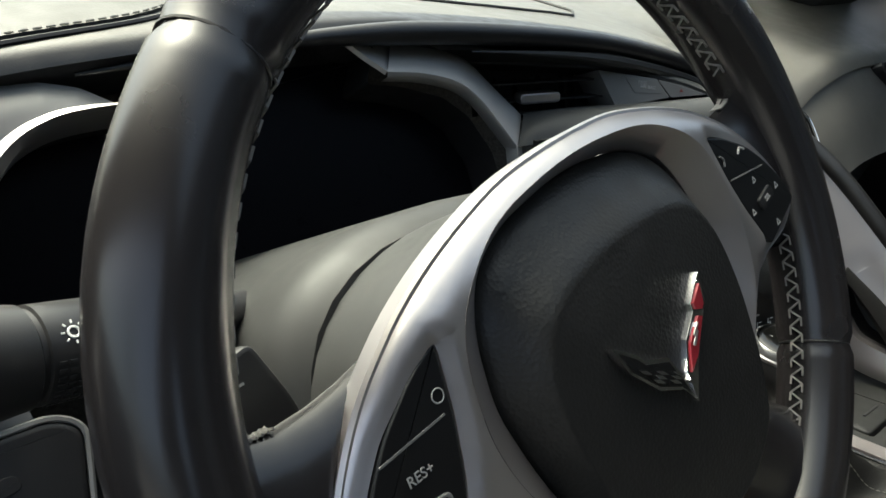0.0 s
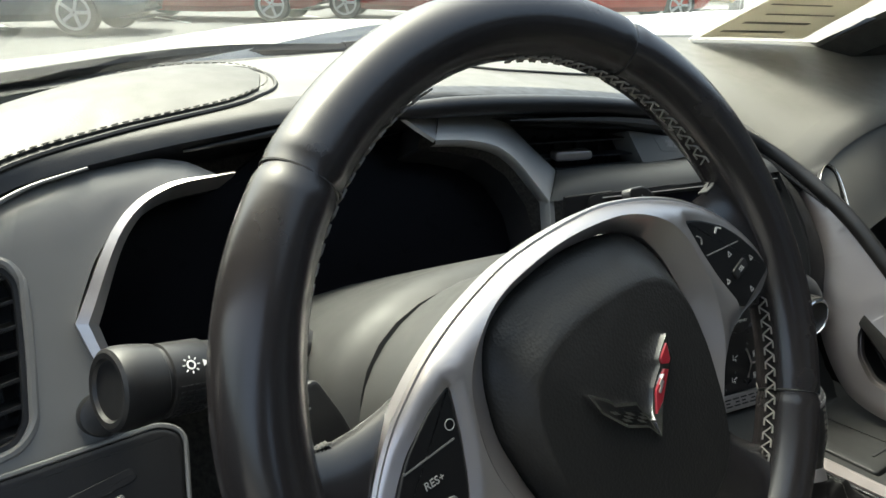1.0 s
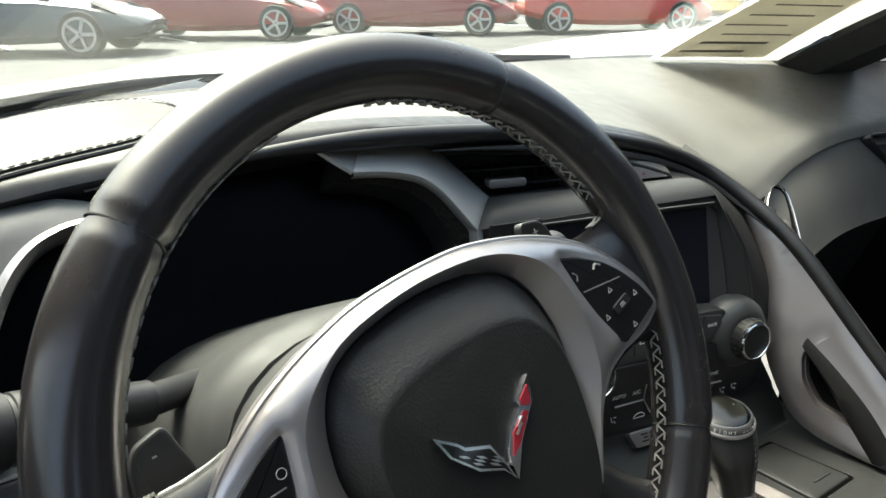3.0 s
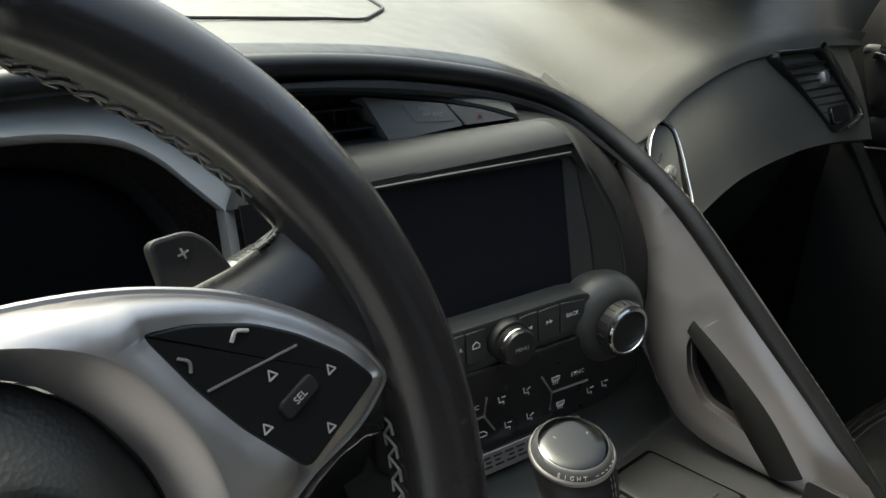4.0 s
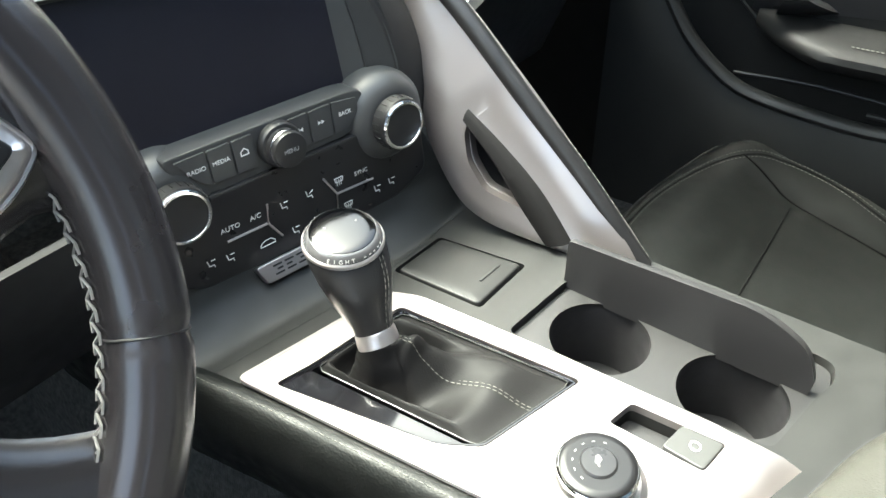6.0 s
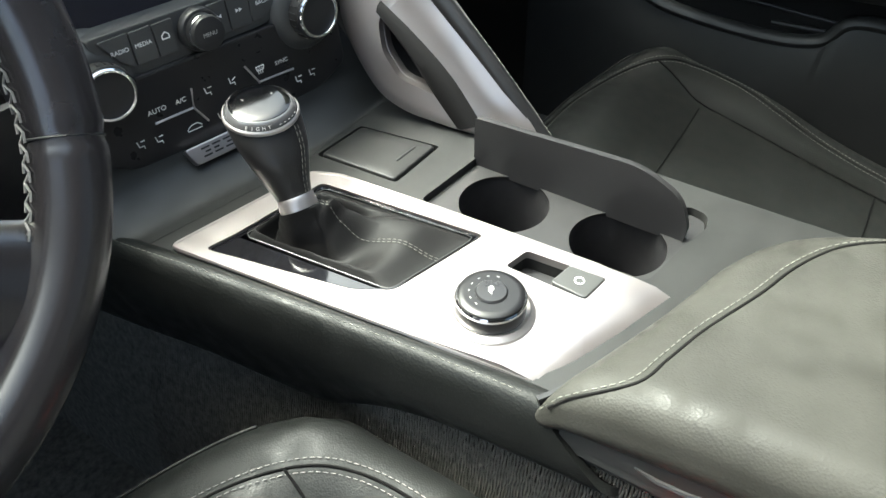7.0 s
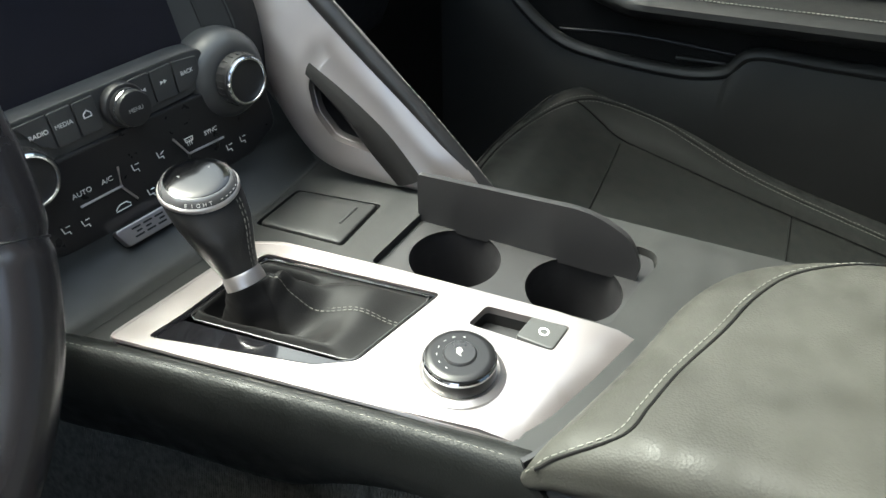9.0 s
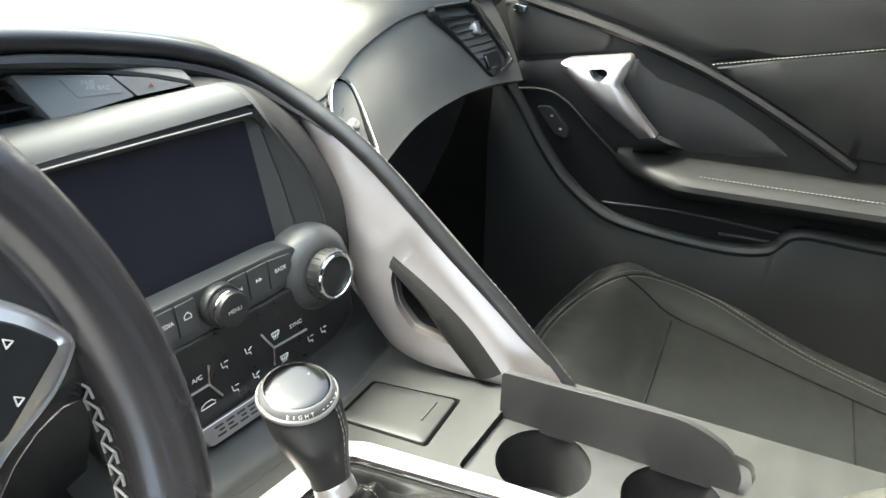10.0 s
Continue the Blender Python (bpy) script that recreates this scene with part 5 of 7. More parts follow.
# ---- centre stack ----
def centre_stack():
    s = thing("centre_stack", "black centre stack with display, keys and knobs", "centre stack")
    # surround of the display
    outer = fillet([(-0.125, -0.02), (-0.125, 0.112), (0.072, 0.113), (0.085, 0.106), (0.099, 0.088), (0.114, 0.060), (0.1225, 0.030), (0.1245, -0.0054), (0.122, -0.052), (0.116, -0.052), (0.10, -0.02)], 0.006, 4)
    hole = fillet([(-0.112, -0.004), (-0.112, 0.109), (0.080, 0.1035), (0.091, 0.088), (0.105, 0.066), (0.1150, 0.040), (0.1185, 0.0150), (0.117, -0.014)], 0.004, 3)
    bm = bmesh.new()
    plate(bm, outer, [hole], lambda x, y, d: SCREEN @ V(x, y, 0.004 + 0.006 * max(0, (x - 0.085) / 0.06) - d), 0.03)
    part("surround", bm, PLASTIC, s, "black surround of the display")
    # sloping bezel and glass
    gl = [(-0.098, 0.002), (-0.098, 0.106), (0.077, 0.101), (0.078, 0.0005)]
    bm = bmesh.new()
    g4 = fillet(gl, 0.003, 3)
    plate(bm, inset(hole, -0.0005), [g4], lambda x, y, d: SCREEN @ V(x, y, (-0.002 if x < 0.078 else -0.002 + 0.012 * (x - 0.078) / 0.040) - d), 0.004)
    part("bezel", bm, COLLAR, s, "grey sloping bezel")
    part("display", slab(bmesh.new(), inset(g4, -0.0005), SCREEN, -0.02, -0.002, 0.0005), GLASS_DARK, s, "switched-off dark display glass")
    part("bezel_line", tube(bmesh.new(), [SCREEN @ V(x, y, 0.0070) for x, y in ((-0.115, 0.1095), (0.0, 0.1075), (0.078, 0.1056))], 0.0007, 5), FASCIA, s)
    part("bezel_crease", tube(bmesh.new(), [SCREEN @ V(x, y, z) for x, y, z in ((0.0868, 0.0925, 0.0009), (0.0926, 0.0473, 0.0026), (0.0956, 0.0, 0.0036))], 0.0005, 5), DARK, s)
    # rounded band between vents and display
    bm = bmesh.new()
    rows = []
    for i in range(25):
        f = i / 24
        top = VENT @ V(0.1845 * f, -0.001 + 0.003 * f, 0.0)
        low = (SCREEN @ V((-0.141 + 0.220 * f) / math.cos(radians(12)), 0.1115, 0.0064)).lerp(V(-0.141, 0.3442, 0.776), (1 - f) ** 3)
        rows.append(brow_section(top, low, 0.20))
    surface(bm, rows)
    part("brow", bm, BROW, s, "rounded grey brow over the display")
    # the brow turns down round the upper corner of the display
    outer_line = even(smooth_line([VENT @ V(0.1845, 0.002, 0), V(0.108, 0.322, 0.786), V(0.135, 0.314, 0.774), V(0.148, 0.289, 0.750), V(0.149, 0.266, 0.720), V(0.149, 0.2495, 0.690), V(0.149, 0.2425, 0.660), V(0.149, 0.2404, 0.629)], 6), 31)
    inner_line = even(smooth_line([SCREEN @ V(0.081, 0.1115, 0.0064), SCREEN @ V(0.086, 0.100, 0.008), SCREEN @ V(0.095, 0.0810, 0.009), SCREEN @ V(0.1075, 0.0520, 0.010), SCREEN @ V(0.1145, 0.0256, 0.010), SCREEN @ V(0.1160, 0.0025, 0.010), SCREEN @ V(0.1150, -0.024, 0.010)], 6), 31)
    bm = bmesh.new()
    corner = [brow_section(p, q, 0.20 - 0.14 * min(1, k / 10)) for k, (p, q) in enumerate(zip(outer_line, inner_line))]
    surface(bm, corner[:6])
    part("brow_corner", bm, BROW, s, "rounded grey corner of the brow")
    # from here down the brow's shade is put into its colour
    bm = bmesh.new()
    surface(bm, corner[5:])
    part("brow_side", bm, BROW_SHADE, s, "curved side of the display hood, darkened as shade")
    # lighter facet between the crease and the dark side
    crease = even([SCREEN @ V(x, y, z) for x, y, z in ((0.0858, 0.0990, 0.0012), (0.0872, 0.0925, 0.0018), (0.0932, 0.0473, 0.0035), (0.0962, 0.0, 0.0045), (0.0965, -0.010, 0.0045))], 24)
    bm = bmesh.new()
    surface(bm, [[p, p.lerp(q, 0.5), q + V(0, 0, 0.0004)] for p, q in zip(crease, even(inner_line[3:], 24))])
    part("bezel_facet", bm, SHROUD, s, "satin grey facet beside the display")
    bm = bmesh.new()
    edge = smooth_line([V(0.088, 0.351, 0.799), V(0.112, 0.344, 0.792), V(0.136, 0.331, 0.782), V(0.150, 0.306, 0.766), V(0.154, 0.285, 0.752)], 4)
    surface(bm, [[p.lerp(q, k / 4) for k in range(5)] for p, q in zip(even(outer_line[:14], 17), edge)])
    part("brow_outer", bm, BROW_SHADE, s)
    # key row
    kr = fillet([(-0.075, 0.0125), (-0.062, -0.016), (-0.044, -0.021), (0.06, -0.019), (0.076, -0.008), (0.076, 0.0105), (0.06, 0.0125)], 0.006, 4)
    part("key_frame", slab(bmesh.new(), kr, ROW, -0.02, 0.001, 0.002), KEYCAP, s)
    edges = [-0.067, -0.046, -0.029, -0.013, 0.013, 0.029, 0.0475, 0.069]
    names = ["RADIO", "MEDIA", "", None, "", "", "BACK"]
    for i, word in enumerate(names):
        if word is None:
            continue
        x0, x1 = edges[i], edges[i + 1]
        q = [(x0 + 0.0006, 0.009), (x1 - 0.0006, 0.0095), (x1 - 0.0006, -0.014), (x0 + 0.0006, -0.014)]
        if i == 0:
            q = [(-0.067, 0.009), (-0.0466, 0.0095), (-0.0466, -0.014), (-0.055, -0.009)]
        if i == 6:
            q = [(0.0481, 0.0095), (0.069, 0.007), (0.069, -0.005), (0.058, -0.013), (0.0481, -0.014)]
        k = part("key", slab(bmesh.new(), fillet(q, 0.0012, 3), ROW, 0, 0.0026, 0.0007), KEYCAP, s)
        c = ROW @ pose((x0 + x1) / 2 + (0.002 if i == 0 else 0), -0.001, 0.0027)
        if word:
            lettering(word, 0.0042, c, k)
        elif i == 2:
            part("home_mark", band(bmesh.new(), [(-0.003, -0.002), (0.003, -0.002), (0.003, 0.001), (0, 0.0035), (-0.003, 0.001)], [(-0.0022, -0.0013), (0.0022, -0.0013), (0.0022, 0.0007), (0, 0.0025), (-0.0022, 0.0007)], c, 0, 0.0003, 0.0001, 30), PRINT, k)
        else:
            for dx in (-0.0015, 0.0013):
                sg = -1 if i == 4 else 1
                part("skip_mark", slab(bmesh.new(), [(dx - sg * 0.0012, 0.0015), (dx - sg * 0.0012, -0.0015), (dx + sg * 0.0014, 0)], c, 0, 0.0003, 0.0001), PRINT, k)
    # menu knob
    mk = part("menu_knob", turned(bmesh.new(), [(0.0155, 0), (0.0155, 0.006), (0.0145, 0.0075), (0.0125, 0.008), (0.0125, 0.016), (0.0118, 0.018), (0.0105, 0.0185), (0.0012, 0.0182)], ROW @ pose(0.004, -0.004, 0.0)), PLASTIC, s)
    part("bright_ring", turned(bmesh.new(), [(0.0128, 0.0), (0.0131, 0.0008), (0.0128, 0.0016)], ROW @ pose(0.004, -0.004, 0.0128)), CHROME, mk)
    lettering("MENU", 0.0040, ROW @ pose(0.004, -0.004, 0.0188), mk, PRINT_DIM)
    # temperature knobs with bright rings
    for m in (ROW @ pose(0.095, -0.0185, -0.005), ROW @ pose(-0.0735, -0.0215, -0.012)):
        part("knob_dome", turned(bmesh.new(), [(0.037, -0.016), (0.0364, -0.006), (0.0340, 0.003), (0.0295, 0.0095), (0.0245, 0.0128), (0.0205, 0.0136)], m, 48), KEYCAP, s, "smooth dark dome under the knob")
        k = part("temperature_knob", turned(bmesh.new(), [(0.024, -0.02), (0.0232, 0.002), (0.020, 0.009), (0.0196, 0.0105), (0.0196, 0.019), (0.0190, 0.0235), (0.0172, 0.0245)], m, 48), PLASTIC, s, "black knurled knob")
        part("ring", turned_ring(m, 0.0182, 0.0152, 0.0235, 0.0265), CHROME, k, "bright chrome ring")
        part("knob_window", turned(bmesh.new(), [(0.0155, 0.020), (0.0155, 0.0234), (0.001, 0.0236)], m), GLOSS, k)
        for j in range(48):
            a = 2 * math.pi * j / 48
            if j % 2 == 0:
                part("knurl", box(bmesh.new(), (0.0010, 0.0008, 0.0070), m @ pose(0.0197 * math.cos(a), 0.0197 * math.sin(a), 0.0175, 0, 0, math.degrees(a)), 0.0002), PLASTIC, k)
    climate(s)
    return s


def brow_section(top, low, puff):
    """A rounded strip between two edges, turned in behind both."""
    out = V(-0.2, -0.45, 0.85) * (top - low).length * puff
    return [top + V(0, 0.014, 0)] + [top.lerp(low, k / 10) + out * math.sin(math.pi * k / 10) ** 0.8 for k in range(11)] + [low + V(0, 0.012, 0)]


def turned_ring(m, ro, ri, lo, hi, seg=48):
    bm = bmesh.new()
    prof = [(ro, lo), (ro, hi - 0.001), (ro - 0.001, hi), (ri + 0.0006, hi), (ri, hi - 0.001), (ri, lo)]
    rows = [[m @ V(r * math.cos(2 * math.pi * k / seg), r * math.sin(2 * math.pi * k / seg), z) for k in range(seg)] for r, z in prof]
    made = [loop(bm, r) for r in rows]
    for a, b in zip(made, made[1:] + made[:1]):
        bridge(bm, a, b)
    return bm


def climate(s):
    q = fillet([(-0.098, -0.02), (-0.098, -0.072), (-0.07, -0.088), (0.02, -0.092), (0.10, -0.088), (0.128, -0.074), (0.122, -0.02)], 0.008, 4)
    c = part("climate_panel", slab(bmesh.new(), q, CLIMATE, -0.03, 0.0, 0.002), PANEL, s, "satin black climate panel with white symbols")
    L = CLIMATE @ pose(0, 0, 0.0003)

    def line(*pts):
        part("bright_line", tube(bmesh.new(), [CLIMATE @ V(x, y, 0.0006) for x, y in pts], 0.0009, 5), SILVER, c)

    line((-0.048, -0.058), (-0.016, -0.058))
    line((-0.015, -0.043), (-0.017, -0.058), (-0.008, -0.073))
    line((0.031, -0.043), (0.041, -0.060), (0.040, -0.075))
    line((0.041, -0.060), (0.074, -0.061))
    lettering("AUTO", 0.0052, L @ pose(-0.044, -0.049, 0), c)
    lettering("A/C", 0.0052, L @ pose(-0.025, -0.049, 0), c)
    lettering("SYNC", 0.0048, L @ pose(0.064, -0.051, 0), c)
    for x, y, kind in ((-0.003, -0.050, 0), (0.018, -0.050, 1), (0.003, -0.074, 0), (0.022, -0.074, 1), (-0.063, -0.069, 0), (-0.049, -0.071, 0), (0.077, -0.072, 0), (0.091, -0.071, 0)):
        # small seated-figure-like airflow symbols, as plain strokes
        part("symbol", tube(bmesh.new(), [L @ V(x - 0.0022, y + 0.003, 0), L @ V(x - 0.0012, y - 0.0018, 0), L @ V(x + 0.0022, y - 0.0018, 0), L @ V(x + 0.0026, y - 0.004, 0)], 0.00042, 4), PRINT, c)
        part("symbol", tube(bmesh.new(), [L @ V(x + 0.0005, y + 0.0022 - 0.002 * kind, 0), L @ V(x + 0.0036, y + 0.0022, 0)], 0.0004, 4), PRINT, c)
    part("symbol", tube(bmesh.new(), [L @ V(-0.026, -0.0745, 0), L @ V(-0.0245, -0.0725, 0), L @ V(-0.0215, -0.071, 0), L @ V(-0.017, -0.071, 0), L @ V(-0.014, -0.0735, 0), L @ V(-0.014, -0.0755, 0), L @ V(-0.026, -0.0755, 0)], 0.0004, 4), PRINT, c)
    for x, y in ((0.044, -0.050), (0.050, -0.074)):
        part("symbol", band(bmesh.new(), [(-0.004, 0.0028), (0.004, 0.0028), (0.0032, -0.0012), (-0.0032, -0.0012)], [(-0.0032, 0.0021), (0.0032, 0.0021), (0.0026, -0.0006), (-0.0026, -0.0006)], L @ pose(x, y, 0), -0.0001, 0.0003, 0.00005, 24), PRINT, c)
        for dx in (-0.0018, 0, 0.0018):
            part("symbol", tube(bmesh.new(), [L @ V(x + dx, y + 0.001, 0), L @ V(x + dx, y - 0.0038, 0)], 0.0004, 4), PRINT, c)
    # apron down to the console
    bm = bmesh.new()
    rows = []
    for i in range(17):
        x = -0.118 + 0.265 * i / 16
        p = CLIMATE @ V(x, -0.083, -0.003)
        rows.append(smooth_line([p + V(0, 0.03, 0.04), p + V(0, 0.003, 0.006), p + V(0, -0.003, -0.005), p + V(0, -0.013, -0.017), V(p.x, max(p.y - 0.035, 0.210), 0.5585), V(p.x, max(p.y - 0.05, 0.205), 0.5568)], 4))
    surface(bm, rows)
    thicken(bm, 0.004)
    part("apron", bm, CONSOLE, s)
    # nameplate: a bright plate with plain bars
    m = Matrix.Translation((0.012, 0.2455, 0.5805)) @ pose(0, 0, 0, 0, 0, YAW) @ pose(0, 0, 0, 55, 0, 0)
    n = part("nameplate", slab(bmesh.new(), fillet([(-0.050, 0.0068), (0.050, 0.0068), (0.044, -0.0072), (-0.046, -0.0072)], 0.003, 3), m, -0.004, 0.003, 0.0012), SILVER_DIM, s, "bright nameplate")
    for k in range(8):
        for dx, dy, w, h in ((0, 0.003, 0.0072, 0.0013), (0.001 * (-1) ** k, 0, 0.0045, 0.0013), (-0.0004, -0.003, 0.0072, 0.0013)):
            part("bar", box(bmesh.new(), (w, h, 0.0008), m @ pose(-0.0345 + 0.0096 * k + dx, dy, 0.0031), 0.0002), DARK, n)


# ---- the sweeping rail between console and dashboard ----
def grab_rail():
    g = thing("grab_rail", "satin silver passenger grab rail edged in stitched leather", "grab rail")

    def place(y, z, d):
        e = (y - 0.325) * -0.611 + (z - 0.774) * 0.792
        return V(0.151 + 0.42 * min(0.01, max(e, -0.05)) + 0.3 * min(0, e + 0.05) + d, y, z)

    outer = fillet([(0.325, 0.774), (0.284, 0.758), (0.246, 0.737), (0.212, 0.711), (0.162, 0.665), (0.112, 0.617), (0.062, 0.571), (0.048, 0.552, 0.004), (0.095, 0.5555), (0.140, 0.5610), (0.1706, 0.5650), (0.1945, 0.5750), (0.2145, 0.597), (0.2305, 0.621), (0.238, 0.640), (0.240, 0.662), (0.254, 0.700), (0.272, 0.726), (0.294, 0.752)], 0.012, 4)
    hole = fillet([(0.1965, 0.648), (0.2016, 0.6347), (0.1945, 0.6125), (0.178, 0.5937), (0.161, 0.589), (0.145, 0.585), (0.128, 0.568), (0.106, 0.566)], 0.006, 4)
    bm = bmesh.new()
    plate(bm, outer, [hole], lambda y, z, d: V(y, z, d), 0.014)
    bmesh.ops.subdivide_edges(bm, edges=bm.edges[:], cuts=3, use_grid_fill=True)
    bmesh.ops.triangulate(bm, faces=bm.faces[:])
    for v in bm.verts:
        q = Vector((v.co.x, v.co.y))
        rim, inner = edge_distance(q, outer), edge_distance(q, hole)
        below = (q - Vector((0.1965, 0.648))).cross(Vector((0.104, 0.570)) - Vector((0.1965, 0.648))) > 0
        sink = 0.003 * (1 - min(1, rim / 0.006)) ** 2 + (0.007 * (1 - min(1, inner / 0.012)) ** 1.5 if below else 0)
        v.co = place(q.x, q.y, v.co.z + sink)
    part("rail", bm, SILVER_DIM, g, "satin silver rail", 45)
    part("rail_lip", tube(bmesh.new(), [place(p.x, p.y, 0.0075) for p in inset(hole, -0.0008)], 0.0013, 8, True), SILVER_DIM, g)
    # dark back of the hand hole
    bm = bmesh.new()
    ring_a, ring_b = loop(bm, [place(p.x, p.y, 0.015) for p in inset(hole, -0.003)]), loop(bm, [place(p.x, p.y, 0.040) for p in inset(hole, -0.003)])
    bridge(bm, ring_a, ring_b)
    bm.faces.new(ring_b)
    part("hand_recess", bm, DARK, g, "dark hollow of the hand hole")
    # dark grip along the upper side of the hand hole
    bm = bmesh.new()
    a = smooth_line([(0.2010, 0.6510, 0), (0.170, 0.6295, 0), (0.135, 0.6015, 0), (0.103, 0.568, 0)], 6)
    b = smooth_line([(0.2020, 0.6410, 0), (0.172, 0.6130, 0), (0.146, 0.5850, 0), (0.122, 0.5610, 0)], 6)
    rows = [[place(p.x, p.y, -0.002), place(p.x, p.y, 0.02), place(q.x, q.y, 0.022), place(q.x, q.y, 0.0), place(*p.lerp(q, 0.7).xy, -0.0045), place(*p.lerp(q, 0.25).xy, -0.0045)] for p, q in zip(a, b)]
    solid(bm, rows)
    part("grip", bm, RUBBER_GRIP, g, "black rubber grip", 50)
    # leather edge roll
    lead = V(-0.22, 0.3665, 0.857) - dash_point(-0.22, 0)
    path = smooth_line([dash_point(-0.42, 0) + lead + V(0, 0.010, -0.004), dash_point(-0.31, 0) + lead + V(0, 0.004, -0.001), (-0.22, 0.3665, 0.857), (-0.12, 0.362, 0.850), (-0.03, 0.357, 0.839), (0.05, 0.350, 0.822), (0.10, 0.343, 0.807), (0.135, 0.328, 0.790), (0.152, 0.298, 0.770), (0.158, 0.262, 0.748), (0.160, 0.222, 0.718), (0.161, 0.162, 0.661), (0.161, 0.108, 0.611), (0.160, 0.052, 0.554)], 8)
    bm = bmesh.new()
    tube(bm, path, [0.0075 * min(1, 0.15 + k / 18) for k in range(len(path))], 12)
    part("leather_edge", bm, LEATHER, g, "black leather edge roll")
    bm = bmesh.new()
    stitches(bm, [p + V(0.006, -0.002, 0.0045) for p in path[72:]], 0.004, 0.002, 0.00055)
    thread(bm, g)
    # dark inner moulding below the roll
    bm = bmesh.new()
    tube(bm, [p + V(-0.005, -0.006, -0.011) for p in path[20:72]], [0.0042 * min(1, (52 - k) / 14, (k + 1) / 14) + 0.0002 for k in range(52)], 8)
    part("moulding", bm, PLASTIC, g)


# ---- centre console ----
Z_TOP = 0.5565


def console():
    c = thing("centre_console", "black centre console with satin silver shifter plate", "console")

    def left(y):
        return interp([(-0.12, -0.080), (-0.052, -0.0835), (0.046, -0.0925), (0.175, -0.108), (0.265, -0.121), (0.36, -0.13)], y)[0]

    outer = [(left(y), y) for y in (-0.15, -0.1, -0.052, 0.0, 0.05, 0.1, 0.15, 0.2, 0.25, 0.3)] + [(0.18, 0.3), (0.168, 0.15), (0.166, 0.0), (0.164, -0.1), (0.162, -0.25)]
    outer = [(left(-0.15), -0.25)] + outer
    tray = fillet([(0.040, 0.098), (0.112, 0.090), (0.118, -0.068), (0.1385, -0.0745), (0.1350, -0.0910), (0.120, -0.0945), (0.098, -0.088), (0.046, -0.078)], 0.006, 4)
    pocket = fillet([(0.045, 0.203), (0.099, 0.199), (0.108, 0.124), (0.048, 0.126)], 0.004, 4)
    boot_hole = fillet([(-0.089, 0.190), (-0.064, 0.183), (0.013, 0.170), (0.0245, 0.034), (-0.053, 0.056), (-0.067, 0.080)], 0.005, 4)
    brk = fillet([(0.005, 0.006), (0.026, 0.001), (0.029, -0.056), (0.004, -0.052)], 0.003, 3)
    bm = bmesh.new()
    plate(bm, outer, [tray, pocket, inset(boot_hole, -0.001), inset(brk, -0.001)], lambda x, y, d: V(x, y, Z_TOP - d), 0.03)
    part("top", bm, CONSOLE, c, "dark satin console top")
    # leather side with its waved lower edge
    bm = bmesh.new()
    rows = []
    for i in range(41):
        y = 0.42 - 0.4855 * i / 40
        x = left(y)
        zl = interp([(-0.12, 0.512), (-0.08, 0.505), (-0.036, 0.500), (0.0, 0.496), (0.03, 0.488), (0.065, 0.472), (0.10, 0.458), (0.22, 0.462), (0.45, 0.45)], y)[0]
        prof = [V(x + 0.016, y, Z_TOP - 0.001), V(x + 0.008, y, Z_TOP + 0.0035), V(x, y, Z_TOP + 0.001), V(x - 0.004, y, Z_TOP - 0.010), V(x - 0.006, y, 0.52), V(x - 0.001, y, (zl + 0.52) / 2), V(x + 0.004, y, zl + 0.006), V(x + 0.010, y, zl)]
        for p in prof:
            # the rear edge slants back towards the floor
            p.y -= 0.052 * max(0, (0.05 - y) / 0.11) * min(1, max(0, (Z_TOP - p.z) / 0.05))
        rows.append(smooth_line(prof, 3))
    surface(bm, rows)
    thicken(bm, 0.006)
    part("side", bm, SEAT_LEATHER, c, "black leather console side")
    bm = bmesh.new()
    stitches(bm, [V(left(y) + 0.004, y, Z_TOP + 0.0035) for y in [0.3 - 0.352 * k / 60 for k in range(61)]], 0.0036, 0.0012, 0.00026)
    thread(bm, c, mat=DULL_THREAD)
    # passenger side of the console
    bm = bmesh.new()
    surface(bm, [[V(0.166 + dx, y, z) for dx, z in ((-0.006, Z_TOP - 0.001), (0.001, Z_TOP - 0.006), (0.004, 0.5), (0.012, 0.38), (0.016, 0.22))] for y in (0.4, 0.2, 0.0, -0.2, -0.4)])
    thicken(bm, 0.005, (1, 0, 0))
    part("passenger_side", bm, DARK, c)
    # satin plate round the shifter
    tp = fillet([(-0.099, 0.213), (-0.022, 0.196), (0.020, 0.187), (0.029, 0.165), (0.035, 0.073), (0.039, -0.04), (0.040, -0.104), (-0.006, -0.088), (-0.050, -0.0705), (-0.066, -0.060), (-0.080, 0.04)], 0.006, 4)

    rear = [Vector(q) for q in ((0.040, -0.104), (-0.006, -0.088), (-0.050, -0.0705), (-0.066, -0.060))]

    def roll(x, y):
        # the plate rolls down towards the armrest
        p = Vector((x, y))
        e = min((a + (b - a) * max(0, min(1, (p - a).dot(b - a) / (b - a).length_squared)) - p).length for a, b in zip(rear, rear[1:]))
        return -0.0095 * (1 - min(1, e / 0.026)) ** 2

    part("shifter_plate", shaped_plate(tp, [boot_hole, brk], 0.006, roll, Matrix.Translation((0, 0, Z_TOP + 0.005)), 3), SILVER_DIM, c, "satin silver shifter plate", 45)
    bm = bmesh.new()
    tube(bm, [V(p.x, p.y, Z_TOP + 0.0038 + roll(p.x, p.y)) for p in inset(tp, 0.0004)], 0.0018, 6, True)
    part("plate_edge", bm, SILVER_DIM, c)
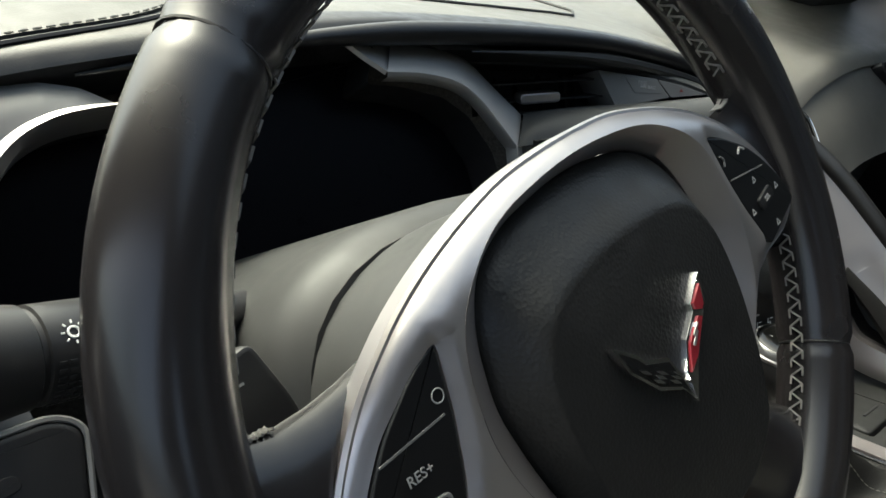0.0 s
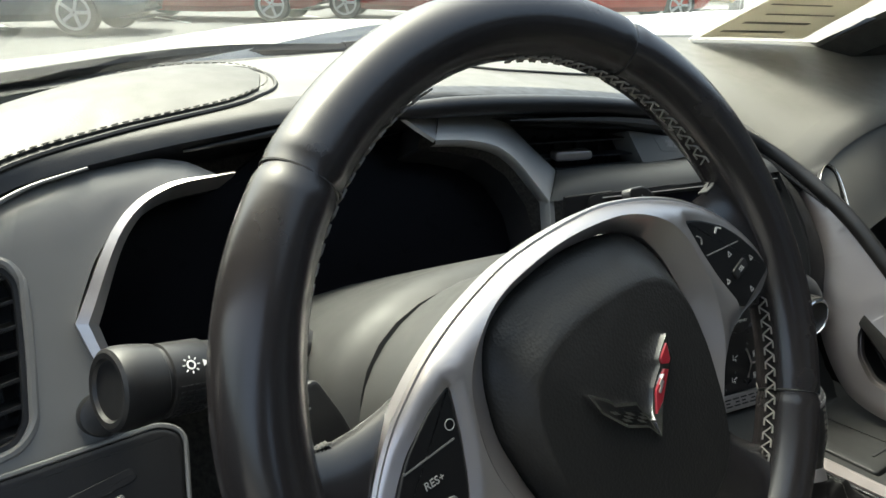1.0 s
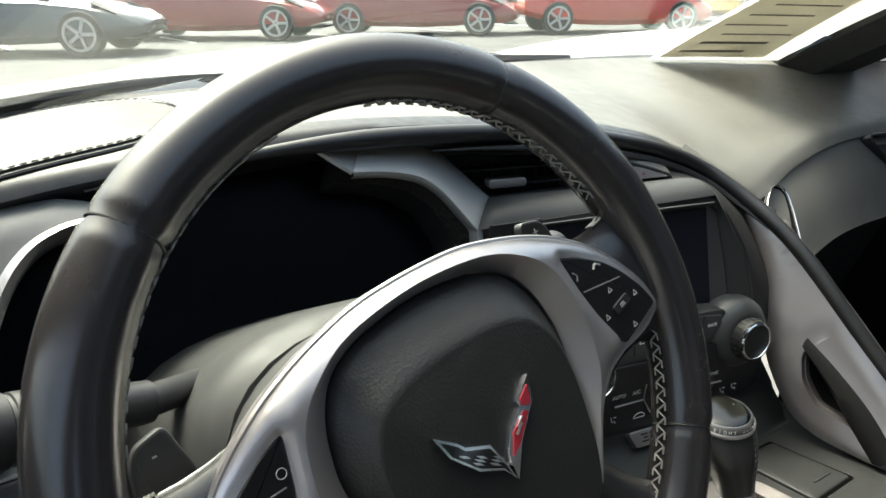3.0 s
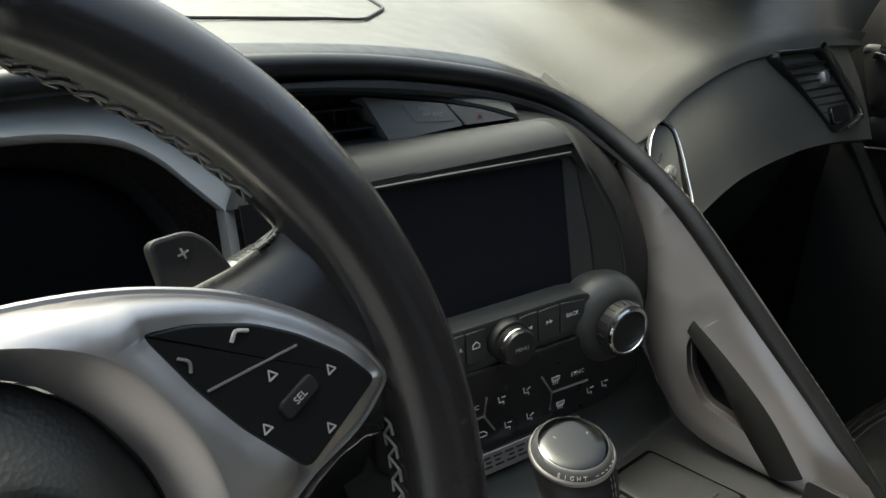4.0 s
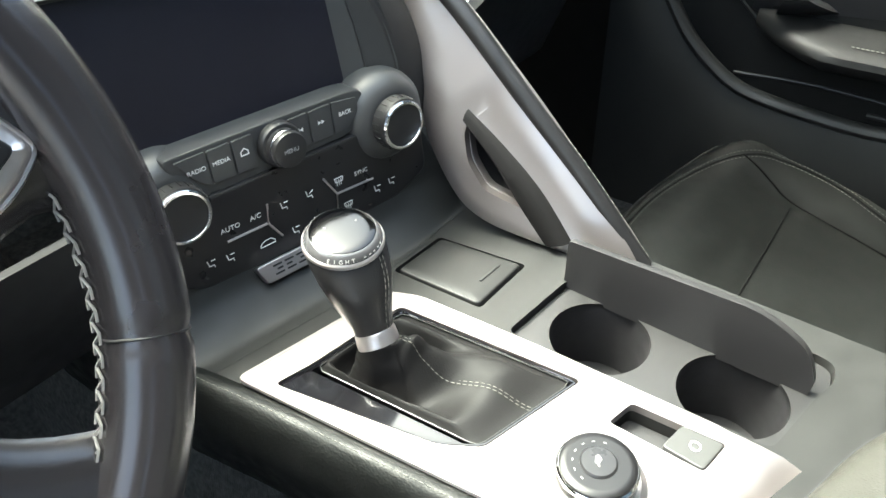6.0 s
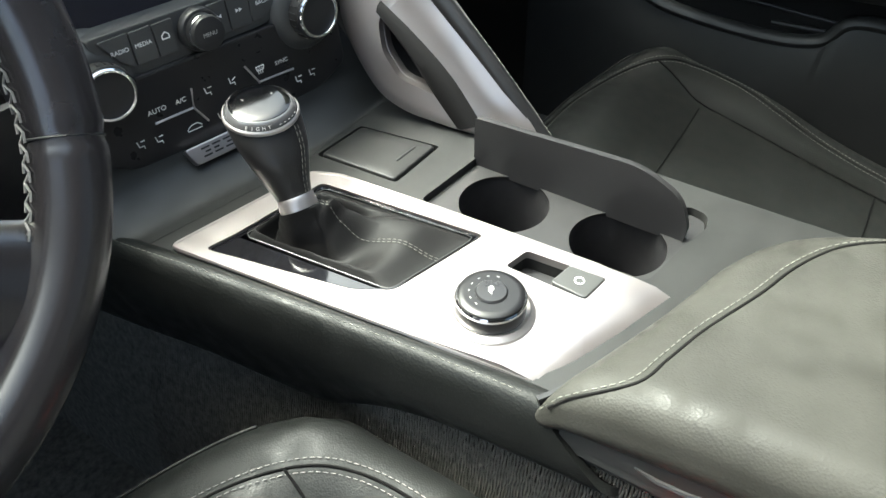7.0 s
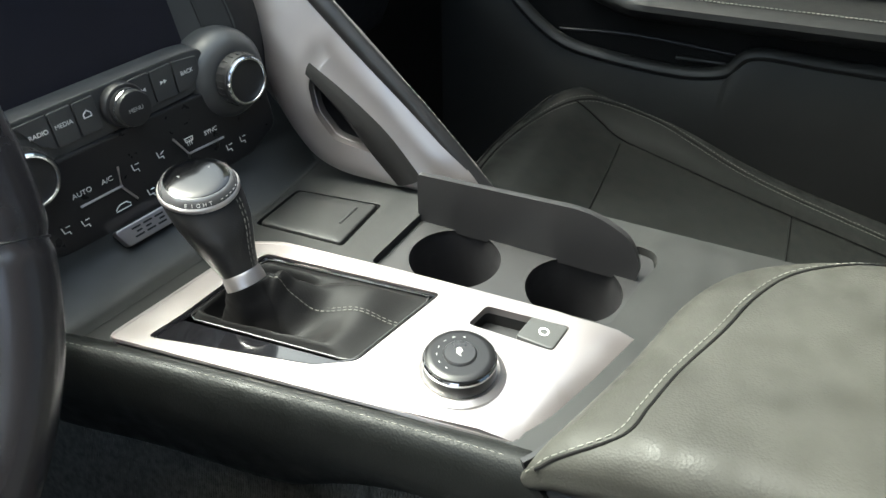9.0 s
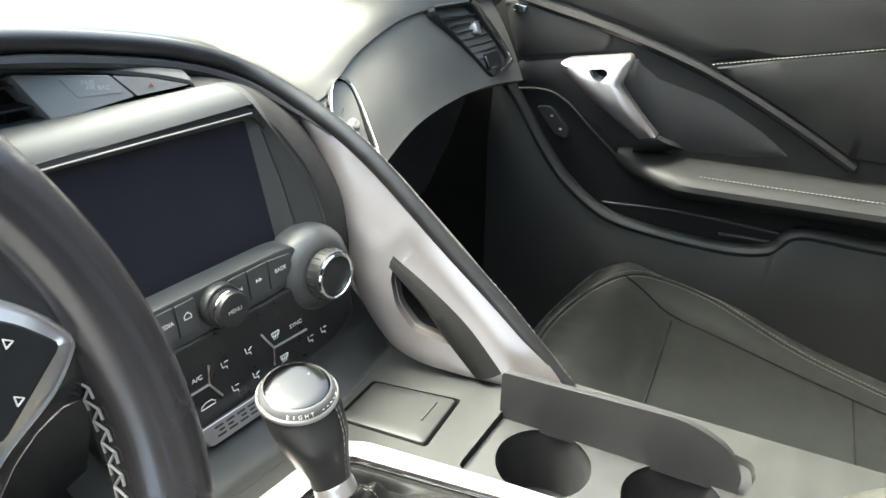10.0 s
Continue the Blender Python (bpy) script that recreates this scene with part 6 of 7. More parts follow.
    # gear display beside the boot
    part("gear_display", slab(bmesh.new(), fillet([(-0.087, 0.187), (-0.0665, 0.181), (-0.056, 0.062), (-0.065, 0.080)], 0.004, 4), Matrix.Translation((0, 0, Z_TOP)), -0.003, 0.0035, 0.001), GLOSS, c, "gloss black gear display strip")
    part("boot_frame", band(bmesh.new(), inset(boot_hole, 0.0006), inset(boot_hole, 0.0035), Matrix.Translation((0, 0, Z_TOP)), -0.01, 0.004, 0.001), GLOSS, c, "gloss black boot frame")
    part("boot_floor", slab(bmesh.new(), boot_hole, Matrix.Translation((0, 0, Z_TOP)), -0.03, -0.012, 0.001), DARK, c)
    # lidded pocket
    bm = bmesh.new()
    mid = Vector((0.075, 0.163))
    rings = surface(bm, [[V(*(mid + (p - mid) * k), Z_TOP + z) for p in pocket] for k, z in ((0.925, -0.02), (0.925, -0.0002), (0.905, 0.0009), (0.88, 0.0012), (0.6, 0.0013))], True)
    bm.faces.new(rings[-1])
    lid = part("pocket_lid", bm, CONSOLE, c, "square black pocket lid", 60)
    part("finger_ridge", box(bmesh.new(), (0.024, 0.0022, 0.0016), pose(0.083, 0.1408, Z_TOP + 0.0014, 0, 0, -4), 0.0007), PLASTIC, lid)
    # cup holder tray
    cups = [[(0.076 + 0.0345 * math.cos(a), 0.046 + 0.0345 * math.sin(a)) for a in [2 * math.pi * k / 40 for k in range(40)]],
            [(0.078 + 0.0345 * math.cos(a), -0.045 + 0.0345 * math.sin(a)) for a in [2 * math.pi * k / 40 for k in range(40)]]]
    t_in = inset(tray, 0.001)
    bm = bmesh.new()
    plate(bm, t_in, cups, lambda x, y, d: V(x, y, Z_TOP - 0.006 - d), 0.004)
    t = part("cup_tray", bm, PLASTIC, c, "black twin cup holder tray")
    for cup in cups:
        bm = bmesh.new()
        rows = [[V(x, y, Z_TOP - 0.006 - 0.06 * k / 2) for x, y in cup] for k in range(3)]
        made = surface(bm, rows, True)
        bm.faces.new(made[-1])
        part("cup_well", bm, DARK, t)
        cx, cy = sum(p[0] for p in cup) / 40, sum(p[1] for p in cup) / 40
        for k in (0, 1):
            part("floor_rib", box(bmesh.new(), (0.04, 0.003, 0.004), Matrix.Translation((cx, cy - 0.008 + 0.012 * k, Z_TOP - 0.062)), 0.001), PLASTIC, t)
    # cup holder cover, standing open
    q = fillet([(0.092, -0.009), (0.092, 0.037), (-0.045, 0.043, 0.03), (-0.076, 0.028, 0.016), (-0.0845, 0.006), (-0.083, -0.009)], 0.004, 6)
    part("cup_cover", slab(bmesh.new(), q, Matrix.Translation((0.1085, 0, Z_TOP)) @ pose(0, 0, 0, 0, 0, -1.5) @ axes((0, 0, 0), (0, 1, 0), (0, 0, 1)), -0.002, 0.004, 0.0018), PLASTIC, c, "black cup cover standing open")
    # parking brake switch
    b = part("brake_recess", slab(bmesh.new(), brk, Matrix.Translation((0, 0, Z_TOP)), -0.016, -0.010, 0.0005), DARK, c)
    bt = part("brake_switch", slab(bmesh.new(), fillet([(0.0055, -0.026), (0.0265, -0.030), (0.0285, -0.055), (0.0045, -0.0512)], 0.003, 3), Matrix.Translation((0, 0, Z_TOP)) @ pose(0, 0, 0, 3, 0, 0), -0.012, 0.0085, 0.002), COLLAR, c, "grey parking brake switch")
    part("symbol", band(bmesh.new(), [(0.0034 * math.cos(a), 0.0034 * math.sin(a)) for a in [k * 0.3927 for k in range(16)]], [(0.0026 * math.cos(a), 0.0026 * math.sin(a)) for a in [k * 0.3927 for k in range(16)]], Matrix.Translation((0.0165, -0.042, Z_TOP + 0.0065)) @ pose(0, 0, 0, 3, 0, 0), -0.0003, 0.0004, 0.0001, 16), PRINT, bt)
    # drive mode knob
    m = Matrix.Translation((-0.0365, -0.006, Z_TOP + 0.0045))
    part("knob_collar", turned(bmesh.new(), [(0.0285, 0), (0.028, 0.002), (0.0245, 0.0042), (0.0215, 0.003)], m, 48), SILVER, c)
    k = part("mode_knob", turned(bmesh.new(), [(0.0222, 0.002), (0.0219, 0.013), (0.0209, 0.0165), (0.0189, 0.0178), (0.0165, 0.0178)], m, 48), POD, c, "black rotary mode knob")
    part("ring", turned_ring(m, 0.0223, 0.0200, 0.0125, 0.0152), CHROME, k)
    part("knob_face", turned(bmesh.new(), [(0.0168, 0.015), (0.0168, 0.0176), (0.0108, 0.0178), (0.0104, 0.0168)], m, 48), POD, k)
    part("button", turned(bmesh.new(), [(0.0102, 0.015), (0.0102, 0.0182), (0.0092, 0.0192), (0.001, 0.0194)], m, 40), PANEL, k)
    part("symbol", tube(bmesh.new(), smooth_line([m @ V(-0.003, -0.002, 0.0196), m @ V(-0.001, 0.001, 0.0196), m @ V(0.001, -0.001, 0.0196), m @ V(0.003, 0.002, 0.0196)], 4), 0.0004, 4), PRINT_DIM, k)
    part("symbol", box(bmesh.new(), (0.0045, 0.0026, 0.0004), m @ pose(0.0005, 0.0008, 0.0195, 0, 0, 20), 0.0001), PRINT_DIM, k)
    for a in range(-3, 4):
        th = radians(90 + a * 26)
        part("mark", box(bmesh.new(), (0.0017, 0.0005, 0.0004), m @ pose(0.0138 * math.cos(th), 0.0138 * math.sin(th), 0.0179, 0, 0, math.degrees(th) + 90), 0.0001), PRINT_DIM, k)
    return c


def square_to(axis, v):
    """v turned into the plane square to the axis, its length kept."""
    q = v - axis * v.dot(axis)
    return q.normalized() * v.length


def shifter():
    s = thing("gear_shifter", "leather gear shifter with chrome capped knob and boot", "gear shifter")
    foot, top = V(-0.037, 0.1455, 0.5785), V(-0.023, 0.185, 0.650)
    way = (top - foot).normalized()
    m = way.to_track_quat("Z", "Y").to_matrix().to_4x4()
    m.translation = foot
    prof = [(0.0124, 0.011), (0.0142, 0.018), (0.0172, 0.028), (0.0205, 0.039), (0.0233, 0.050), (0.0247, 0.060), (0.0252, 0.067), (0.0249, 0.0705)]
    bm = bmesh.new()
    rows = []
    crown = V(-0.06, -0.10, 1.0).normalized()  # the knob bends upright towards its cap

    def bent(z):
        f = min(1, max(0, (z - 0.014) / 0.050))
        return way.lerp(crown, f * f * (3 - 2 * f)).normalized()

    for r, z in prof:
        rows.append([foot + way * z + square_to(bent(z), V(r * math.cos(t), r * math.sin(t), 0)) for t in [2 * math.pi * k / 36 for k in range(36)]])
    cap = crown.to_track_quat("Z", "Y").to_matrix().to_4x4()
    cap.translation = foot + way * 0.0705 - crown * 0.0662
    solid(bm, rows)
    part("knob", bm, LEATHER, s, "black leather knob")
    part("knob_ring", turned(bmesh.new(), [(0.0248, 0.0655), (0.0256, 0.0665), (0.0255, 0.0685), (0.0246, 0.0695)], cap, 40), SILVER, s, "satin silver ring")
    part("knob_cap", turned(bmesh.new(), [(0.0246, 0.0690), (0.0241, 0.0707), (0.0230, 0.0726), (0.0216, 0.0741), (0.0204, 0.0748)], cap, 40), CAP, s, "smoky gloss cap")
    part("cap_disc", turned(bmesh.new(), [(0.0206, 0.0744), (0.0202, 0.0752), (0.0188, 0.0758), (0.0150, 0.0763), (0.010, 0.0766), (0.001, 0.0767)], cap, 40), POLISHED, s, "polished top disc")
    for sg in (-1, 1):
        part("cap_badge", slab(bmesh.new(), fillet([(0.001 * sg, -0.004), (0.010 * sg, 0.003), (0.011 * sg, 0.0055), (0.0015 * sg, 0.0005)][::sg], 0.0004, 2), cap @ Matrix.Translation((0, 0, 0.0760)), -0.002, 0.0006, 0.0002), KEYCAP, s)
    # raised word on the cap's shoulder, then plain marks
    for j in range(11):
        a = radians(232 + j * 9)
        lm = cap @ pose(0.0240 * math.cos(a), 0.0240 * math.sin(a), 0.0714, 0, 0, math.degrees(a) + 90) @ pose(0, 0, 0, 60, 0, 0)
        if j < 5:
            lettering("EIGHT"[j], 0.0034, lm, s, PRINT_DIM)
        elif j > 5:
            part("cap_mark", box(bmesh.new(), (0.0016, 0.0004, 0.0003), lm, 0.0001), PRINT_DIM, s)
    part("neck", turned(bmesh.new(), [(0.0128, 0.0010), (0.0137, 0.0020), (0.0136, 0.005), (0.0131, 0.010), (0.0122, 0.0125), (0.011, 0.014)], m, 32), SILVER, s, "satin metal neck collar")
    # boot of soft leather, folded, in a thin bright frame
    base = even([V(p.x, p.y, 0) for p in fillet([(-0.063, 0.179), (0.010, 0.166), (0.021, 0.039), (-0.053, 0.060)], 0.005, 4)], 72, True)
    part("boot_trim", tube(bmesh.new(), [V(p.x, p.y, Z_TOP + 0.0033) for p in base], 0.0003, 5, True), KEYCAP, s, "thin frame line")
    bm = bmesh.new()
    rows = []
    cx, cy = foot.x, foot.y
    corner = math.atan2(0.046 - cy, -0.008 - cx)

    def ease(v):
        v = min(1, max(0, v))
        return v * v * (3 - 2 * v)

    for j in range(37):
        f = j / 36
        row = []
        for p in base:
            ang = math.atan2(p.y - cy, p.x - cx)
            to = math.remainder(ang - corner, 2 * math.pi)
            ring = foot + way * 0.0025 + square_to(way, V(0.0145 * math.cos(ang), 0.0145 * math.sin(ang), 0))
            far = V(p.x, p.y, Z_TOP + 0.001)
            ridge = math.exp(-((to - 0.25 * math.sin(math.pi * f)) / (0.26 + 0.30 * (1 - f))) ** 2)
            q = ring.lerp(far, f ** (1.9 - 0.3 * ridge))
            # a slack sleeve under the collar, then a ridge along the seam with hollows beside it
            sleeve = 1 - ease(f / (0.50 + 0.12 * ridge))
            q.z = far.z + (ring.z - far.z) * sleeve
            q.z += ridge * 0.0125 * ease(f / 0.3) * ease((1 - f) / 0.25)
            q.z += (1 - ridge) * (0.0065 * math.exp(-((f - 0.86) / 0.09) ** 2) - 0.007 * math.exp(-((f - 0.58) / 0.13) ** 2))
            q.z += 0.0016 * math.sin(34 * f + 1.6 * math.sin(ang + 0.6)) * math.exp(-((f - 0.25) / 0.16) ** 2)
            fold = ease(f / 0.35) * ease((1 - f) / 0.45)
            for at, wide, deep, turn in ((0.62, 0.08, 0.0060, 0.5), (-0.60, 0.09, 0.0065, -0.6), (1.15, 0.10, 0.0050, 0.7), (-1.25, 0.10, 0.0055, -0.5), (1.9, 0.14, 0.0050, 0.4), (-2.1, 0.14, 0.0050, -0.3)):
                q.z -= fold * deep * math.exp(-abs(math.remainder(to - at - turn * (f - 0.6), 2 * math.pi)) / wide)
            q.z += fold * 0.0009 * math.sin(9 * f + 5 * ang)
            row.append(q)
        rows.append(row)
    surface(bm, rows, True)
    part("boot", bm, BOOT, s, "soft folded leather boot")
    out = V(0.05, -1.0, 0)
    out = (out - way * out.dot(way)).normalized()
    across = way.cross(out)
    col = min(range(72), key=lambda k: abs(math.atan2(base[k].y - cy, base[k].x - cx) - corner))
    for off in (-0.0015, 0.0015):
        bm = bmesh.new()
        stitches(bm, [rows[j][col] + V(off * 0.8, off * 0.4, 0.0006) for j in range(37)], 0.0030, 0.0010, 0.00026)
        thread(bm, s, mat=DULL_THREAD)
        bm = bmesh.new()
        stitches(bm, [foot + way * z + square_to(bent(z), out * (r + 0.0002)) + across * off for r, z in prof], 0.0030, 0.0011, 0.0003)
        thread(bm, s, mat=DULL_THREAD)


def armrest():
    a = thing("armrest", "padded grey leather armrest with pale stitching", "armrest")
    front = [(-0.0862, -0.060), (-0.078, -0.0655), (-0.062, -0.073), (-0.030, -0.0855), (0.000, -0.0965), (0.030, -0.106), (0.060, -0.115), (0.090, -0.130), (0.110, -0.149), (0.124, -0.178), (0.1362, -0.235)]
    fl = smooth_line([(x, y, 0) for x, y in front], 6)

    def front_y(x):
        x = min(max(x, fl[0].x), fl[-1].x)
        for p, q in zip(fl, fl[1:]):
            if p.x <= x <= q.x:
                return p.y + (q.y - p.y) * (x - p.x) / max(q.x - p.x, 1e-9)
        return fl[-1].y

    def lid_top(d):
        return interp([(0.0, 0.567), (0.004, 0.576), (0.010, 0.5825), (0.018, 0.5868), (0.028, 0.5905), (0.05, 0.597), (0.12, 0.605), (0.25, 0.608), (0.45, 0.602), (0.6, 0.60)], d)[0]

    def low_edge(y):
        return interp([(-0.7, 0.550), (-0.30, 0.550), (-0.214, 0.552), (-0.200, 0.550), (-0.191, 0.549), (-0.178, 0.556), (-0.164, 0.557), (-0.12, 0.552), (-0.08, 0.549)], y)[0]

    # one skin: up the driver's side, over a round shoulder, across the top and down beside the passenger
    steps = [0.0, 0.0015, 0.004, 0.007, 0.010, 0.014, 0.018, 0.0193, 0.0205, 0.022, 0.025, 0.03, 0.038, 0.05, 0.075, 0.10, 0.13, 0.16, 0.19, 0.23, 0.28, 0.34, 0.42, 0.50, 0.56]
    cols = [("side", k / 7) for k in range(7)] + [("left", radians(180 - 90 * k / 8)) for k in range(8)] + [("top", k / 22) for k in range(23)] + [("right", radians(90 - 90 * k / 6)) for k in range(1, 7)] + [("fall", k / 3) for k in range(1, 4)]
    bm = bmesh.new()
    rows = []
    for kind, f in cols:
        row = []
        for d in steps:
            x, drop = {"side": (-0.0862, 0.022), "left": (-0.0622 + 0.024 * math.cos(f) if kind == "left" else 0, 0.022 - 0.022 * math.sin(f) if kind == "left" else 0), "top": (-0.0622 + 0.1802 * f, 0.0), "right": (0.118 + 0.018 * math.cos(f) if kind == "right" else 0, 0.018 - 0.018 * math.sin(f) if kind == "right" else 0), "fall": (0.136, 0.018)}[kind]
            y = front_y(x) + (-0.62 - front_y(x)) * d / 0.56
            z = lid_top(d) - drop
            if kind == "side":
                z = low_edge(y) + (z - low_edge(y)) * f
                x -= 0.002 * math.sin(math.pi * f)
                y -= 0.02 * (1 - f) * math.exp(-d / 0.08)
                x += 0.007 * (1 - f) ** 3
            if kind == "fall":
                z -= 0.03 * f
            if d < 0.006:
                g = math.sqrt(max(0, 1 - (1 - d / 0.006) ** 2))
                z -= 0.002 * (1 - g) if kind in ("top", "right", "left") else 0
                x += 0.002 * (1 - g) if kind in ("side", "left") else 0
            row.append(V(x, y, z))
        rows.append(row)
    across = [[r[k] for r in rows] for k in range(len(steps))]
    under = [V(p.x + (0.004 if p.x < 0 else -0.004), p.y - 0.008, 0.552) for p in across[0]]
    part("cushion", solid(bm, [under] + across), ARM, a, "grey padded leather lid", 60)
    bm = bmesh.new()
    rows = []
    for p in fl:
        rows.append([V(p.x + 0.002, p.y - 0.003, 0.566), V(p.x + 0.003, p.y - 0.004, 0.56), V(p.x + 0.004, p.y - 0.005, 0.548)])
    surface(bm, rows)
    part("lid_front", thicken(bm, 0.003), PLASTIC, a)
    def on_lid(x, d, lift):
        drop = 0.022 - 0.022 * math.sqrt(max(0, 1 - ((x + 0.0622) / 0.024) ** 2)) if x < -0.0622 else 0
        return V(x, front_y(x) + (-0.62 - front_y(x)) * d / 0.56, lid_top(d) - drop + lift)

    across_x = [-0.082 + 0.21 * k / 60 for k in range(61)]
    def inward(x):
        return interp([(-0.0862, 0.003), (-0.076, 0.024), (-0.066, 0.034), (-0.045, 0.033), (-0.01, 0.032), (0.03, 0.038), (0.09, 0.045), (0.115, 0.055), (0.14, 0.06)], x)[0]

    across_x = [-0.0855 + 0.2135 * k / 70 for k in range(71)]
    path = [on_lid(x, inward(x), 0.0006) for x in across_x]
    part("seam", tube(bmesh.new(), [on_lid(x, inward(x) + 0.005, -0.0002) for x in across_x], 0.0011, 6), SEAM, a)
    bm = bmesh.new()
    stitches(bm, path, 0.0036, 0.0014, 0.0004)
    thread(bm, a, mat=DULL_THREAD)
    # box below the lid
    bm = bmesh.new()
    rows = []
    for y in (-0.078, -0.1, -0.15, -0.19, -0.3, -0.62):
        back = 1 - (-0.078 - y) / 0.542
        rows.append([V(p.x, p.y + (front_y(p.x) + 0.0625) * back, p.z) for p in smooth_line([V(x, y, z) for x, z in ((-0.0815, 0.566), (-0.0835, 0.548), (-0.0832, 0.538), (-0.0815, 0.5315), (-0.060, 0.5305), (0.12, 0.47), (0.128, 0.50), (0.13, 0.55))], 3)])
    solid(bm, rows)
    part("bin", bm, COLLAR, a, "dark plastic bin below the lid")
    bm = bmesh.new()
    tube(bm, [V(-0.0868, -0.122, 0.5525), V(-0.0885, -0.135, 0.5525), V(-0.0888, -0.15, 0.554), V(-0.087, -0.166, 0.557)], [0.0006, 0.0016, 0.0016, 0.0006], 6)
    part("latch_lip", bm, PLASTIC, a)


# ---- seats ----
def seat(cx, name, label, z0, taper=0.06, hw=0.235, nose_form=(0.042, 0.132, 2.8, 0.4545), full=2.0, hump=0.0):
    """A bucket seat; z0 is the height of its front edge."""
    s = thing(name, label, "car seat", "front seats")
    ks = 0.235 / hw

    def top(u, y):
        """Height of the cushion over its width u (-1..1) and length y."""
        back = max(0, 0.10 - y)
        bol = (hump * math.exp(-(max(0, -y - 0.04) / 0.09) ** 2) if hump else 0.010 + 0.20 * min(back, 0.3)) * math.exp(-((abs(u) - 0.90) / 0.22) ** 2)
        sag = -0.012 * (1 - u * u) * min(1, back / 0.1)
        slope = -0.20 * back * min(1, back / 0.06) + 0.012 * min(1, max(0, (0.17 - y) / 0.08))
        groove = -0.004 * math.exp(-((abs(u) - 0.66) / 0.03) ** 2) * min(1, back / 0.05) - 0.003 * math.exp(-((y - 0.008) / 0.006) ** 2) * (1 if abs(u) < 0.66 else 0)
        return z0 + bol + sag + slope + groove

    def edge_y(u):
        back_y, reach_y, square, root = nose_form
        return back_y + reach_y * max(0, 1 - abs(u) ** square) ** root

    bm = bmesh.new()
    rows = []
    us = [-1 + 2 * i / 36 for i in range(37)]  # across
    for j in range(60):
        v = j / 59
        row = []
        for u in us:
            yf = edge_y(u)
            y = yf - v * (yf + 0.40)
            narrow = 1 - taper * max(0, -0.02 - y) / 0.3
            nose = math.sqrt(max(0, 1 - (1 - min(1, (yf - y) / 0.05)) ** 2)) if yf - y < 0.05 else 1
            side = max(0, 1 - (max(0, abs(u) - 0.86) / 0.14) ** full) ** (1 / full)
            z = top(u, y) - 0.05 * (1 - nose) - 0.05 * (1 - side)
            row.append(V(cx + hw * narrow * u, y, z))
        rows.append(row)
    # skirt down to the seat base
    made = surface(bm, rows)
    ring = [made[0][i] for i in range(37)] + [r[36] for r in made[1:]] + [made[-1][i] for i in range(35, -1, -1)] + [r[0] for r in reversed(made[1:-1])]
    c = V(cx, -0.1, 0)
    low = []
    for dz, f in ((-0.05, 1.0), (-0.12, 0.985), (-0.20, 0.95)):
        nxt = [bm.verts.new(V(c.x + (q.co.x - c.x) * f, c.y + (q.co.y - c.y) * f, min(q.co.z, 0.44) + dz if f == 1.0 else 0.44 + dz)) for q in ring]
        bridge(bm, ring if not low else low, nxt)
        low = nxt
    bm.faces.new(low)
    part("cushion", bm, SEAT_LEATHER, s, "black leather cushion")
    def on(u, y, lift=0.0006):
        narrow = 1 - taper * max(0, -0.02 - y) / 0.3
        yf = edge_y(u)
        nose = math.sqrt(max(0, 1 - (1 - min(1, (yf - y) / 0.05)) ** 2)) if yf - y < 0.05 else 1
        side = max(0, 1 - (max(0, abs(u) - 0.86) / 0.14) ** full) ** (1 / full)
        return V(cx + hw * narrow * u, y, top(u, y) - 0.05 * (1 - nose) - 0.05 * (1 - side) + lift)

    # double stitched seam round the front and along the bolsters
    half = [(0.27, 0.137), (0.56, 0.115), (0.753, 0.079), (0.85, 0.038), (0.865, -0.017), (0.825, -0.076), (0.79, -0.16), (0.75, -0.33)]
    half = [(u * ks, y) for u, y in half]
    seam = [(-u, y) for u, y in reversed(half)] + [(0, 0.142)] + half
    line = smooth_line([(u, y, 0) for u, y in seam], 8)
    bm = bmesh.new()
    tube(bm, [on(p.x, p.y, -0.0002) for p in line], 0.0013, 6)
    part("seam", bm, SEAM, s)
    for off in (0.0045, -0.0045):
        bm = bmesh.new()
        pts = []
        for i, p in enumerate(line):
            a, b = line[max(i - 1, 0)], line[min(i + 1, len(line) - 1)]
            n = V(-(b.y - a.y), (b.x - a.x) * hw, 0).normalized()
            pts.append(on(p.x + n.x * off / hw, p.y + n.y * off, 0.001))
        stitches(bm, pts, 0.0036, 0.0014, 0.00038)
        thread(bm, s, mat=RIM_THREAD if cx < 0 else DULL_THREAD)
    for y0, reach in ((0.008, 0.655), (-0.21, 0.60)):
        bm = bmesh.new()
        tube(bm, [on(reach * (-1 + k / 14), y0, 0.0013) for k in range(29)], 0.0010, 6)
        part("cross_seam", bm, SEAM, s)
    for sg in (-1, 1):
        bm = bmesh.new()
        tube(bm, [on(sg * ks * p.x, p.y, 0.0013) for p in smooth_line([(0.75, 0.079, 0), (0.70, 0.04, 0), (0.66, 0.005, 0), (0.63, -0.1, 0), (0.60, -0.32, 0)], 8)], 0.0010, 6)
        part("bolster_seam", bm, SEAM, s)
    # piping round the outer edge
    bm = bmesh.new()
    pts = []
    for k in range(61):
        a = math.pi * k / 60
        u = -0.96 * math.cos(a)
        y = edge_y(u) - 0.021 if 0.05 < k / 60 < 0.95 else 0.0
        pts.append(on(u, y, 0.0006))
    tube(bm, pts[6:50], 0.0016, 6)
    part("piping", bm, SEAT_LEATHER, s)
    # backrest
    bm = bmesh.new()
    rows = []
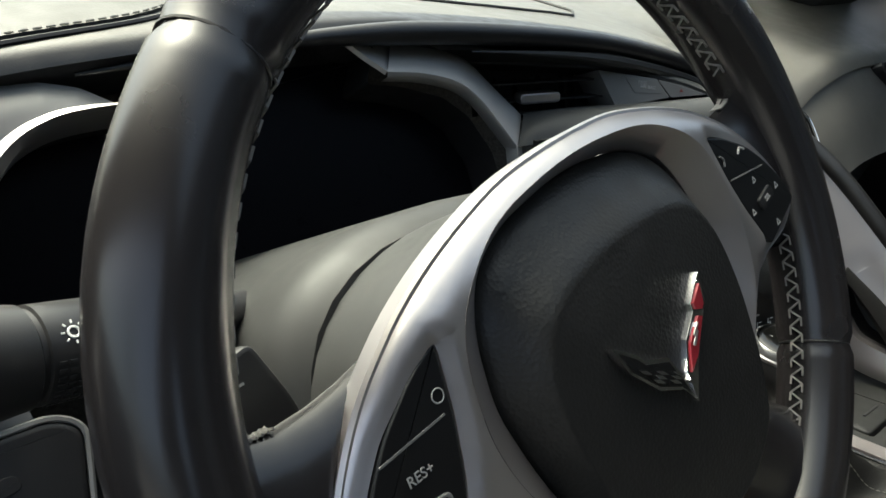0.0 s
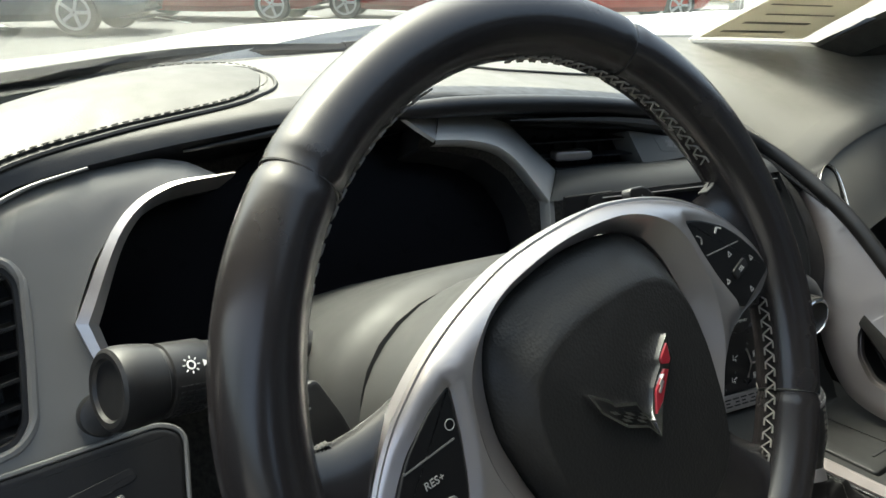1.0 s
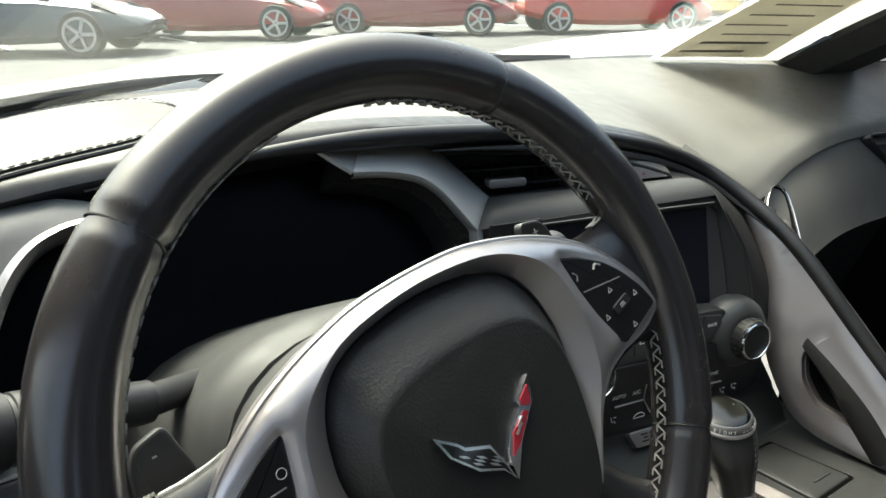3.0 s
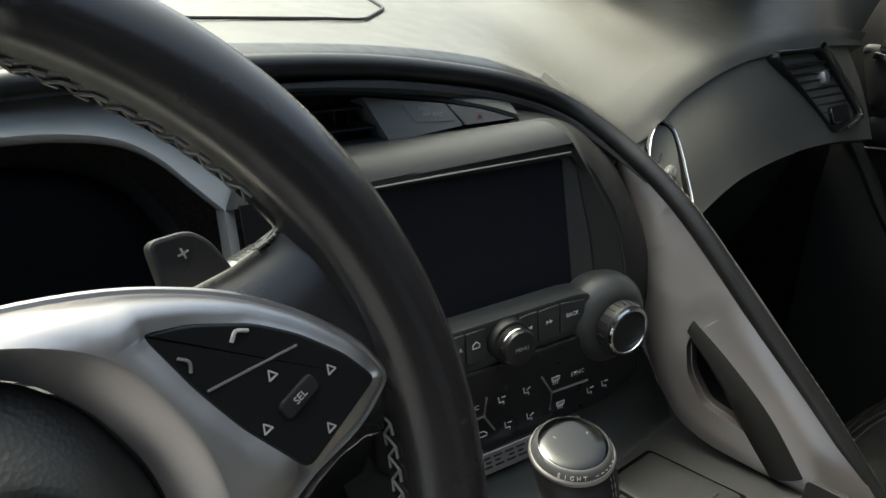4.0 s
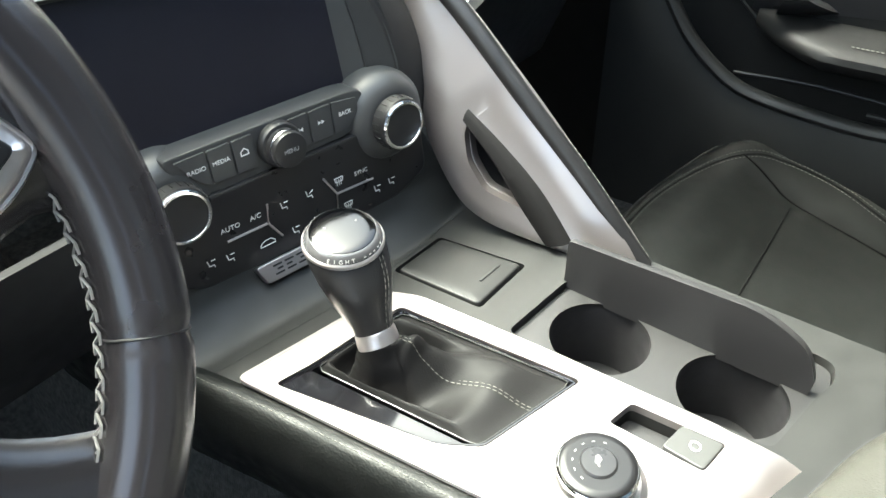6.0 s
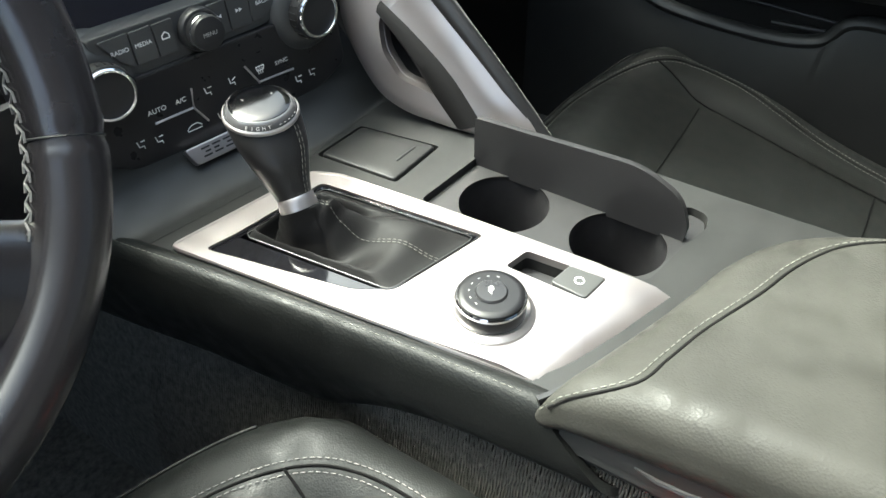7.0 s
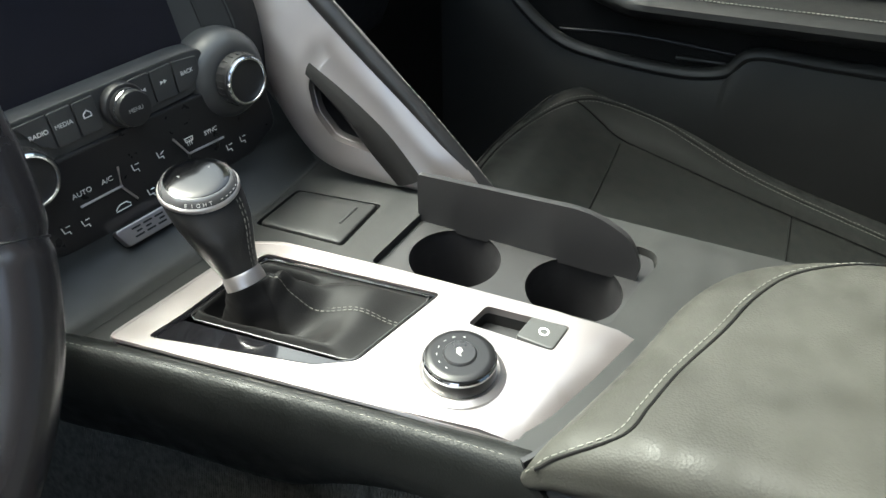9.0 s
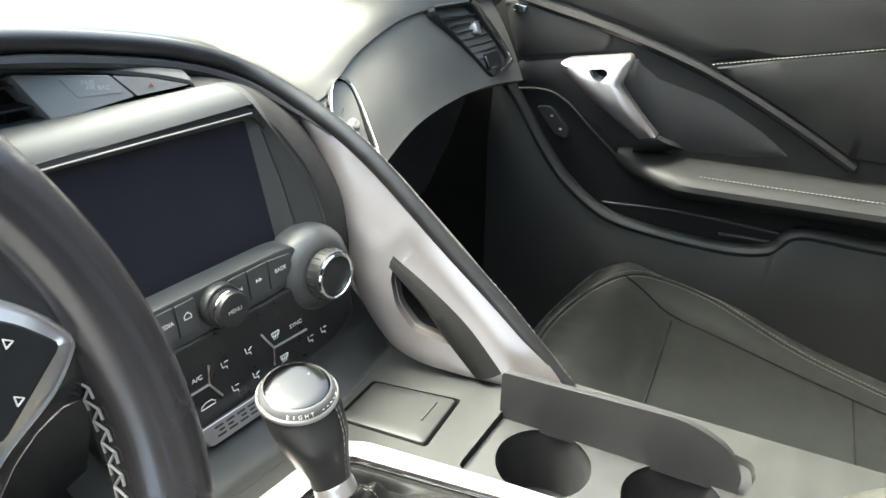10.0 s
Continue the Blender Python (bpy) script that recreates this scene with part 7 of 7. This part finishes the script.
    for i in range(13):
        f = i / 12
        z = 0.40 + 0.62 * f
        y = -0.40 - 0.22 * f
        w = hw * (0.98 + 0.04 * math.sin(math.pi * f) - 0.35 * max(0, f - 0.62) / 0.38)
        d = 0.07 - 0.02 * f
        row = []
        for t in [2 * math.pi * k / 28 for k in range(28)]:
            cc, ss = math.cos(t), math.sin(t)
            bulge = 0.035 * math.exp(-((abs(cc) - 0.85) / 0.2) ** 2) * (1 if ss > -0.3 else 0) * (1 - 0.7 * f)
            row.append(V(cx + w * math.copysign(abs(cc) ** 0.7, cc), y + d * math.copysign(abs(ss) ** 0.7, ss) + bulge, z + 0.02 * ss))
        rows.append(row)
    solid(bm, rows)
    part("backrest", bm, SEAT_LEATHER, s, "black leather backrest")
    part("seat_base", box(bmesh.new(), (0.36, 0.48, 0.10), pose(cx, -0.12, 0.23), 0.01), DARK, s)
    return s


def buckle():
    b = thing("seat_belt_buckle", "black belt buckle with red release button", "seat belt buckle")
    m = Matrix.Translation((-0.1075, -0.1485, 0.450)) @ pose(0, 0, 0, 24, -12, -22)
    part("stem", tube(bmesh.new(), [m @ V(0, 0, -0.03), V(-0.10, -0.15, 0.38), V(-0.10, -0.16, 0.26)], 0.011, 8, flat=0.5), DARK, b)
    part("housing", box(bmesh.new(), (0.042, 0.028, 0.07), m @ pose(0, 0, -0.015), 0.004), PLASTIC, b)
    part("release_button", box(bmesh.new(), (0.036, 0.024, 0.014), m @ pose(0, 0, 0.018), 0.003), BUCKLE_RED, b, "red release button")
    part("slot", box(bmesh.new(), (0.030, 0.004, 0.004), m @ pose(0, -0.0132, 0.014), 0.0008), DARK, b)


# ---- passenger door ----
DOOR_PROFILE = [(0.22, 0.72), (0.34, 0.715), (0.43, 0.705), (0.52, 0.70), (0.60, 0.69), (0.68, 0.688), (0.76, 0.694), (0.84, 0.71), (0.875, 0.735)]


def door_skin(poly, lift, r=0.006, depth=0.008):
    """A raised field of (y, z) outline that follows the door panel's curve."""
    outline = fillet(poly, r, 4)
    bm = bmesh.new()
    plate(bm, outline, [], lambda y, z, d: V(y, z, d), depth)
    bmesh.ops.subdivide_edges(bm, edges=bm.edges[:], cuts=3, use_grid_fill=True)
    bmesh.ops.triangulate(bm, faces=bm.faces[:])
    for v in bm.verts:
        y, z, d = v.co
        soft = 0.003 * (1 - min(1, edge_distance(Vector((y, z)), outline) / 0.006)) ** 2
        v.co = V(interp(DOOR_PROFILE, z)[0] - lift + d + soft, y, z)
    return bm


def door_line(pts, lift, r, flat=1.0):
    return tube(bmesh.new(), [V(interp(DOOR_PROFILE, p.y)[0] - lift, p.x, p.y) for p in smooth_line([(y, z, 0) for y, z in pts], 6)], r, 10, flat=flat)


def door():
    d = thing("passenger_door", "closed black passenger door with silver pull handle", "car door")
    bm = bmesh.new()
    rows = []
    for i in range(41):
        y = 0.50 - 1.3 * i / 40
        rows.append([V(x, y, z) for z, x in DOOR_PROFILE] + [V(0.78, y, 0.87), V(0.78, y, 0.22)])
    solid(bm, rows)
    part("panel", bm, DOOR_SKIN, d, "black door panel")
    fm = Matrix(((0, 0, -1, 0.688), (1, 0, 0, 0), (0, 1, 0, 0), (0, 0, 0, 1)))
    # leather fields above the falling line, parted by a seam
    fall = [(0.30, 0.781), (0.2526, 0.7695), (0.1497, 0.7452), (0.0298, 0.7058), (-0.0766, 0.6543), (-0.1586, 0.6076)]
    part("upper_field", door_skin([(0.30, 0.787), (0.2526, 0.7745), (0.1497, 0.7500), (0.0315, 0.7115), (-0.0616, 0.7285), (-0.1597, 0.7475), (-0.60, 0.83), (-0.60, 0.868), (0.30, 0.868)], 0.007), DOOR_SKIN, d, "black upper leather field")
    part("lower_field", door_skin([(0.0240, 0.7035), (-0.0736, 0.6575), (-0.1556, 0.6106), (-0.60, 0.600), (-0.60, 0.8255), (-0.1597, 0.7425), (-0.0616, 0.7235)], 0.007), DOOR_SKIN, d, "black lower leather field")
    bm = bmesh.new()
    stitches(bm, [V(interp(DOOR_PROFILE, z)[0] - 0.0065, y, z) for y, z in [(0.028 - 0.6 * k / 40, 0.7078 + 0.2015 * 0.6 * k / 40) for k in range(41)]], 0.0042, 0.0008, 0.0008)
    thread(bm, d, mat=DULL_THREAD)
    part("falling_ridge", door_line([(y - 0.004, z - 0.012) for y, z in fall], -0.004, 0.0120, 0.7), DOOR_SKIN, d, "smooth ridge along the leather")
    # speaker cover in the front corner
    part("speaker_cover", door_skin([(0.320, 0.768), (0.292, 0.690), (0.165, 0.709), (0.1587, 0.726), (0.1885, 0.7527), (0.2287, 0.7640), (0.26, 0.768)], 0.004, 0.012), DOOR_PLASTIC, d, "charcoal speaker cover")
    part("bright_badge", slab(bmesh.new(), fillet([(0.302, 0.752), (0.284, 0.751), (0.282, 0.759), (0.300, 0.761)], 0.002, 3), fm, -0.01, 0.004, 0.001), CHROME, d)
    # dark dish behind the handle
    part("handle_dish", door_skin([(0.292, 0.684), (0.16, 0.703), (0.1289, 0.705), (0.10, 0.694), (0.03, 0.668), (-0.05, 0.626), (-0.09, 0.597), (-0.02, 0.585), (0.1148, 0.575), (0.1393, 0.5683), (0.2164, 0.6364), (0.251, 0.6490), (0.298, 0.645)], 0.002, 0.01, 0.004), DARK, d, "dark hollow behind the pull handle")
    # armrest ledge
    top_z = [(-0.62, 0.580), (-0.2, 0.5725), (0.02, 0.5687), (0.09, 0.570), (0.135, 0.571)]
    bm = bmesh.new()
    rows = []
    for i in range(33):
        y = 0.135 - 0.75 * i / 32
        out = min(1, max(0.02, (0.135 - y) / 0.09)) ** 0.6
        depth = 0.070 * out
        zt = interp(top_z, y)[0]
        zb = zt - 0.016 - 0.022 * out
        rows.append([V(0.72, y, zt + 0.012), V(0.695, y, zt + 0.008), V(0.695 - depth * 0.7, y, zt + 0.002), V(0.695 - depth, y, zt - 0.008), V(0.695 - depth * 0.96, y, (zt + zb) / 2 - 0.004), V(0.697 - depth * 0.6, y, zb), V(0.72, y, zb - 0.02)])
    solid(bm, [smooth_line(r, 2) for r in rows])
    part("armrest", bm, DOOR_SKIN, d, "black padded door armrest")
    bm = bmesh.new()
    stitches(bm, [V(0.6405, y, interp(top_z, y)[0] + 0.0022) for y in [0.015 - 0.6 * k / 40 for k in range(41)]], 0.0045, 0.0006, 0.0007)
    thread(bm, d, mat=DULL_THREAD)
    # lower panel below a sweeping ridge, and the map pocket above it
    sweep = smooth_line([(0.315, 0.662, 0), (0.2916, 0.6372, 0), (0.2429, 0.5629, 0), (0.2042, 0.516, 0), (0.1486, 0.4765, 0), (0.0881, 0.4615, 0), (-0.024, 0.4547, 0), (-0.0889, 0.4653, 0), (-0.1209, 0.4965, 0), (-0.2235, 0.4968, 0), (-0.5, 0.497, 0)], 6)
    bm = bmesh.new()
    tube(bm, [V(0.686, p.x, p.y) for p in sweep], 0.011, 10, flat=0.8)
    part("sweep_ridge", bm, DOOR_PLASTIC, d)
    bm = bmesh.new()
    surface(bm, [[V(0.684, p.x, p.y), V(0.676, p.x + 0.008, p.y - 0.02), V(0.672, p.x + 0.012, p.y - 0.09), V(0.678, p.x + 0.012, 0.24)] for p in sweep])
    part("lower_panel", thicken(bm, 0.004, (-1, 0, 0)), DOOR_PLASTIC, d, "charcoal lower panel")
    part("pocket_line", door_line([(0.150, 0.4835), (0.0377, 0.4906), (-0.1133, 0.4836)], 0.001, 0.0022), PLASTIC, d)
    part("pocket_pull", door_line([(-0.0206, 0.4683), (-0.0875, 0.4701)], 0.002, 0.0035), DOOR_PLASTIC, d)
    # window switch on its own small panel
    part("switch_edge", door_line([(0.310, 0.640), (0.251, 0.6463), (0.2164, 0.6344), (0.180, 0.602), (0.1393, 0.5653), (0.1258, 0.5547)], 0.002, 0.0020), DOOR_PLASTIC, d)
    sw = part("window_switch", slab(bmesh.new(), fillet([(0.259, 0.622), (0.236, 0.625), (0.208, 0.596), (0.206, 0.580), (0.226, 0.582)], 0.008, 4), fm, -0.01, 0.006, 0.002), PLASTIC, d)
    for y, z in ((0.233, 0.611), (0.219, 0.593)):
        part("switch_mark", slab(bmesh.new(), fillet([(y - 0.0022, z - 0.0016), (y + 0.0022, z - 0.0016), (y + 0.0022, z + 0.0016), (y - 0.0022, z + 0.0016)], 0.0006, 2), fm, 0.005, 0.0066, 0.0002), PRINT_DIM, sw)
    # pull handle
    head = fillet([(0.2227, 0.6935), (0.2112, 0.6993), (0.1289, 0.7119), (0.1243, 0.7051), (0.1352, 0.6739), (0.0774, 0.6081), (0.103, 0.6017), (0.2094, 0.6803)], 0.005, 4)
    hole = fillet([(0.180, 0.6905), (0.158, 0.6935), (0.152, 0.688), (0.162, 0.676), (0.172, 0.6795)], 0.004, 4)

    def stand(y, z):
        # the grip bows away from the door and its flanks fall back
        return 0.660 - 0.016 * math.sin(math.pi * min(1, max(0, (0.712 - z) / 0.125)))

    bm = bmesh.new()
    plate(bm, head, [hole], lambda y, z, dd: V(y, z, dd), 0.016)
    bmesh.ops.subdivide_edges(bm, edges=bm.edges[:], cuts=3, use_grid_fill=True)
    bmesh.ops.triangulate(bm, faces=bm.faces[:])
    for v in bm.verts:
        y, z, dd = v.co
        v.co = V(stand(y, z) + dd + 0.007 * (1 - min(1, edge_distance(Vector((y, z)), head) / 0.010)) ** 2, y, z)
    h = part("pull_handle", bm, SILVER_DIM, d, "satin silver pull handle", 45)
    part("release", slab(bmesh.new(), inset(hole, -0.001), Matrix(((0, 0, -1, 0.664), (1, 0, 0, 0), (0, 1, 0, 0), (0, 0, 0, 1))), -0.006, 0.002, 0.002), GLOSS, h)
    bm = bmesh.new()
    rows = []
    for f in [k / 8 for k in range(9)]:
        a, b = V(0.1035, 0.602).lerp(V(0.1148, 0.570), f), V(0.0775, 0.608).lerp(V(0.044, 0.588), f)
        x = stand(0, a.y) + 0.002 + 0.030 * f * f
        rows.append([V(x, a.x, a.y), V(x - 0.003, (a.x + b.x) / 2, (a.y + b.y) / 2), V(x, b.x, b.y), V(x + 0.018, b.x, b.y), V(x + 0.018, a.x, a.y)])
    solid(bm, rows)
    part("handle_foot", bm, PLASTIC, d, "black foot of the handle", 60)


# ---- papers against the windscreen ----
def papers():
    def on(x, f, lift):
        return windscreen_point(x, f) + V(0, -0.02 - lift, -0.012 - lift)
    p = thing("window_sticker", "printed cream sheet standing behind the windscreen", "paper sheet")
    bm = bmesh.new()
    surface(bm, [[on(x + 0.015 - 0.17 * f, f, 0.0) for x in (0.372, 0.42, 0.47, 0.52, 0.565)] for f in (0.03, 0.1, 0.18, 0.26, 0.34, 0.42)])
    part("sheet", thicken(bm, 0.0012), PAPER_WHITE, p)
    bm = bmesh.new()
    surface(bm, [[on(x + 0.015 - 0.17 * f, f, 0.002) for x in (0.378, 0.42, 0.47, 0.512)] for f in (0.045, 0.12, 0.2, 0.3, 0.40)])
    part("print_field", thicken(bm, 0.0006), PAPER, p, "cream printed field")
    for k in range(9):
        bm = bmesh.new()
        f = 0.07 + 0.034 * k
        surface(bm, [[on(x + 0.015 - 0.17 * f, f + df, 0.0035) for x in (0.39 + 0.01 * (k % 3), 0.42, 0.45, 0.475 + 0.012 * (k * 7 % 3))] for df in (0, 0.0035 if k > 1 else 0.007)])
        part("text_bar", thicken(bm, 0.0004), INK, p)
    bm = bmesh.new()
    surface(bm, [[on(x + 0.015 - 0.17 * f, f, 0.004) for x in (0.536, 0.542, 0.548)] for f in (0.06, 0.1, 0.14)])
    part("blue_field", thicken(bm, 0.0004), BLUE, p)


# ---- the car park outside ----
def lot():
    bm = bmesh.new()
    surface(bm, [[V(x, y, 0) for x in (-400, -40, -8, 8, 40, 400)] for y in (-400, -40, -8, 8, 40, 400)])
    tagged(part("ground", bm, ASPHALT), "worn grey asphalt of a car park", "ground", kind="structure")
    for k in range(6):
        bm = bmesh.new()
        box(bm, (0.1, 4.6, 0.008), Matrix.Translation((1.2 + 3.0 * k, 16.6 - 0.1 * k, 0.004)), 0.002)
        tagged(part("bay_line", bm, PAPER_WHITE), "white painted parking bay line on asphalt", "road marking", "bay lines", "structure")


def parked_car(name, label, paint, m):
    c = thing(name, label, "car", "parked cars")
    st = [(-2.2, 0.50, 0.62, 0.70, 0), (-2.05, 0.78, 0.40, 0.78, 0), (-1.5, 0.9, 0.26, 0.92, 0), (-0.8, 0.93, 0.2, 0.90, 0), (0.0, 0.92, 0.18, 0.86, 0), (0.8, 0.92, 0.2, 0.84, 0), (1.4, 0.92, 0.24, 0.78, 0), (1.9, 0.86, 0.26, 0.66, 0), (2.15, 0.70, 0.32, 0.56, 0), (2.25, 0.45, 0.38, 0.50, 0)]
    bm = bmesh.new()
    rows = []
    for y, w, lo, hi, _ in st:
        mid = (lo + hi) / 2
        prof = [(-w * 0.9, lo), (-w, lo + 0.1), (-w * 1.0, mid), (-w * 0.93, hi - 0.07), (-w * 0.78, hi), (-w * 0.4, hi + 0.005), (0, hi + 0.02), (w * 0.4, hi + 0.005), (w * 0.78, hi), (w * 0.93, hi - 0.07), (w, mid), (w, lo + 0.1), (w * 0.9, lo)]
        rows.append([m @ V(x, y, z) for x, z in prof])
    solid(bm, rows)
    part("body", bm, paint, c)
    bm = bmesh.new()
    rows = []
    for y, w, z in ((-1.75, 0.5, 0.90), (-1.0, 0.62, 1.10), (-0.3, 0.64, 1.22), (0.2, 0.6, 1.19), (0.95, 0.62, 0.86)):
        rows.append([m @ V(x, y, zz) for x, zz in ((-w - 0.16, 0.82), (-w, max(z - 0.06, 0.83)), (-w * 0.6, z), (w * 0.6, z), (w, max(z - 0.06, 0.83)), (w + 0.16, 0.82))])
    solid(bm, rows)
    part("cabin_glass", bm, GLOSS, c)
    for sx in (-1, 1):
        for y in (-1.35, 1.38):
            wm = m @ pose(sx * 0.80, y, 0.335) @ pose(0, 0, 0, 0, 90 * sx, 0)
            t = part("wheel", turned(bmesh.new(), [(0.25, -0.12), (0.32, -0.11), (0.335, -0.06), (0.335, 0.08), (0.32, 0.13), (0.25, 0.14), (0.245, 0.10)], wm, 32), RUBBER, c)
            part("rim", turned_ring(wm, 0.25, 0.21, 0.0, 0.14, 32), WHEEL_ALLOY, t)
            for k in range(5):
                part("wheel_spoke", box(bmesh.new(), (0.05, 0.2, 0.03), wm @ pose(0, 0, 0, 0, 0, 72 * k) @ pose(0, 0.115, 0.11), 0.008), WHEEL_ALLOY, t)
        part("headlight", slab(bmesh.new(), fillet([(-0.12, -0.2), (0.04, -0.22), (0.1, 0.2), (-0.02, 0.16)], 0.03, 3), m @ pose(sx * 0.70, 1.72, 0.69, -22, sx * 12, 0), 0, 0.02, 0.005), GLASS_DARK, c)
    part("grille", box(bmesh.new(), (1.1, 0.1, 0.14), m @ pose(0, 2.16, 0.40), 0.03), DARK, c)
    part("splitter", box(bmesh.new(), (1.4, 0.3, 0.03), m @ pose(0, 2.05, 0.24), 0.01), DARK, c)


def paint(name, color):
    return material(name, color, 0.25, vary=0.02, coat=0.8)


# ---- build ----
carpet_floor()
tunnel()
shell()
hood()
dash = dashboard()
passenger_dash(dash)
switch_panel()
column()
steering_wheel()
centre_stack()
grab_rail()
console()
shifter()
armrest()
seat(-0.33, "driver_seat", "black leather bucket seat with pale double stitching", 0.452, 0.06, 0.243, (0.05, 0.158, 2.3, 0.55), 2.6)
seat(0.372, "passenger_seat", "black leather passenger seat with smooth bolsters", 0.432, 0.06, hump=0.018)
buckle()
door()
papers()
lot()
GREY_P, RED_P, ORANGE_P, YELLOW_P = paint("dark_grey_paint", (0.05, 0.06, 0.07)), paint("dark_red_paint", (0.22, 0.015, 0.012)), paint("red_paint", (0.5, 0.04, 0.02)), paint("yellow_paint", (0.8, 0.5, 0.02))
parked_car("parked_sports_car", "dark grey sports car parked on asphalt", GREY_P, pose(1.2, 13.6, 0, 0, 0, 236))
parked_car("parked_sports_car", "dark red sports car parked on asphalt", RED_P, pose(5.1, 15.1, 0, 0, 0, 230))
parked_car("parked_sports_car", "red sports car parked on asphalt", RED_P, pose(9.0, 13.8, 0, 0, 0, 232))
parked_car("parked_sports_car", "orange red sports car parked on asphalt", ORANGE_P, pose(12.7, 11.6, 0, 0, 0, 240))
parked_car("parked_sports_car", "yellow sports car parked on asphalt", YELLOW_P, pose(18.0, 12.6, 0, 0, 0, 300))
tagged(part("carpet_pile", pile(-0.40, 0.30, 0.26, 0.531, 0.0021), CARPET, None), "short looped black carpet pile", "carpet", kind="stuff")
